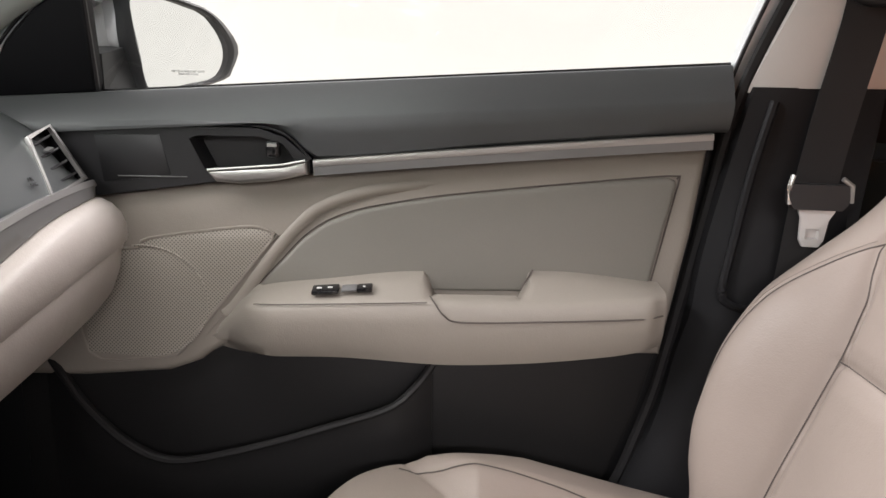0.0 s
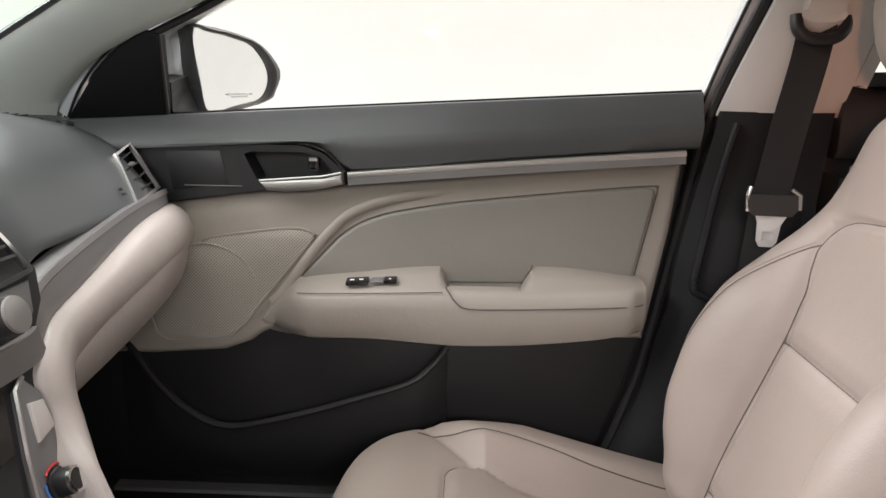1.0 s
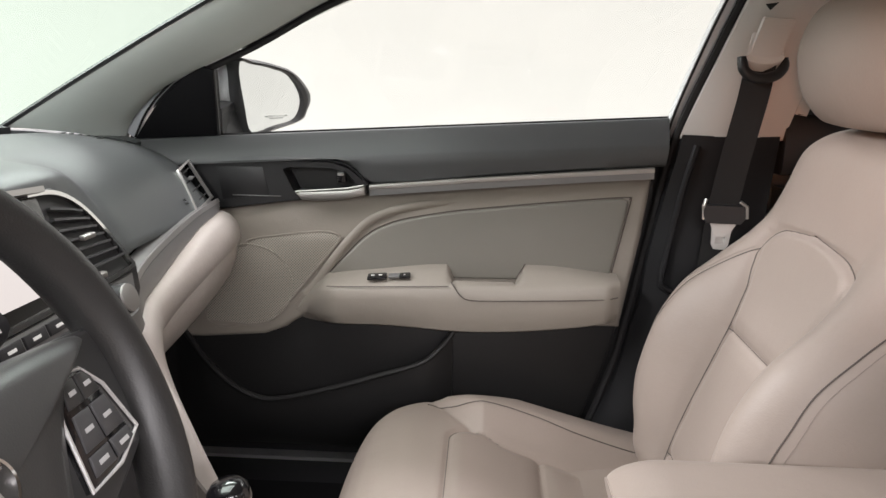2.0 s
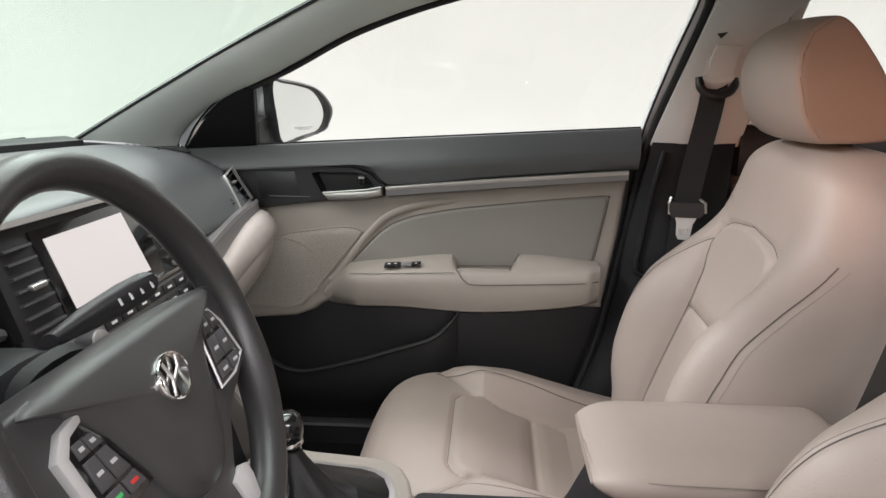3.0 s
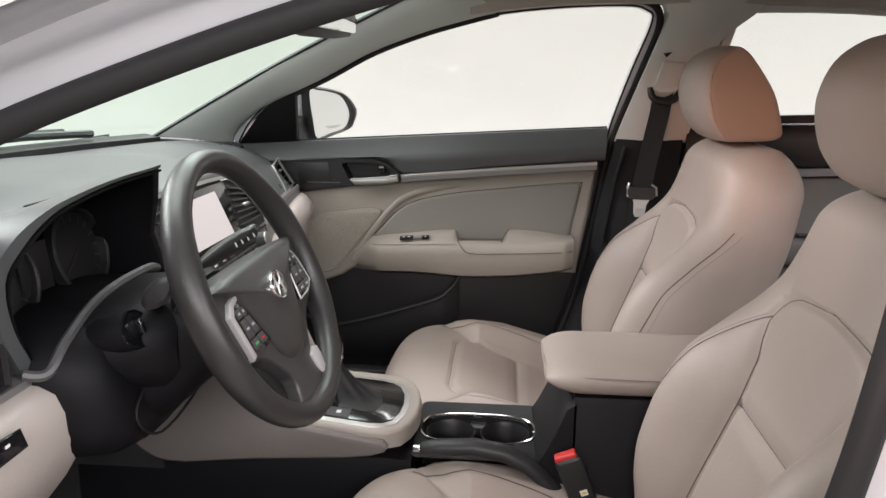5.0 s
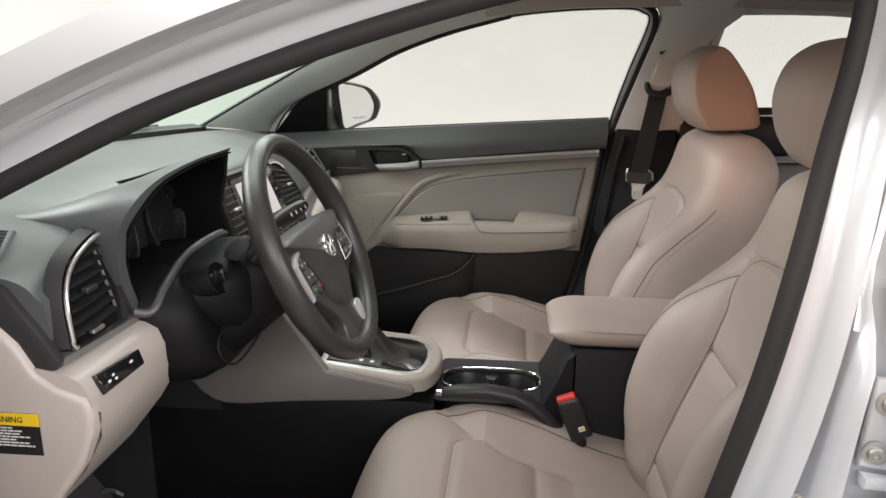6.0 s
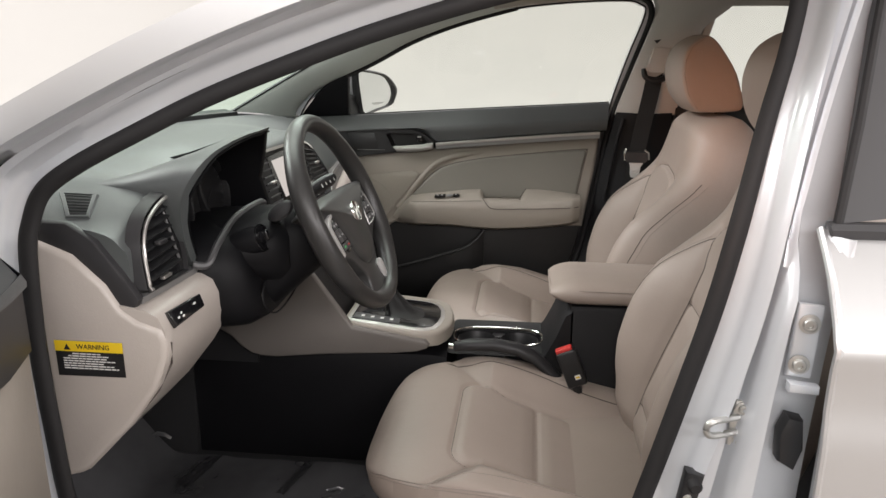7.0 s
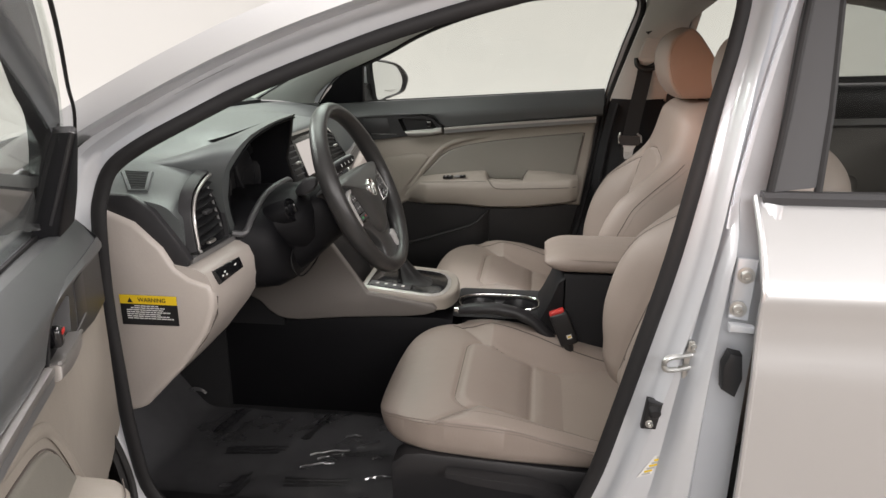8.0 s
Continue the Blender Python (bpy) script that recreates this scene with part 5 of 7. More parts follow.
for k in range(6):
    y = -0.105 + 0.037 * k
    for z in (0.806, 0.790):
        b = part("radio_button", prism(fpl([(y, z - 0.006), (y + 0.033, z - 0.006), (y + 0.033, z + 0.006), (y, z + 0.006)], 0.006), FN * 0.004, 0.0015), DARK, stack)
        part("button_mark", prism(fpl([(y + 0.010, z - 0.0015), (y + 0.022, z - 0.0015), (y + 0.022, z + 0.0015), (y + 0.010, z + 0.0015)], 0.0102), FN * 0.0004, 0), WHITE, b)
part("vent_wheel", box(face(0.115, 0.829, 0.008), (0.010, 0.034, 0.008), 0.003), SATIN, stack)
# lower stack
low = part("lower_fascia", prism([face(-0.105, 0.772, -0.02), face(0.175, 0.772, -0.02), face(0.160, 0.60, -0.02), face(0.13, 0.52, -0.02), face(-0.105, 0.52, -0.02), face(-0.105, 0.60, -0.02)], FN * 0.016, 0.004), DARK, dash, "dark lower centre stack")
part("climate_panel", prism([face(y, z, -0.004) for y, z in ((0.122, 0.738), (0.136, 0.745), (0.150, 0.728), (0.153, 0.706), (0.148, 0.684), (0.134, 0.650), (0.128, 0.622), (0.098, 0.622), (0.094, 0.650), (0.105, 0.690))], FN * 0.006, 0.003), GREYTRIM, low, "silver grey climate control panel")
part("climate_screen", prism([face(-0.06, 0.742, -0.004), face(0.112, 0.742, -0.004), face(0.098, 0.695, -0.004), face(-0.05, 0.69, -0.004)], FN * 0.002, 0), PIANO, low)
part("climate_key", prism([face(y, z, 0.002) for y, z in ((0.127, 0.725), (0.145, 0.721), (0.146, 0.696), (0.121, 0.692))], FN * 0.004, 0.002), PALEKEY, low, "pale grey climate button")
part("pale_edge", tube([face(y, z, 0.001) for y, z in ((0.136, 0.746), (0.122, 0.739), (0.105, 0.690), (0.094, 0.650), (0.096, 0.622))], 0.0026, 6), SATIN, low)
q = Matrix.Translation(face(0.124, 0.652, 0.002)) @ FN.to_track_quat("Z", "Y").to_matrix().to_4x4()
k = part("climate_knob", lathe([(0.0155, 0), (0.015, 0.003), (0.0128, 0.004), (0.0122, 0.016), (0.0105, 0.018)], 28, q), BLACK, low, "black climate knob with a chrome cap ring")
part("knob_ring", lathe([(0.0122, 0.016), (0.0118, 0.0190), (0.0095, 0.0192), (0.0090, 0.0178)], 28, q), CHROME, k)
part("heat_arc", tube([q @ Vector((0.0175 * math.cos(a * 0.15), 0.0175 * math.sin(a * 0.15), 0.0015)) for a in range(6, 16)], 0.0010, 6), RED, k)
part("cool_arc", tube([q @ Vector((0.0175 * math.cos(a * 0.15), 0.0175 * math.sin(a * 0.15), 0.0015)) for a in range(18, 30)], 0.0010, 6), BLUE, k)
# driver side: hood, cluster, knee panel, end cover
hood_o = [(-0.522, 0.795), (-0.555, 0.855), (-0.574, 0.918), (-0.564, 0.960), (-0.52, 0.984), (-0.46, 0.994), (-0.38, 0.999), (-0.30, 1.000), (-0.262, 1.001)]
hood_i = [(-0.500, 0.797), (-0.535, 0.855), (-0.553, 0.915), (-0.546, 0.953), (-0.511, 0.979), (-0.457, 0.990), (-0.38, 0.996), (-0.30, 0.997), (-0.264, 0.998)]


def pad_height(x, y):
    """The height of the dashboard top."""
    return table(x, [(q[0], q[2]) for q in dash_row(y)[:6]])


def hood_line(k, line, drop):
    """One edge of a hood ring: the legs go straight forward, the roof flows down into the dashboard top."""
    u = k / 10
    x = lerp(-0.185, -0.47, u)
    out = []
    for i, (y, z) in enumerate(line):
        xi = x - (0.050, 0.045, 0.035, 0.015, 0.004, 0, 0, 0, 0)[i]
        f = smooth(u * 1.25) * smooth((z - 0.87) / 0.09)
        out.append((xi, y, lerp(z, pad_height(xi, y) - 0.005, f) - drop))
    return spline(out, 4)


rings = []
for k in range(11):
    rings.append(hood_line(k, hood_o, 0) + hood_line(k, hood_i, 0.001)[::-1])
hd = part("instrument_hood", loft(rings), DASH, dash, "charcoal hood over the instruments")
half_n = len(rings[0]) // 2
lining = []
for r in rings:
    inner_ = [Vector(p) for p in r[half_n:]]
    lining.append([p + Vector((0.001, 0.002 * smooth((-0.50 - p.y) / 0.03), -0.002)) for p in inner_] + [p + Vector((0.001, 0.005 * smooth((-0.50 - p.y) / 0.03), -0.005)) for p in reversed(inner_)])
part("hood_lining", loft(lining), COLUMN, hd, "matt black lining under the hood")
part("hood_side", prism([(-0.188, -0.262, 0.997), (-0.20, -0.246, 0.955), (-0.215, -0.238, 0.90), (-0.20, -0.232, 0.838), (-0.26, -0.235, 0.80), (-0.40, -0.245, 0.82), (-0.40, -0.262, 0.937), (-0.345, -0.264, 0.952), (-0.30, -0.266, 0.967), (-0.24, -0.265, 0.987)], (0, -0.014, 0), 0.003), COLUMN, hd)
cl = part("instrument_panel", prism([(-0.285, -0.545, 0.800), (-0.285, -0.240, 0.815), (-0.315, -0.245, 0.925), (-0.315, -0.30, 0.940), (-0.315, -0.50, 0.938), (-0.315, -0.545, 0.915), (-0.300, -0.555, 0.870)], (-0.02, 0, 0), 0.002), PIANO, dash, "black instrument cluster with round gauges")
for y in (-0.475, -0.315):
    q = Matrix.Translation((-0.291, y, 0.888)) @ Vector((0.97, 0, 0.2)).to_track_quat("Z", "Y").to_matrix().to_4x4()
    gauge = part("gauge_ring", lathe([(0.062, 0), (0.062, 0.012), (0.058, 0.014), (0.055, 0.012), (0.053, 0.002)], 40, q), BLACK, cl)
    for a in range(13):
        t = radians(-130 + a * 20)
        part("tick", move(box((0.046, 0, 0.003), (0.010, 0.0016, 0.0006), 0), q @ Matrix.Rotation(t + radians(90), 4, "Z")), SLAT, gauge)
    part("needle", move(box((0.02, 0, 0.005), (0.044, 0.002, 0.001), 0), q @ Matrix.Rotation(radians(215), 4, "Z")), DARK, gauge)
part("small_display", prism([(-0.283, -0.44, 0.86), (-0.283, -0.38, 0.86), (-0.29, -0.38, 0.92), (-0.29, -0.44, 0.92)], (0.002, 0, 0), 0), BLACK, cl)
part("blue_lamp", box((-0.272, -0.540, 0.868), (0.002, 0.010, 0.006), 0), BLUELIGHT, cl)
part("blue_lamp", box((-0.272, -0.530, 0.832), (0.002, 0.012, 0.006), 0), BLUELIGHT, cl)
rings = []
for i in range(25):
    y = lerp(-0.705, -0.452, i / 24)
    e = 0.06 * smooth((y + 0.485) / 0.033) ** 2
    rings.append([(x - e, y, z) for x, z in ((-0.33, 0.796), (-0.262, 0.793), (-0.222, 0.786), (-0.205, 0.776), (-0.196, 0.755), (-0.196, 0.72), (-0.206, 0.69), (-0.228, 0.655), (-0.28, 0.59), (-0.345, 0.525), (-0.40, 0.52))])
knee = part("knee_panel", loft(rings), BEIGE, dash, "beige knee panel below the steering column")
part("gap_line", tube([(-0.205, -0.700, 0.747), (-0.194, -0.694, 0.735), (-0.200, -0.688, 0.700), (-0.224, -0.690, 0.655), (-0.278, -0.694, 0.59), (-0.345, -0.70, 0.524)], 0.0016, 6), SEAM, knee)
part("silver_line", sweep([(-0.240, -0.690, 0.797), (-0.236, -0.60, 0.796), (-0.236, -0.52, 0.793)], [(-0.014, -0.006), (0.006, -0.006), (0.008, 0.004), (-0.014, 0.007)]), GREYTRIM, dash)
sp_ = part("switch_panel", prism([(-0.2065, -0.684, 0.776), (-0.195, -0.600, 0.7765), (-0.188, -0.601, 0.757), (-0.1935, -0.684, 0.753)], (0.006, 0, 0.003), 0.003, 3), PIANO, dash, "gloss black switch panel with pale symbols")
for f, g, w in ((0.16, 0.62, 0.005), (0.28, 0.45, 0.004), (0.30, 0.68, 0.004), (0.72, 0.40, 0.006)):
    q_ = Vector((-0.2065, -0.684, 0.776)).lerp(Vector((-0.195, -0.600, 0.7765)), f).lerp(Vector((-0.1935, -0.684, 0.753)).lerp(Vector((-0.188, -0.601, 0.757)), f), g)
    part("symbol", box(q_ + Vector((0.0063, 0, 0.0032)), (0.001, w, 0.003), 0), WHITE, sp_)
END = [(-0.378, 0.888), (-0.323, 0.866), (-0.278, 0.823), (-0.258, 0.788), (-0.235, 0.772), (-0.200, 0.760), (-0.194, 0.742), (-0.196, 0.715), (-0.215, 0.669), (-0.264, 0.603), (-0.342, 0.523), (-0.352, 0.518), (-0.385, 0.508), (-0.43, 0.60), (-0.43, 0.88)]
end = part("end_cover", prism([(x, -0.690, z) for x, z in END], (0, -0.020, 0), 0.010, 3), BEIGE, dash, "beige dashboard end cover")
part("end_band", prism([(x, -0.688, z) for x, z in [(-0.40, 0.912), (-0.330, 0.910), (-0.29, 0.885), (-0.255, 0.838), (-0.232, 0.800), (-0.243, 0.782), (-0.268, 0.790), (-0.30, 0.835), (-0.345, 0.868), (-0.40, 0.885)]], (0, -0.014, 0), 0.005), DARK, dash, "dark band on the dashboard end")
lab = part("warning_label", prism([(-0.364, -0.7101, 0.683), (-0.260, -0.7101, 0.684), (-0.260, -0.7101, 0.738), (-0.364, -0.7101, 0.738)], (0, -0.0008, 0), 0), BLACK, end, "black and yellow warning label")
part("yellow_band", prism([(-0.364, -0.7110, 0.722), (-0.260, -0.7110, 0.722), (-0.260, -0.7110, 0.738), (-0.364, -0.7110, 0.738)], (0, -0.0006, 0), 0), YELLOW, lab)
words("WARNING", 0.0105, Matrix.Translation((-0.305, -0.7118, 0.7295)) @ Matrix.Rotation(radians(90), 4, "X"), BLACK, lab, "warning_word")
part("triangle_mark", prism([(-0.350, -0.7117, 0.7245), (-0.340, -0.7117, 0.7245), (-0.345, -0.7117, 0.7335)], (0, -0.0004, 0), 0), BLACK, lab)
for k, (a, b) in enumerate(((-0.338, -0.295), (-0.345, -0.280), (-0.353, -0.285), (-0.353, -0.272), (-0.353, -0.292), (-0.353, -0.276), (-0.353, -0.269))):
    z = 0.7185 - 0.0038 * k
    x = a
    rnd = random.Random(k)
    while x < b - 0.003:
        w = rnd.uniform(0.004, 0.011)
        part("print_line", box(((x + min(b, x + w)) / 2, -0.7112, z), (min(b, x + w) - x, 0.0005, 0.0016), 0), WHITE, lab)
        x += w + 0.0014
# steering column
col = thing("steering_column", (-0.13, -0.36, 0.72), "black steering column shroud with ignition switch and stalks", "steering column")
AX = Vector((0.913, -0.014, 0.407)).normalized()
SIDE = Vector((0.015, 0.9999, 0)).normalized()
TOPV = AX.cross(SIDE)
HUB = Vector((-0.016, -0.360, 0.862))


def wheel_at(a, r, out=0.0):
    """A place on the wheel: angle from the top, clockwise for the driver, radius, offset towards the driver."""
    return HUB + TOPV * (r * math.cos(a)) + SIDE * (r * math.sin(a)) + AX * out


rings = []
for k, (out, w, h, dz) in enumerate(((-0.062, 0.060, 0.052, 0.0), (-0.070, 0.068, 0.060, 0.0), (-0.11, 0.074, 0.066, -0.005), (-0.17, 0.088, 0.078, -0.012), (-0.24, 0.100, 0.085, -0.02))):
    c = HUB + AX * out + TOPV * (dz - 0.012)
    rings.append([c + Vector((0, 1, 0)) * (w * math.copysign(abs(math.cos(t)) ** 0.7, math.cos(t))) + TOPV * (h * math.copysign(abs(math.sin(t)) ** 0.7, math.sin(t))) for t in [i * math.pi / 14 for i in range(28)]])
part("shroud", loft(rings), COLUMN, col)
part("shroud_top", loft([[(x, -0.361 + w * math.copysign(abs(math.cos(t)) ** 0.8, math.cos(t)), 0.80 + h * math.sin(t)) for t in [i * math.pi / 14 for i in range(28)]] for x, w, h in ((-0.29, 0.13, 0.055), (-0.22, 0.125, 0.060), (-0.16, 0.115, 0.066), (-0.12, 0.095, 0.070), (-0.10, 0.075, 0.062))]), COLUMN, col)
part("lower_cover", loft([[(x - 0.18 * (z_ - 0.76), -0.378 + w * math.copysign(abs(math.cos(t)) ** 0.7, math.cos(t)), z_) for t in [i * math.pi / 16 for i in range(32)] for z_ in (0.758 + h * math.copysign(abs(math.sin(t)) ** 0.75, math.sin(t)),)] for x, w, h in ((-0.30, 0.150, 0.100), (-0.24, 0.148, 0.098), (-0.19, 0.140, 0.092), (-0.162, 0.122, 0.078), (-0.150, 0.095, 0.055), (-0.146, 0.05, 0.03))]), COLUMN, col)
part("knee_recess", tube(spline([(-0.140, -0.47, 0.735), (-0.146, -0.37, 0.770), (-0.144, -0.29, 0.748), (-0.134, -0.30, 0.70), (-0.132, -0.43, 0.688)], 6, True), 0.0018, 6, True, (1, 0, 0)), MATTE, col)
iq = Matrix.Translation((-0.138, -0.459, 0.834)) @ Vector((0.93, -0.15, 0.33)).to_track_quat("Z", "Y").to_matrix().to_4x4()
ig = part("ignition_switch", lathe([(0.024, -0.05), (0.024, 0.000), (0.022, 0.003), (0.020, 0.001), (0.018, -0.005), (0.011, -0.005), (0.0105, 0.003), (0.008, 0.005)], 28, iq), COLUMN, col, "black ignition lock with a metal rim")
part("lock_rim", lathe([(0.0238, 0.001), (0.0234, 0.0030), (0.0226, 0.0031), (0.0222, 0.002)], 28, iq), PIANO, ig)
part("key_grip", move(box((0, 0.002, 0.008), (0.007, 0.018, 0.012), 0.003), iq), PIANO, ig, "black key left in the lock")
for sgn, nm in ((1, "wiper_stalk"), (-1, "signal_stalk")):
    a = Vector((-0.128, -0.361 + sgn * 0.055, 0.866))
    b = Vector((-0.110, -0.361 + sgn * 0.095, 0.878))
    c = Vector((-0.083, -0.361 + sgn * 0.142, 0.893))
    sk = part(nm, loft([[p + Vector((0, -0.25 * sgn, 0.9)).normalized() * (r * 0.75 * math.cos(t)) + AX * (r * math.sin(t)) for t in [i * math.pi / 7 for i in range(14)]] for p, r in ((a, 0.011), (a.lerp(b, 0.5), 0.014), (b, 0.019), (b.lerp(c, 0.5), 0.022), (b.lerp(c, 0.9), 0.021), (c, 0.014))]), DARK, col, "black control stalk with white symbols")
    for k in range(4):
        p = b.lerp(c, 0.15 + 0.2 * k) + AX * 0.0217
        part("symbol", box(p, (0.001, 0.003, 0.007), 0, 1, pose(0, 0, 0, 0, -25, 0)), WHITE, sk)
part("column_lip", tube(spline([(-0.232, -0.530, 0.803), (-0.212, -0.517, 0.800), (-0.205, -0.490, 0.826), (-0.202, -0.440, 0.851), (-0.198, -0.39, 0.863), (-0.20, -0.30, 0.862), (-0.21, -0.25, 0.85)], 6), 0.0065, 8), SLAT, col, "charcoal lip over the steering column")
# steering wheel
sw = thing("steering_wheel", HUB, "black leather-wrapped steering wheel with silver button bezels", "steering wheel")
rings = []
for i in range(96):
    a = 2 * math.pi * i / 96
    thick = 0.0164 + 0.0016 * math.exp(-((abs(math.sin(a)) - 0.93) / 0.12) ** 2)
    cpt, rad = wheel_at(a, 0.1707), (wheel_at(a, 1) - HUB)
    rings.append([cpt + rad * (thick * 0.92 * math.cos(t)) + AX * (thick * 1.08 * math.sin(t)) for t in [k * math.pi / 8 for k in range(16)]])
rings.append(rings[0])
bm = loft(rings, cap=False)
bmesh.ops.remove_doubles(bm, verts=bm.verts, dist=1e-6)
part("rim", bm, WHEELGRIP, sw, "black grained leather rim")


def wh(y, z, out=0.0):
    return HUB + SIDE * (y + 0.004) + TOPV * (z - 0.0125) + AX * (out + 0.005)


pad = spline([wh(y, z) for y, z in ((0, 0.052), (0.06, 0.052), (0.108, 0.050), (0.138, 0.044), (0.108, 0.031), (0.083, 0.002), (0.062, -0.036), (0.045, -0.070), (0.024, -0.086), (0, -0.091), (-0.024, -0.086), (-0.045, -0.070), (-0.062, -0.036), (-0.083, 0.002), (-0.108, 0.031), (-0.138, 0.044), (-0.108, 0.050), (-0.06, 0.052))], 4, True)
pc = wh(0, -0.005)
rings = [[pc + (p - pc) * g + AX * o for p in pad] for g, o in ((0.95, -0.055), (1.0, -0.03), (1.0, -0.012), (0.985, -0.004), (0.95, 0.001), (0.80, 0.006), (0.5, 0.010), (0.2, 0.011))]
part("airbag_pad", loft(rings), PADGREY, sw, "smooth black airbag cover")
q = Matrix.Translation(wh(0, 0.006, 0.010)) @ Matrix((( 0, TOPV.x, AX.x, 0), (1, TOPV.y, AX.y, 0), (0, TOPV.z, AX.z, 0), (0, 0, 0, 1)))
em = part("emblem", move(lathe([(0.0235, 0), (0.0235, 0.003), (0.0226, 0.0045), (0.0212, 0.004), (0.0208, 0.001)], 36), q @ Matrix.Diagonal((1, 0.82, 1, 1))), CHROME, sw, "oval chrome emblem")
part("emblem_bar", move(tube([(-0.012, -0.013, 0.004), (-0.006, 0.0, 0.0045), (-0.010, 0.014, 0.004)], 0.0014, 8), q), STEEL, em)
part("emblem_bar", move(tube([(0.012, 0.013, 0.004), (0.006, 0.0, 0.0045), (0.010, -0.014, 0.004)], 0.0014, 8), q), STEEL, em)
part("emblem_bar", move(tube([(-0.007, -0.004, 0.004), (0.007, 0.004, 0.0045)], 0.0014, 8), q), STEEL, em)
half = spline([(0.120, 0.049, 0), (0.166, 0.040, 0), (0.167, 0.004, 0), (0.163, -0.026, 0), (0.120, -0.046, 0), (0.086, -0.060, 0), (0.056, -0.088, 0), (0.043, -0.106, 0), (0.044, -0.124, 0), (0.056, -0.150, 0)], 3)
plate = [(p.x, p.y) for p in half] + [(-p.x, p.y) for p in reversed(half)]
sp = part("spoke_plate", prism([wh(y, z, -0.026) for y, z in plate], AX * 0.021, 0.004, 3), SPOKE, sw, "satin grey spoke plate")
for s in (1, -1):
    if s > 0:
        b = [(0.090, 0.032), (0.116, 0.028), (0.129, 0.012), (0.139, -0.024), (0.110, -0.035), (0.077, -0.036), (0.082, 0.006)]
        part("bezel", tube([wh(y, z, 0.0) for y, z in b], 0.0014, 6, True, AX), BEZEL, sp, "satin silver button bezel")
        side_o, side_i, zs = (0.122, 0.134), (0.093, 0.083), ((0.026, 0.010), (0.006, -0.016), (-0.019, -0.031))
    else:
        b = [(0.097, 0.020), (0.112, 0.016), (0.121, 0.006), (0.114, -0.042), (0.085, -0.047), (0.058, -0.045), (0.080, 0.0)]
        rim_ = [(0.094, 0.0275), (0.117, 0.0235), (0.1315, 0.0095), (0.1235, -0.048), (0.1140, -0.045), (0.1205, 0.0065), (0.1115, 0.0165), (0.0965, 0.0205)]
        part("bezel", prism([wh(s * y, z, -0.006) for y, z in rim_], AX * 0.0075, 0.0015), BEZEL, sp, "satin silver button bezel")
        side_o, side_i, zs = (0.115, 0.110), (0.092, 0.066), ((0.012, 0.001), (-0.002, -0.025), (-0.028, -0.040))
    pod = part("button_pod", prism([wh(s * y, z, -0.006) for y, z in b], AX * 0.0055, 0.0012), PIANO, sp, "gloss black button pod")

    def on_pod(q, z):
        t = (zs[0][0] - z) / (zs[0][0] - zs[2][1])
        return wh(s * lerp(lerp(*side_o, t), lerp(*side_i, t), q), z, -0.0006)
    for r, (za, zb) in enumerate(zs):
        for c in (0, 1):
            qa, qb = (0.04, 0.47) if c == 0 else (0.53, 0.96)
            bt = part("button", prism([on_pod(qa, za), on_pod(qb, za), on_pod(qb, zb), on_pod(qa, zb)], AX * 0.0016, 0.0007), SPOKE if (r == 0 and s > 0) else SLAT, pod)
            qm, zm = (qa + qb) / 2, (za + zb) / 2
            part("button_mark", prism([on_pod(qm + i, zm + j) + AX * 0.0017 for i, j in ((-0.10, 0.0014), (0.10, 0.0014), (0.10, -0.0014), (-0.10, -0.0014))], AX * 0.0003, 0), GREEN if (s < 0 and r == 2 and c == 0) else RED if (s < 0 and r == 2) else GREYPRINT, bt)
part("spoke_insert", prism([wh(y, z, -0.0055) for y, z in ((0.030, -0.104), (0.048, -0.098), (0.060, -0.102), (0.062, -0.114), (0.056, -0.138), (0.044, -0.138), (0.034, -0.124))], AX * 0.004, 0.0015), BEZEL, sp, "satin silver lower spoke insert")
part("rear_cover", prism([wh(y, z, -0.045) for y, z in ((-0.085, -0.03), (0.085, -0.03), (0.075, -0.08), (0.052, -0.13), (-0.052, -0.13), (-0.075, -0.08))], AX * 0.022, 0.006), BLACK, sw)

# ---------------------------------------------------------------- console
con = thing("centre_console", (0.25, 0, 0.20), "beige and black centre console with cup holders and armrest", "console")
part("console_body", loft([[(x, y, z) for y, z in ((-w, 0.20), (-w, zt - 0.05), (-w + 0.012, zt - 0.008), (-w + 0.03, zt), (w - 0.03, zt), (w - 0.012, zt - 0.008), (w, zt - 0.05), (w, 0.20))] for x, w, zt in ((-0.46, 0.11, 0.48), (-0.34, 0.11, 0.47), (-0.10, 0.110, 0.478), (0.10, 0.110, 0.482), (0.140, 0.110, 0.478), (0.147, 0.110, 0.40), (0.357, 0.110, 0.40), (0.362, 0.110, 0.472), (0.45, 0.110, 0.47))]), COLUMN, con, "black plastic console sides")
for s in (1, -1):
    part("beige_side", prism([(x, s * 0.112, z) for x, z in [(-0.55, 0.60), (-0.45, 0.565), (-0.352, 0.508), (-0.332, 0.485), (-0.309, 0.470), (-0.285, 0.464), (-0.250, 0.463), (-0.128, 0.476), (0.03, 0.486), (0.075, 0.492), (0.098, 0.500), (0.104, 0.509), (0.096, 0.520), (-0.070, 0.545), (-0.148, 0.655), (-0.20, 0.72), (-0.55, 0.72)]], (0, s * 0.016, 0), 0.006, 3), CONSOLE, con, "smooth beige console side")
    part("kick_side", slab(lambda u, v: (lerp(-0.60, -0.30, u), s * (0.135 if s > 0 else 0.111), lerp(0.44, lerp(0.66, 0.60, u), v)), 6, 4, (0, -s * 0.015, 0)), BLACK, con)
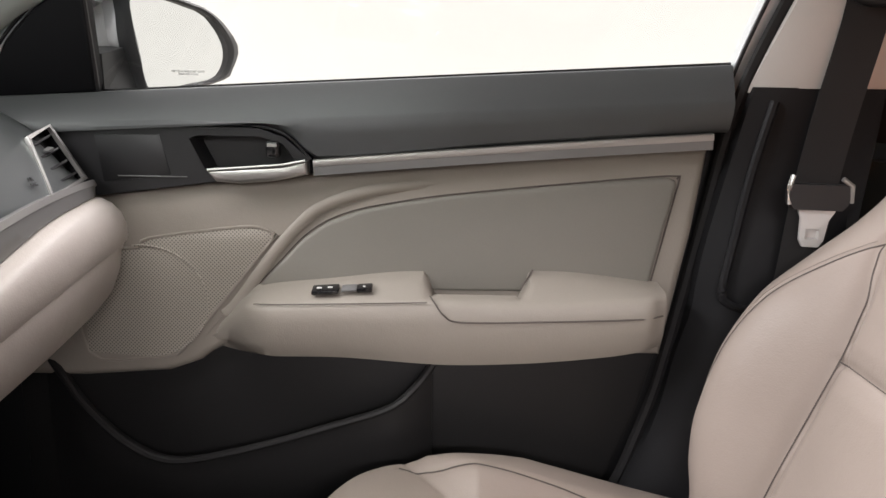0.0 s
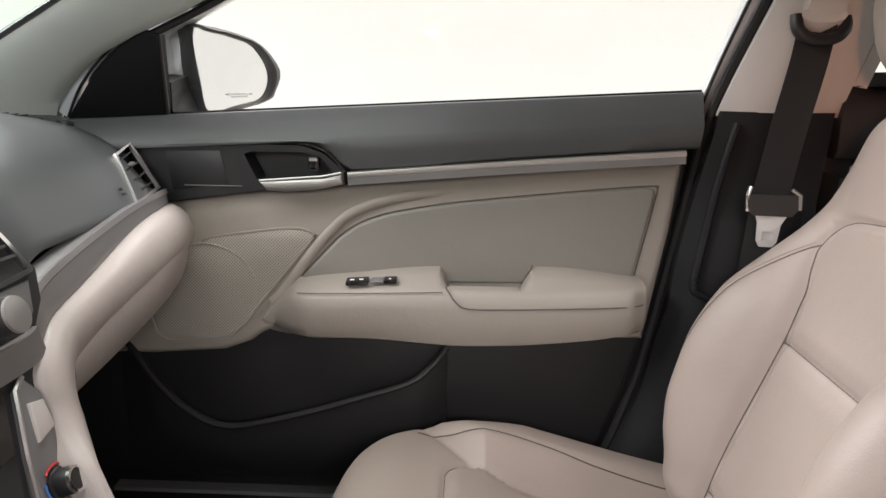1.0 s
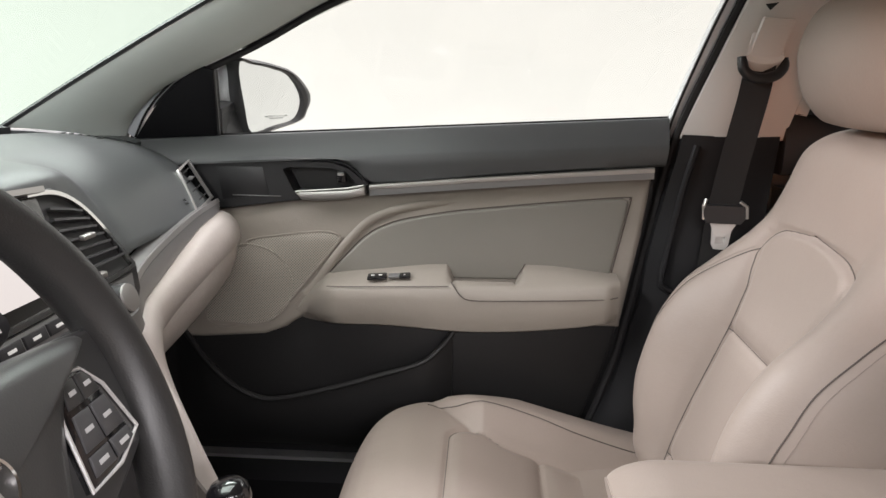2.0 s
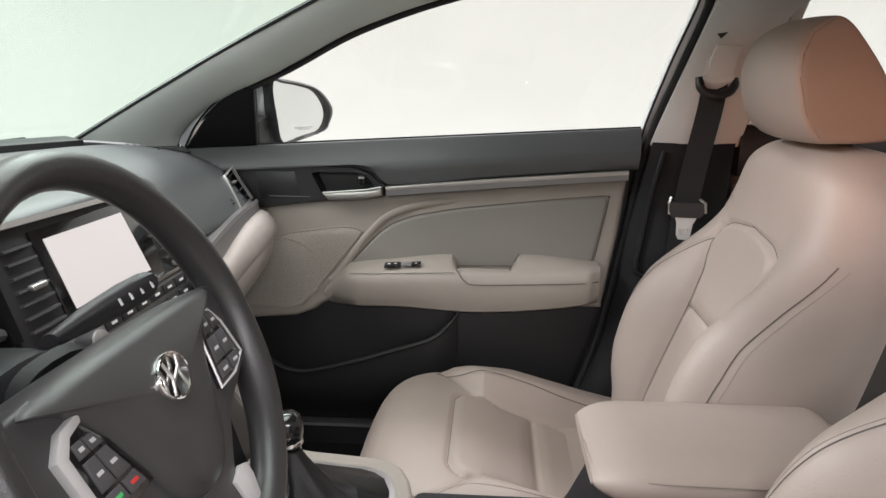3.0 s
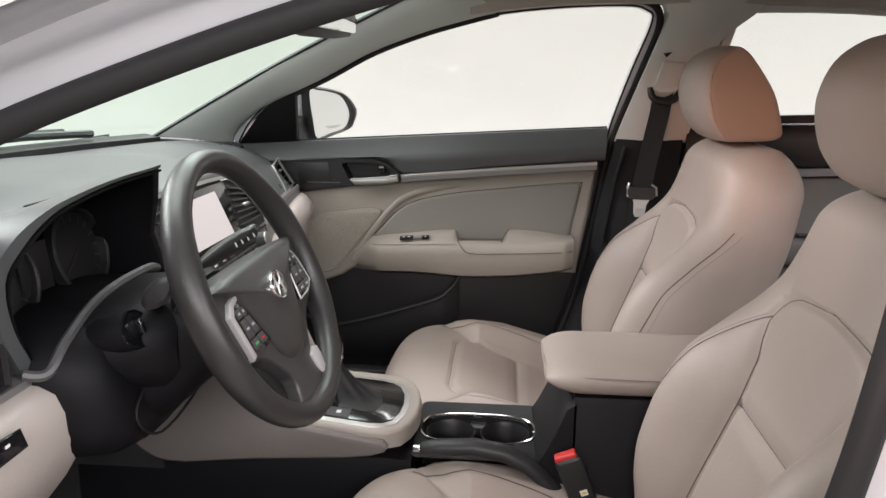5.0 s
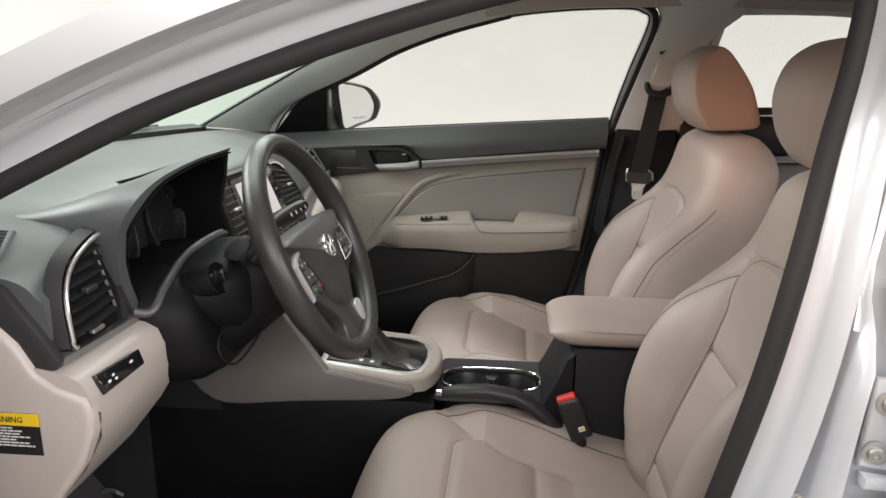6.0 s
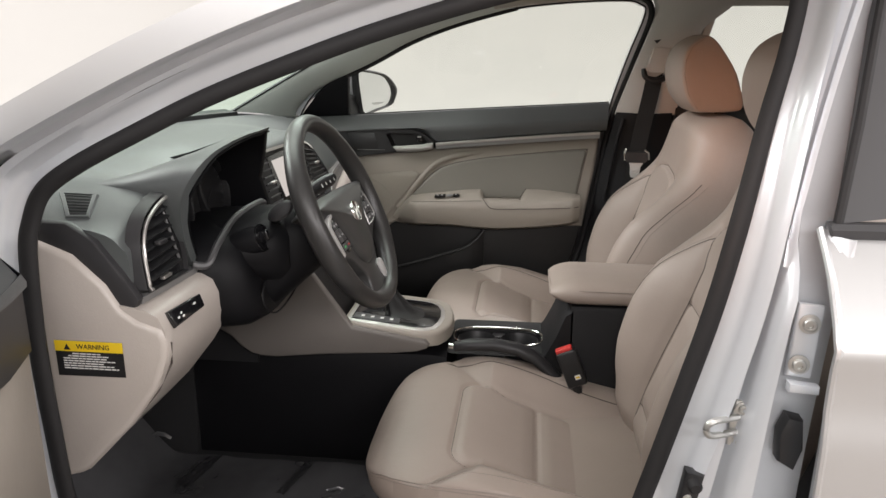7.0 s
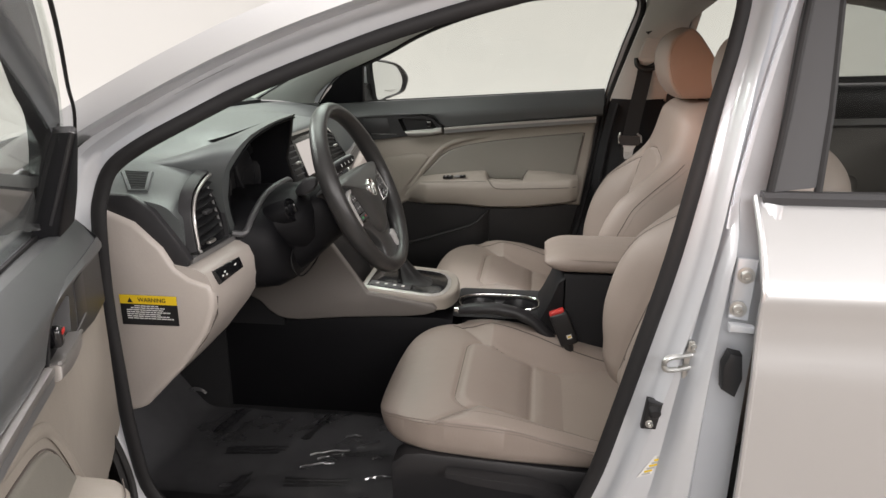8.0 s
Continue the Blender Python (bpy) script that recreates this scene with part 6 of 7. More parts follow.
shift_top = [(-0.098, -0.110), (0.070, -0.119), (0.100, -0.115), (0.122, -0.100), (0.136, -0.070), (0.144, -0.035), (0.146, 0.0), (0.144, 0.035), (0.136, 0.070), (0.122, 0.100), (0.100, 0.115), (0.070, 0.119), (-0.098, 0.110)]
zt = lambda x: 0.552 - 0.10 * (x + 0.1)  # noqa: E731
part("shift_surround", prism([(x, y, zt(x) - 0.03) for x, y in shift_top], (0, 0, 0.032), 0.008, 3), DOOR_BEIGE, con, "pale beige shifter surround")
plate_o = [(-0.090, -0.104), (0.070, -0.109), (0.095, -0.103), (0.113, -0.086), (0.123, -0.050), (0.126, -0.010), (0.122, 0.034), (0.110, 0.066), (0.092, 0.081), (0.070, 0.086), (-0.090, 0.082)]
part("shift_plate", prism([(x, y, zt(x) - 0.002) for x, y in plate_o], (0, 0, 0.006), 0.003), SATIN, con, "satin silver shifter plate")
part("shift_well", prism([(lerp(0.02, x, 0.91), lerp(-0.011, y, 0.88), zt(lerp(0.02, x, 0.91)) + 0.002) for x, y in plate_o], (0, 0, 0.004), 0.002), PIANO, con)
part("gate_cover", prism([(x, y, zt(x) + 0.005) for x, y in [(-0.075, -0.090), (0.030, -0.094), (0.030, -0.062), (-0.075, -0.060)]], (0, 0, 0.003), 0.001), SLAT, con)
for k in range(4):
    part("gear_mark", box((-0.055 + 0.022 * k, -0.078, zt(-0.055 + 0.022 * k) + 0.0084), (0.008, 0.010, 0.0006), 0), WHITE, con)
rings = []
for k in range(13):
    u = k / 12
    c = Vector((lerp(0.034, -0.012, u ** 0.8), lerp(-0.016, -0.004, u), lerp(0.542, 0.610, u ** 1.15)))
    ring = []
    for i in range(40):
        t = i * math.pi / 20
        fold = 1 + 0.13 * math.sin(math.pi * u ** 0.7) * (math.cos(4 * t + 0.6 + 1.5 * u) + 0.4 * math.cos(7 * t))
        rx, ry = lerp(0.058, 0.013, u ** 0.40) * fold, lerp(0.054, 0.012, u ** 0.40) * fold
        ct, st = math.cos(t), math.sin(t)
        n = 0.6 + 0.4 * u
        ring.append(c + Vector((rx * math.copysign(abs(ct) ** n, ct), ry * math.copysign(abs(st) ** n, st), -0.10 * rx * ct * (1 - u))))
    rings.append(ring)
part("shift_boot", loft(rings), mat("black_boot_leather", (0.007, 0.0068, 0.0068), 0.50, spec=0.35, grain=300, bump=0.3), con, "creased black shifter boot")
part("shift_knob", lathe([(0.012, 0.0), (0.014, 0.010), (0.019, 0.020), (0.022, 0.034), (0.021, 0.046), (0.015, 0.053), (0.004, 0.055)], 24, pose(-0.011, 0, 0.606, 0, -12, 0)), PIANO, con, "black shift knob")
part("knob_ring", lathe([(0.0155, 0.008), (0.0165, 0.010), (0.0165, 0.014), (0.0155, 0.016)], 24, pose(-0.011, 0, 0.606, 0, -12, 0)), CHROME, con)
def stadium(k, z, n=64):
    """The rounded outline of the cup holders, scaled by k about its middle."""
    out = []
    for i in range(n):
        t = 2 * math.pi * i / n
        out.append(Vector((0.252 + 0.103 * k * math.copysign(abs(math.cos(t)) ** 0.62, math.cos(t)), 0.056 * k * math.copysign(abs(math.sin(t)) ** 0.72, math.sin(t)), z)))
    return out


part("cup_rim", loft([stadium(g, z) for g, z in ((0.985, 0.480), (0.985, 0.4885), (1.0, 0.490), (1.030, 0.4895), (1.042, 0.486))], cap=False), CHROME, con, "bright chrome cup holder rim")
wide = [Vector((max(0.14, min(0.364, 0.252 + (p.x - 0.252) * 1.3)), max(-0.109, min(0.109, p.y * 2.4)), 0.4855)) for p in stadium(1.0, 0)]
part("cup_tray", loft([wide, stadium(1.04, 0.486), stadium(0.99, 0.485), stadium(0.97, 0.474), stadium(0.93, 0.412)], cap=False), MATTE, con, "dark tray with two deep cup holders")
part("tray_floor", prism(stadium(0.95, 0.409), (0, 0, 0.004), 0), BLACK, con)
for sx in (1, -1):
    part("cup_divider", loft([[(0.252 + sx * 0.0 + w * math.cos(t), 0.046 * sx + 0.020 * math.sin(t), z) for t in [i * math.pi / 8 for i in range(16)]] for z, w in ((0.41, 0.024), (0.466, 0.020), (0.474, 0.014))]), DARK, con)
    part("cup_holder", lathe([(0.036, 0.412), (0.044, 0.476), (0.046, 0.480), (0.0445, 0.481), (0.040, 0.470), (0.033, 0.415)], 28, pose(0.252 + 0.050 * sx, 0, 0)), BLACK, con)
part("console_ramp", loft([[(x, y, z) for y, z in ((-0.109, 0.42), (-0.109, zt_ - 0.006), (-0.10, zt_), (0.10, zt_), (0.109, zt_ - 0.006), (0.109, 0.42))] for x, zt_ in ((0.352, 0.482), (0.365, 0.503), (0.385, 0.545), (0.402, 0.590), (0.418, 0.602))]), MATTE, con)
part("storage_box", loft([[(x, y, z) for y, z in ((-w, 0.20), (-w, 0.595), (-w + 0.006, 0.606), (w - 0.006, 0.606), (w, 0.595), (w, 0.20))] for x, w in ((0.414, 0.109), (0.42, 0.109), (0.60, 0.108), (0.70, 0.104))]), MATTE, con, "black console storage box")
rings = []
for i in range(61):
    x = lerp(0.366, 0.70, (i / 60) ** 1.5)
    k = math.sqrt(max(0.0, 1 - (1 - min(1, (x - 0.366) / 0.065)) ** 2)) if x < 0.431 else (math.sqrt(max(0.02, 1 - max(0, (x - 0.67) / 0.032) ** 2)))
    k = max(0.25, k)
    hw, zc, hh = 0.112 * (0.72 + 0.28 * k), 0.630, 0.028 * k
    rings.append([(x, hw * math.copysign(abs(math.cos(t)) ** 0.55, math.cos(t)), zc + hh * math.copysign(abs(math.sin(t)) ** 0.75, math.sin(t))) for t in [j * math.pi / 16 for j in range(32)]])
lid = part("armrest_lid", loft(rings), SEAT, con, "padded beige armrest lid")
part("lid_seam", tube(spline([(0.66, -0.109, 0.642), (0.50, -0.1095, 0.643), (0.43, -0.107, 0.643), (0.39, -0.094, 0.641), (0.373, -0.070, 0.639), (0.3675, 0.0, 0.638)], 6), 0.0012, 5), THREAD, lid)
hb = part("hand_brake", loft([[Vector((x, -0.120 + 0.016 * math.cos(t) * w, z + 0.014 * math.sin(t) * w)) for t in [i * math.pi / 7 for i in range(14)]] for x, z, w in ((0.158, 0.508, 0.55), (0.162, 0.508, 0.8), (0.19, 0.513, 1.0), (0.25, 0.516, 1.05), (0.30, 0.508, 1.1), (0.335, 0.492, 1.2), (0.37, 0.462, 1.3), (0.40, 0.43, 1.3))]), DARK, con, "black hand brake lever")
part("brake_button", lathe([(0.0065, 0), (0.0065, 0.012), (0.005, 0.014), (0.001, 0.014)], 14, Matrix.Translation((0.160, -0.120, 0.508)) @ Matrix.Rotation(radians(-90), 4, "Y")), CHROME, hb, "chrome brake release button")

# pedals and floor film
solo("floor_tunnel", prism([(-0.95, -0.125, 0.20), (-0.95, -0.105, 0.50), (-0.95, 0.105, 0.50), (-0.95, 0.125, 0.20)], (0.49, 0, 0), 0.01), CARPET, "black carpeted centre tunnel under the dashboard", "carpet", "structure")
for y, x, z, w in ((-0.29, -0.56, 0.37, 0.10), (-0.215, -0.60, 0.32, 0.055)):
    pd = thing("pedal", (x, y, 0.24), "black rubber pedal with a steel arm in the foot well", "pedal", "pedals")
    part("pedal_pad", box((x, y, z), (0.012, w, 0.06 if w > 0.08 else 0.12), 0.006, 2, pose(0, 0, 0, 0, 30, 0)), RUBBER, pd)
    part("pedal_arm", tube([(x - 0.01, y, z), (x - 0.10, y, z + 0.14), (x - 0.14, y, z + 0.30)], 0.009, 8), STEEL, pd)
film = solo("floor_film", slab(lambda u, v: (lerp(-0.62, 0.16, u), lerp(-0.60, -0.14, v), 0.206 + 0.006 * noise.noise((u * 7, v * 5, 0.3)) + 0.003 * noise.noise((u * 22, v * 9, 1.3)) + 0.14 * smooth((0.16 - u) / 0.2)), 60, 40, (0, 0, -0.0015)), FILM, "wrinkled clear protective film over the black floor mat", "floor film")
for p, q in (((-0.172, -0.338), (-0.083, -0.308)), ((-0.18, -0.389), (-0.104, -0.367)), ((-0.07, -0.296), (-0.021, -0.259)), ((-0.109, -0.25), (-0.07, -0.24)), ((-0.022, -0.338), (0.003, -0.33)), ((-0.565, -0.11), (-0.535, -0.10)), ((-0.15, -0.352), (-0.09, -0.330)), ((-0.02, -0.42), (0.04, -0.40))):
    part("film_fold", sweep([lerp(Vector((*p, 0.208)), Vector((*q, 0.209)), k / 6) + Vector((0, 0.002 * math.sin(k * 2.1), 0.004 * math.sin(math.pi * k / 6))) for k in range(7)], [(-0.0022, -0.002), (-0.0006, 0.0012), (0.0005, 0.0012), (0.0026, -0.002)]), FILM, film)
for dz in (0.0, 0.010):
    part("film_fold", sweep([(-0.556, -0.150 - dz, 0.252 + dz), (-0.545, -0.146 - dz, 0.258 + dz), (-0.530, -0.142 - dz, 0.254 + dz), (-0.518, -0.140 - dz, 0.246 + dz)], [(-0.005, -0.003), (-0.001, 0.002), (0.001, 0.002), (0.005, -0.003)]), FILM, film)
rnd = random.Random(4)
for bx, by, rot, n_ in ((-0.30, -0.36, 8, 3), (-0.12, -0.47, 6, 3), (-0.05, -0.34, 8, 2), (-0.40, -0.22, 80, 3), (-0.28, -0.52, 78, 3), (-0.18, -0.22, 78, 2)):
    for r in range(n_):
        x = -0.07
        while x < 0.06:
            w = rnd.uniform(0.012, 0.03)
            m = pose(bx, by, 0.2165, 0, 0, rot) @ Matrix.Translation((x + w / 2, r * 0.013, 0))
            part("print_line", move(box((0, 0, 0), (w, 0.006, 0.0006), 0), m), BLACK, film)
            x += w + 0.006


# ---------------------------------------------------------------- front seats
def insert_half(u):
    """Half the width of the backrest's centre panel at a height, to its arched top."""
    return table(u, [(0, 0.102), (0.15, 0.116), (0.336, 0.112), (0.40, 0.119), (0.44, 0.131), (0.470, 0.138), (0.490, 0.130), (0.508, 0.098), (0.52, 0.0)])


def seat_back_w(u, v, hw):
    """Height of the backrest's front above its insert plane."""
    g = lambda d, s: math.exp(-(d / s) ** 2)  # noqa: E731
    av, vi = abs(v), insert_half(u)
    vb = table(u, [(0, 0.100), (0.15, 0.112), (0.336, 0.109), (0.46, 0.125), (0.6, 0.14)])
    hb = table(u, [(0, 0.034), (0.097, 0.066), (0.146, 0.091), (0.205, 0.108), (0.28, 0.115), (0.36, 0.102), (0.43, 0.066), (0.485, 0.031), (0.53, 0.010), (0.58, 0.0)])
    w = hb * math.sin(math.pi / 2 * max(0.0, min(1.0, (av - vb) / 0.120))) ** 0.9
    if u < 0.52:
        slope = (insert_half(u + 0.004) - insert_half(u - 0.004)) / 0.008
        gap = (vi - av) / math.sqrt(1 + slope * slope)
        w -= 0.004 * g(gap, 0.005)
        if av < vi:
            edge = smooth(gap / 0.022)
            rows = min(abs(u - 0.336), abs(u - 0.105))
            w += 0.0055 * edge * smooth(rows / 0.030)
            w -= 0.004 * g(rows, 0.005)
    for s in (1, -1):
        if 0.03 < u < 0.50 and v * s > 0:
            w -= 0.0022 * g(av - back_seam(u, s), 0.0045)
    return w


def back_seam(u, s):
    """Where the outer bolster seam runs: s is 1 for the door side, -1 for the console side."""
    if s > 0:
        return table(u, [(0.02, 0.200), (0.20, 0.208), (0.30, 0.198), (0.37, 0.184), (0.405, 0.174), (0.44, 0.158), (0.468, 0.138)])
    return table(u, [(0.02, 0.222), (0.15, 0.234), (0.31, 0.235), (0.37, 0.232), (0.434, 0.228), (0.478, 0.225), (0.522, 0.222)])


def build_seat(name, y0, label):
    seat = thing(name, (0.32, y0, 0.20), label, "car seat", "front seats")
    O, U, W = Vector((0.505, y0, 0.36)), Vector((math.sin(radians(19.5)), 0, math.cos(radians(19.5)))), Vector((-math.cos(radians(19.5)), 0, math.sin(radians(19.5))))
    L = 0.691

    def hwid(u):
        return table(u, [(0, 0.225), (0.08, 0.245), (0.20, 0.262), (0.33, 0.260), (0.42, 0.250), (0.50, 0.236), (0.57, 0.222), (0.62, 0.206), (0.66, 0.178), (L, 0.145)])

    def place(u, v, w):
        return O + U * u + Vector((0, v, 0)) + W * w

    def backpoint(u, q):
        """A point of the front skin, q from -1 to 1 across."""
        hw = hwid(u)
        v = q * hw
        th = 0.182 * (math.sqrt(max(0.03, 1 - max(0, (u - (L - 0.075)) / 0.075) ** 2))) * (0.55 + 0.45 * smooth(u / 0.08))
        mid = -0.0905 + 0.012 * smooth((u - 0.5) / 0.15)
        e = math.sqrt(max(0.0, 1 - abs(q) ** 5.5))
        return v, mid, th, e

    rings = []
    nu, nq = 220, 200
    for i in range(nu + 1):
        u = L * (0.75 * i / nu + 0.25 * math.sin(math.pi / 2 * i / nu))
        ring = []
        for j in range(nq + 1):
            q = math.sin(math.pi / 2 * (2 * j / nq - 1) * 0.999)
            q = lerp(2 * j / nq - 1, q, 0.85)
            v, mid, th, e = backpoint(u, q)
            ring.append(place(u, v, mid + (th / 2 + (seat_back_w(u, v, hwid(u)) if e > 0 else 0)) * e))
        for j in range(47, -1, -1):
            q = math.sin(math.pi / 2 * (2 * j / 47 - 1))
            v, mid, th, e = backpoint(u, q)
            ring.append(place(u, v, mid - th / 2 * math.sqrt(max(0.0, 1 - abs(q) ** 5)) - 0.001))
        rings.append(ring)
    back = part("backrest", loft(rings), SEAT, seat, "beige leatherette backrest with stitched bolsters", 60)

    def on_back(u, v, lift=0.0016):
        hw = hwid(u)
        q = max(-1, min(1, v / hw))
        v, mid, th, e = backpoint(u, q)
        return place(u, v, mid + (th / 2 + seat_back_w(u, v, hw)) * e + lift)
    for s in (1, -1):
        top_u = 0.468 if s > 0 else 0.522
        part("seam", tube([on_back(u, s * back_seam(u, s), 0.0002) for u in [0.02 + (top_u - 0.02) * k / 90 for k in range(91)]], 0.0011, 5), SEAM, back, "dark stitched seam")
        part("stitching", tube([on_back(u, s * (back_seam(u, s) + 0.0055), 0.0002) for u in [0.02 + (top_u - 0.02) * k / 90 for k in range(91)]], 0.0005, 5), THREAD, back)
        part("insert_seam", tube([on_back(u, s * insert_half(u), 0.0) for u in [0.02 + 0.500 * (1 - (1 - k / 120) ** 1.8) for k in range(121)]], 0.0010, 5), SEAM, back)
    for u in (0.336, 0.105):
        part("cross_seam", tube([on_back(u, insert_half(u) * (k / 10 - 1), 0.0) for k in range(21)], 0.0009, 5), SEAM, back)
    # headrest
    hr = part("headrest", headrest(y0), SEAT, seat, "rounded beige headrest", 60)
    for s in (1, -1):
        part("side_seam", tube([(0.742 + (x - 0.735) * 0.95, y0 - 0.004 + s * (0.1255 - 0.0155 * smooth((z - 1.08) / 0.10) - 0.008 * smooth((1.05 - z) / 0.05)), z - 0.009 + 0.010 * (z - 1.014) / 0.17) for x, z in ((0.712, 1.172), (0.683, 1.154), (0.669, 1.127), (0.666, 1.092), (0.679, 1.048), (0.706, 1.015))], 0.0009, 5), THREAD, hr)
        part("headrest_post", tube([(0.778, y0 + s * 0.062, 0.95), (0.786, y0 + s * 0.062, 1.05)], 0.006, 10), CHROME, hr, "chrome headrest post")
        part("post_sleeve", lathe([(0.013, 0), (0.013, 0.008), (0.009, 0.011)], 14, pose(0.780, y0 + s * 0.062, 0.984, 0, 10, 0)), BLACK, back)

    # cushion
    def cu_edge(x):
        """Height of the welt round the cushion."""
        return table(x, [(0.018, 0.424), (0.034, 0.442), (0.055, 0.458), (0.08, 0.470), (0.153, 0.479), (0.25, 0.478), (0.305, 0.474), (0.36, 0.461), (0.41, 0.449), (0.50, 0.430), (0.58, 0.42)])

    def panel_gap(x, ay):
        """Distance to the outline of the cushion's centre panel, negative inside it."""
        half = 0.101 + 0.016 * smooth((0.275 - x) / 0.06)
        return math.hypot(max(0.0, 0.223 - x), max(0.0, ay - half)) - 0.043

    def top(x, dy):
        h = table(x, [(0.018, 0.424), (0.024, 0.434), (0.036, 0.449), (0.055, 0.462), (0.085, 0.471), (0.12, 0.474), (0.16, 0.471), (0.20, 0.463), (0.33, 0.415), (0.49, 0.368), (0.58, 0.352)])
        ay = abs(dy)
        b = table(x, [(0.05, 0.0), (0.12, 0.007), (0.20, 0.036), (0.33, 0.056), (0.50, 0.062), (0.58, 0.062)])
        d = max(0.138, 0.162 + (0.215 - x) * 1.15)
        z = h + b * smooth((ay - d + 0.012) / 0.095)
        g = lambda d, s: math.exp(-(d / s) ** 2)  # noqa: E731
        sd = panel_gap(x, ay)
        z -= 0.005 * g(sd, 0.005)
        if sd < 0:
            rows = min(abs(x - 0.333), abs(x - 0.482))
            z -= 0.005 * g(rows, 0.005)
            z += 0.0055 * smooth(-sd / 0.022) * smooth(rows / 0.030)
        if 0.13 < x < 0.23:
            z -= 0.003 * g(ay - d, 0.006) * smooth((x - 0.13) / 0.02) * smooth((0.23 - x) / 0.02)
        if x > 0.13 and dy > 0:
            z -= 0.002 * g(ay - cu_seam(x), 0.005)
        return z

    def cu_seam(x):
        return table(x, [(0.13, 0.236), (0.155, 0.228), (0.20, 0.218), (0.25, 0.214), (0.33, 0.209), (0.40, 0.200), (0.58, 0.190)])

    def chw(x):
        return table(x, [(0.018, 0.060), (0.022, 0.100), (0.030, 0.140), (0.045, 0.178), (0.07, 0.210), (0.10, 0.232), (0.15, 0.250), (0.30, 0.260), (0.50, 0.255), (0.58, 0.24)])

    rings = []
    nx = 170
    for i in range(nx + 1):
        x = 0.018 + 0.562 * (i / nx) ** 1.6
        hw = chw(x)
        zl = cu_edge(x)
        ring = []
        for j in range(121):
            q = 2 * j / 120 - 1
            q = lerp(q, math.sin(math.pi / 2 * q), 0.3)
            e = math.sqrt(max(0.0, 1 - abs(q) ** 5))
            zz = top(x, q * hw)
            ring.append(Vector((x, y0 + q * hw, lerp(min(zl, zz - 0.005), zz, e))))
        for q, z in ((1.0, 0.432), (0.99, 0.416), (0.96, 0.408), (0.5, 0.406), (-0.5, 0.406), (-0.96, 0.408), (-0.99, 0.416), (-1.0, 0.432)):
            ring.append(Vector((x + 0.004 * smooth((0.10 - x) / 0.06) * (0.435 - z) / 0.03, y0 + q * hw, min(z - 0.07 * max(0, x - 0.1) * 0.4, zl - 0.012))))
        rings.append(ring)
    cu = part("cushion", loft(rings), SEAT, seat, "beige leatherette seat cushion with stitched panels", 60)

    def on_cu(x, dy, lift=0.0019):
        hw = chw(x)
        q = max(-1, min(1, dy / hw))
        e = math.sqrt(max(0.0, 1 - abs(q) ** 5))
        zz = top(x, dy)
        return Vector((x, y0 + dy, lerp(min(cu_edge(x), zz - 0.005), zz, e) + lift))
    part("seam", tube([on_cu(x, cu_seam(x), 0.0006) for x in [0.135 + 0.42 * k / 60 for k in range(61)]], 0.0012, 5), SEAM, cu, "dark stitched seam")
    part("seam", tube([on_cu(x, -cu_seam(x) - 0.012, 0.0002) for x in [0.155 + 0.40 * k / 60 for k in range(61)]], 0.0008, 5), THREAD, cu)
    for lift in (0.0, -0.006):
        part("welt", tube([(x + 0.001, y0 - chw(x) - 0.0006, cu_edge(x) - 0.002 + lift) for x in [0.022 + 0.53 * (k / 60) ** 1.6 for k in range(61)]], 0.0013 if lift == 0 else 0.0009, 5), THREAD, cu)
    rim_ = [(0.223 - 0.043 * math.cos(a * math.pi / 24), 0.101 + 0.016 * smooth((0.275 - 0.223 + 0.043 * math.cos(a * math.pi / 24)) / 0.06) + 0.043 * math.sin(a * math.pi / 24)) for a in range(13)]
    rim_ += [(x, 0.144 + 0.016 * smooth((0.275 - x) / 0.06)) for x in [0.225 + 0.32 * k / 40 for k in range(41)]]
    for s in (1, -1):
        part("insert_seam", tube([on_cu(x, s * v, -0.0002) for x, v in rim_], 0.0010, 5), SEAM, cu)
    part("insert_seam", tube([on_cu(0.180, v, -0.0002) for v in [-0.115 + 0.23 * k / 24 for k in range(25)]], 0.0010, 5), SEAM, cu)
    for x in (0.333, 0.482):
        part("cross_seam", tube([on_cu(x, v, 0.0) for v in [-0.142 + 0.284 * k / 24 for k in range(25)]], 0.0009, 5), SEAM, cu)
    # plastic base
    for s in (1, -1):
        part("side_shield", loft([[(x, y0 + s * y, z) for y, z in ((0.20, 0.215), (0.236, 0.222), (0.252, 0.26), (0.256, zt_ - 0.05), (0.262, zt_ - 0.012), (0.256, zt_), (0.20, zt_))] for x, zt_ in ((0.075, 0.385), (0.10, 0.406), (0.13, 0.410), (0.30, 0.402), (0.46, 0.392), (0.56, 0.39), (0.63, 0.41), (0.655, 0.40))]), DARK, seat, "black plastic seat side shield")
    part("height_lever", loft([[(x, y0 - 0.262 - d, z + 0.5 * h), (x, y0 - 0.282 - d, z + 0.3 * h), (x, y0 - 0.282 - d, z - 0.4 * h), (x, y0 - 0.262 - d, z - 0.5 * h)] for x, z, h, d in ((0.18, 0.385, 0.012, 0), (0.22, 0.380, 0.022, 0.003), (0.34, 0.368, 0.028, 0.003), (0.40, 0.345, 0.040, 0.0), (0.42, 0.32, 0.04, 0))]), DARK, seat)
    part("front_base", box((0.24, y0, 0.29), (0.32, 0.42, 0.12), 0.02), BLACK, seat)
    for s in (1, -1):
        part("rail", box((0.30, y0 + s * 0.19, 0.212), (0.56, 0.04, 0.025), 0.004), STEEL if s < 0 else BLACK, seat)
    return seat


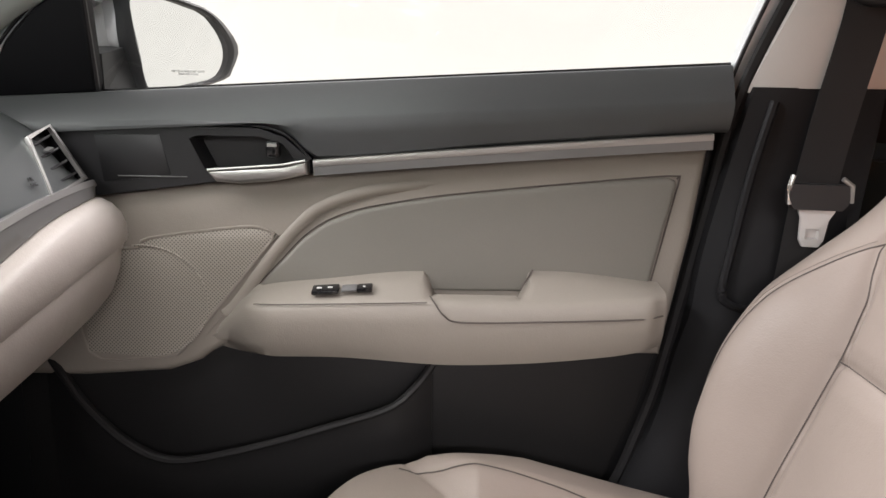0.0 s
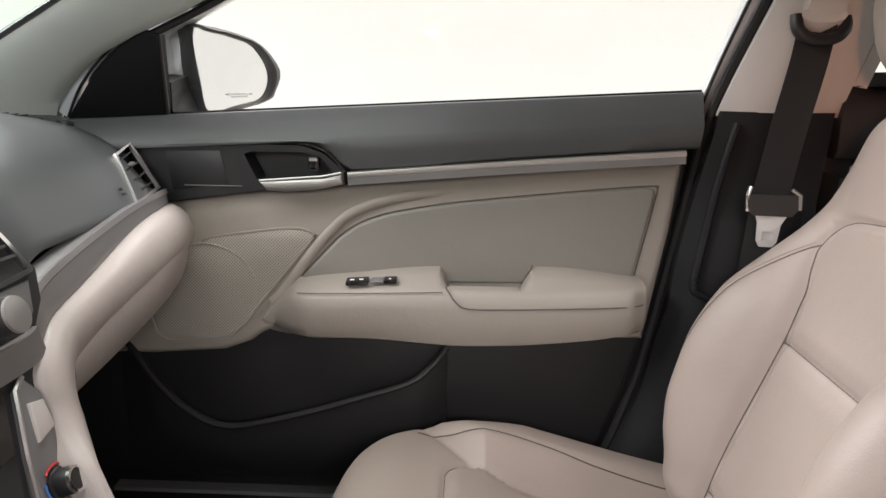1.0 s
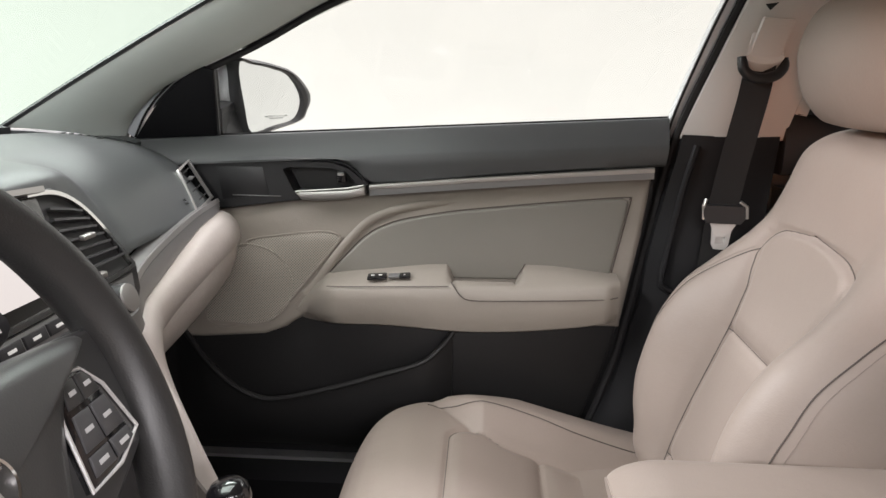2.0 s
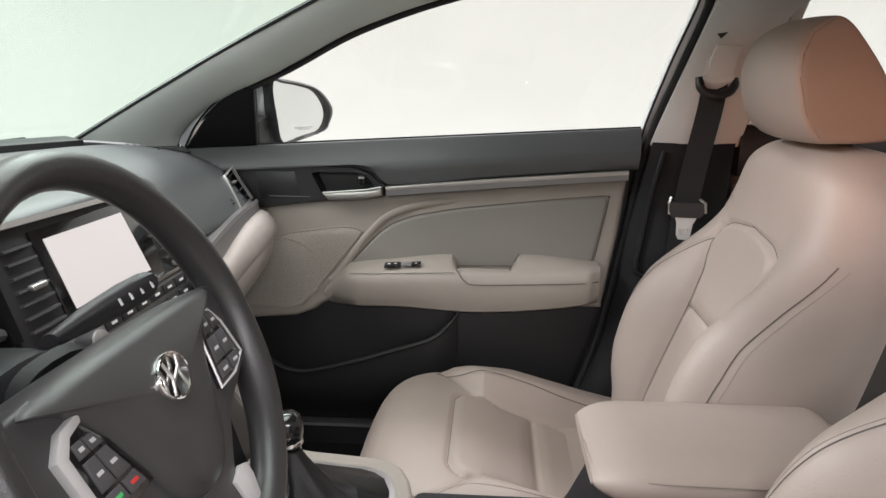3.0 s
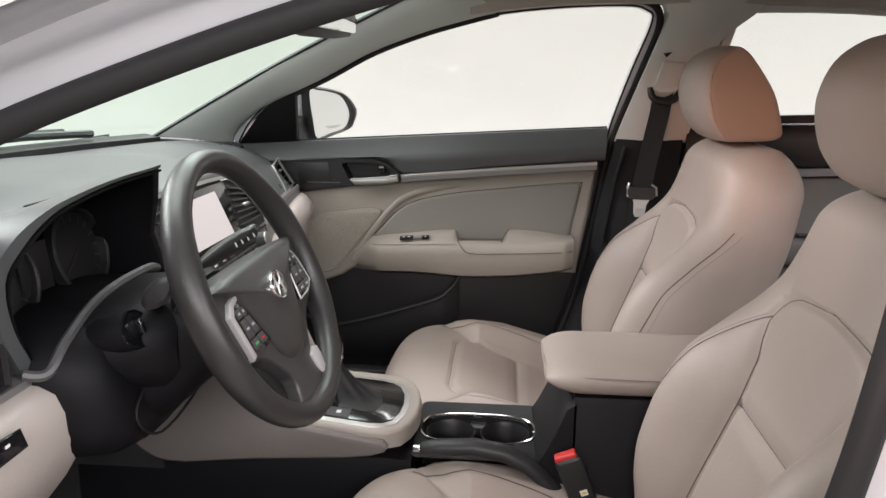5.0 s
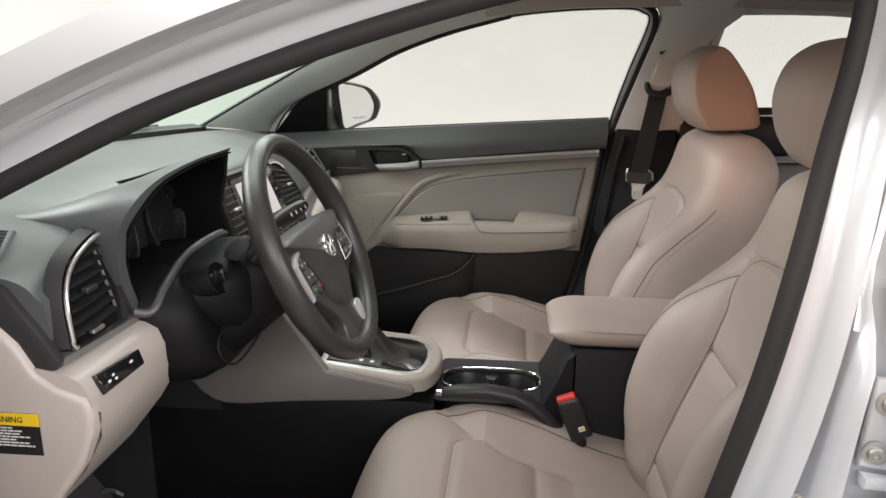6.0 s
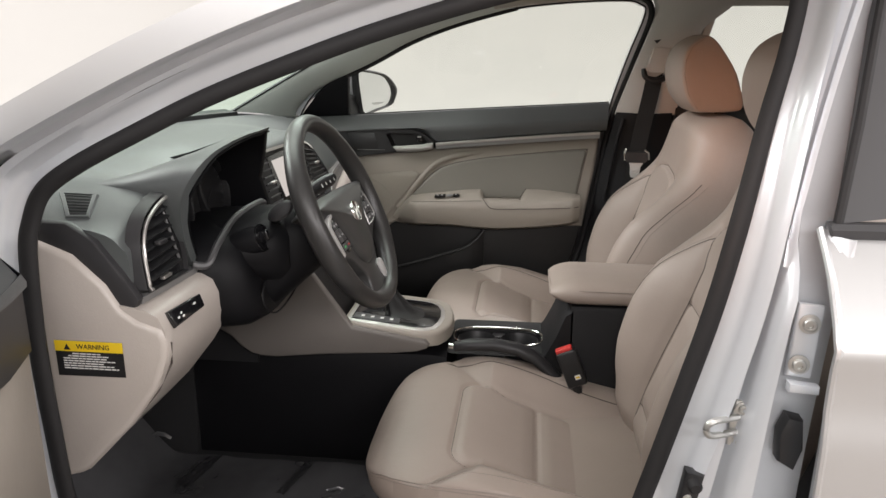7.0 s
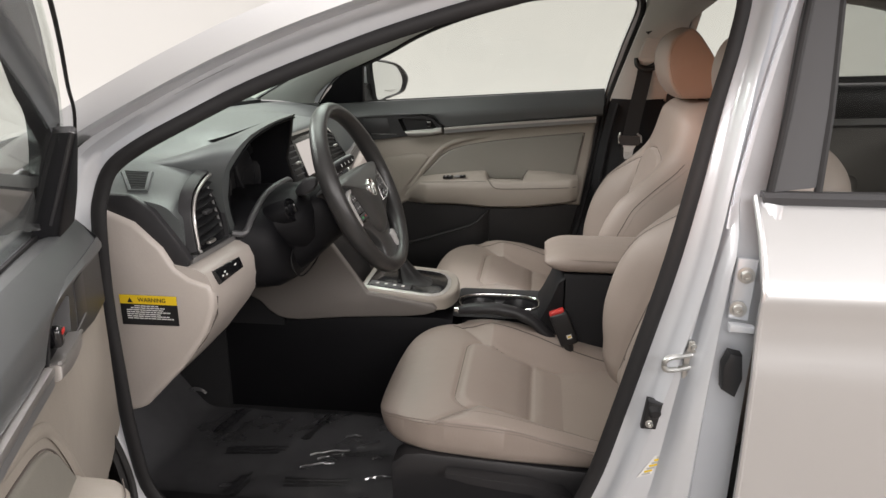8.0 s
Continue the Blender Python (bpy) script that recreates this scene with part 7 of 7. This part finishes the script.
def headrest(y0):
    """A wedge with flat sides and a broad, bowed front."""
    side = spline([(x, 0, z) for x, z in ((0.712, 1.176), (0.679, 1.156), (0.664, 1.128), (0.661, 1.092), (0.674, 1.046), (0.703, 1.011), (0.735, 1.007), (0.800, 1.010), (0.818, 1.019), (0.814, 1.040), (0.793, 1.096), (0.757, 1.148), (0.733, 1.172))], 4, True)
    mid = Vector((0.735, 0, 1.085))
    lift = lambda p: Vector((0.742 + (p.x - 0.735) * 0.95, p.y, p.z + 0.005 + 0.010 * (p.z - 1.0) / 0.17))  # noqa: E731
    rings = []
    for q, g in ((-1, 0.25), (-1.0, 0.80), (-0.995, 0.93), (-0.97, 0.985), (-0.92, 1.0), (-0.75, 1.015), (-0.5, 1.03), (-0.2, 1.04), (0.2, 1.04), (0.5, 1.03), (0.75, 1.015), (0.92, 1.0), (0.97, 0.985), (0.995, 0.93), (1.0, 0.80), (1, 0.25)):
        ring = []
        for p in side:
            front = smooth((0.75 - p.x) / 0.07)
            w = mid + (p - mid) * g - Vector((0.008, 0, 0)) * front * (1 - q * q)
            taper = 1 - 0.12 * smooth((w.z - 1.08) / 0.10) - 0.06 * smooth((1.05 - w.z) / 0.05)
            ring.append(lift(Vector((w.x, y0 - 0.004 + 0.126 * q * taper, w.z - 0.014))))
        rings.append(ring)
    return loft(rings)


seat = build_seat("front_seat", 0.36, "beige leatherette front passenger seat with headrest")
d = copy_thing(seat, Matrix.Translation(seat.location + Vector((0.011, -0.717, -0.004))))
tagged(d, "beige leatherette driver seat with headrest and height lever")

# ---------------------------------------------------------------- belts and buckles
belt = thing("seat_belt", (0.66, 0.63, 0.34), "black passenger seat belt with steel tongue hanging on the pillar", "seat belt")
web = spline([(0.665, 0.600, 1.085), (0.660, 0.603, 1.03), (0.645, 0.606, 0.94), (0.633, 0.606, 0.86), (0.627, 0.606, 0.80), (0.618, 0.612, 0.66), (0.60, 0.625, 0.50), (0.585, 0.635, 0.34)], 6)
rings = []
for p in web:
    a = Vector((0.94, -0.33, -0.08)).normalized() * 0.0235
    rings.append([p - a + Vector((0, -0.0012, 0)), p + a + Vector((0, -0.0012, 0)), p + a, p - a])
part("webbing", loft(rings), WEB, belt, "black woven webbing")
part("belt_guide", tube(spline([(0.634, 0.596, 1.092), (0.636, 0.592, 1.074), (0.650, 0.590, 1.062), (0.672, 0.590, 1.060), (0.690, 0.592, 1.066), (0.700, 0.596, 1.078), (0.699, 0.600, 1.090)], 5), 0.0085, 10), BLACK, belt, "black plastic belt guide")
part("guide_cover", loft([[(0.667 + w * math.cos(t), 0.602 - d, z + 0.010 * math.sin(t)) for t in [i * math.pi / 8 for i in range(16)]] for z, w, d in ((1.080, 0.026, 0.004), (1.092, 0.030, 0.014), (1.110, 0.027, 0.012), (1.128, 0.020, 0.0))]), TRIM, belt, "beige belt anchor cover")
tg = part("tongue_grip", loft([[(0.628 + x, 0.598 + y, z) for x, y in ((-w, 0.002), (-w, -0.010), (w, -0.018), (w, -0.004))] for z, w in ((0.852, 0.030), (0.845, 0.034), (0.830, 0.033), (0.822, 0.026))]), BLACK, belt)
part("tongue_side", tube([(0.598, 0.592, 0.862), (0.594, 0.590, 0.850), (0.596, 0.590, 0.828)], 0.003, 8), STEEL, tg)
part("tongue_side", tube([(0.650, 0.580, 0.860), (0.662, 0.580, 0.852), (0.664, 0.582, 0.832)], 0.003, 8), STEEL, tg)
o = [(0.604, 0.594, 0.826), (0.652, 0.582, 0.826), (0.642, 0.584, 0.812), (0.639, 0.585, 0.785), (0.634, 0.586, 0.777), (0.617, 0.590, 0.777), (0.613, 0.591, 0.785), (0.612, 0.591, 0.812)]
ii = [(0.618, 0.5885, 0.799), (0.633, 0.5855, 0.799), (0.633, 0.5855, 0.787), (0.618, 0.5885, 0.787)]
part("tongue", dish([Vector(p) for p in o], [Vector(p) for p in ii], (Vector((0.97, -0.23, 0)).normalized(), Vector((0, 0, 1))), (0.0, 0.004, 0), 48), TONGUE, tg, "bright steel belt tongue")
for y, x, s in ((-0.152, 0.405, -1), (0.150, 0.412, 1)):
    bk = thing("belt_buckle", (x + 0.03, y, 0.40), "black belt buckle with a red release button", "belt buckle", "belt buckles")
    mm = pose(x + 0.012, y, 0.485 if s < 0 else 0.462, 0, -22, 0)
    part("buckle_body", move(box((0, 0, 0), (0.044, 0.026, 0.085), 0.006), mm), BLACK, bk)
    part("release_button", move(box((-0.002, 0, 0.0445), (0.036, 0.018, 0.010), 0.003), mm), RED, bk, "red release button")
    lb = part("buckle_label", move(box((0.006, -0.0135, -0.020), (0.012, 0.001, 0.010), 0), mm), WHITE, bk, "small pale printed label")
    part("print_line", move(box((0.006, -0.0142, -0.020), (0.008, 0.0006, 0.004), 0), mm), YELLOW, lb)
    part("stalk", tube([(x + 0.02, y, 0.45), (x + 0.05, y - 0.005 * s, 0.36), (x + 0.07, y, 0.26)], 0.012, 8), BLACK, bk)

# interior mirror
im = thing("interior_mirror", (0.05, 0.0, 1.30), "grey interior mirror hanging from the windshield", "car mirror")
part("mirror_body", loft([[(-0.030 + 0.2 * y + dx, y * 1.0, 1.215 + dz) for dx, dz in ((0.0, -h), (0.012, -h), (0.022, 0), (0.012, h), (0.0, h))] for y, h in ((-0.125, 0.018), (-0.115, 0.028), (-0.05, 0.034), (0.05, 0.034), (0.115, 0.028), (0.125, 0.018))]), DARK, im)
part("mirror_glass", prism([(-0.013 + 0.2 * y, y, 1.215 + dz) for y, dz in ((-0.112, -0.022), (0.112, -0.022), (0.112, 0.022), (-0.112, 0.022))], (0.008, 0, 0.0), 0.003), MIRROR, im)
part("mirror_arm", tube([(-0.03, 0, 1.24), (-0.05, 0, 1.275), (-0.06, 0, 1.315)], 0.010, 10), DARK, im)
# wipers
wp = thing("wiper", (-0.74, 0.1, 0.965), "black wiper blade resting at the windshield foot", "wiper")
part("blade", tube([(-0.80, -0.25, 0.975), (-0.815, 0.0, 0.982), (-0.76, 0.30, 0.980), (-0.70, 0.46, 0.975)], 0.009, 8), BLACK, wp)
part("arm", tube([(-0.83, 0.10, 0.975), (-0.79, 0.25, 0.990), (-0.735, 0.40, 0.986)], 0.008, 8, squash=0.6), DARK, wp)
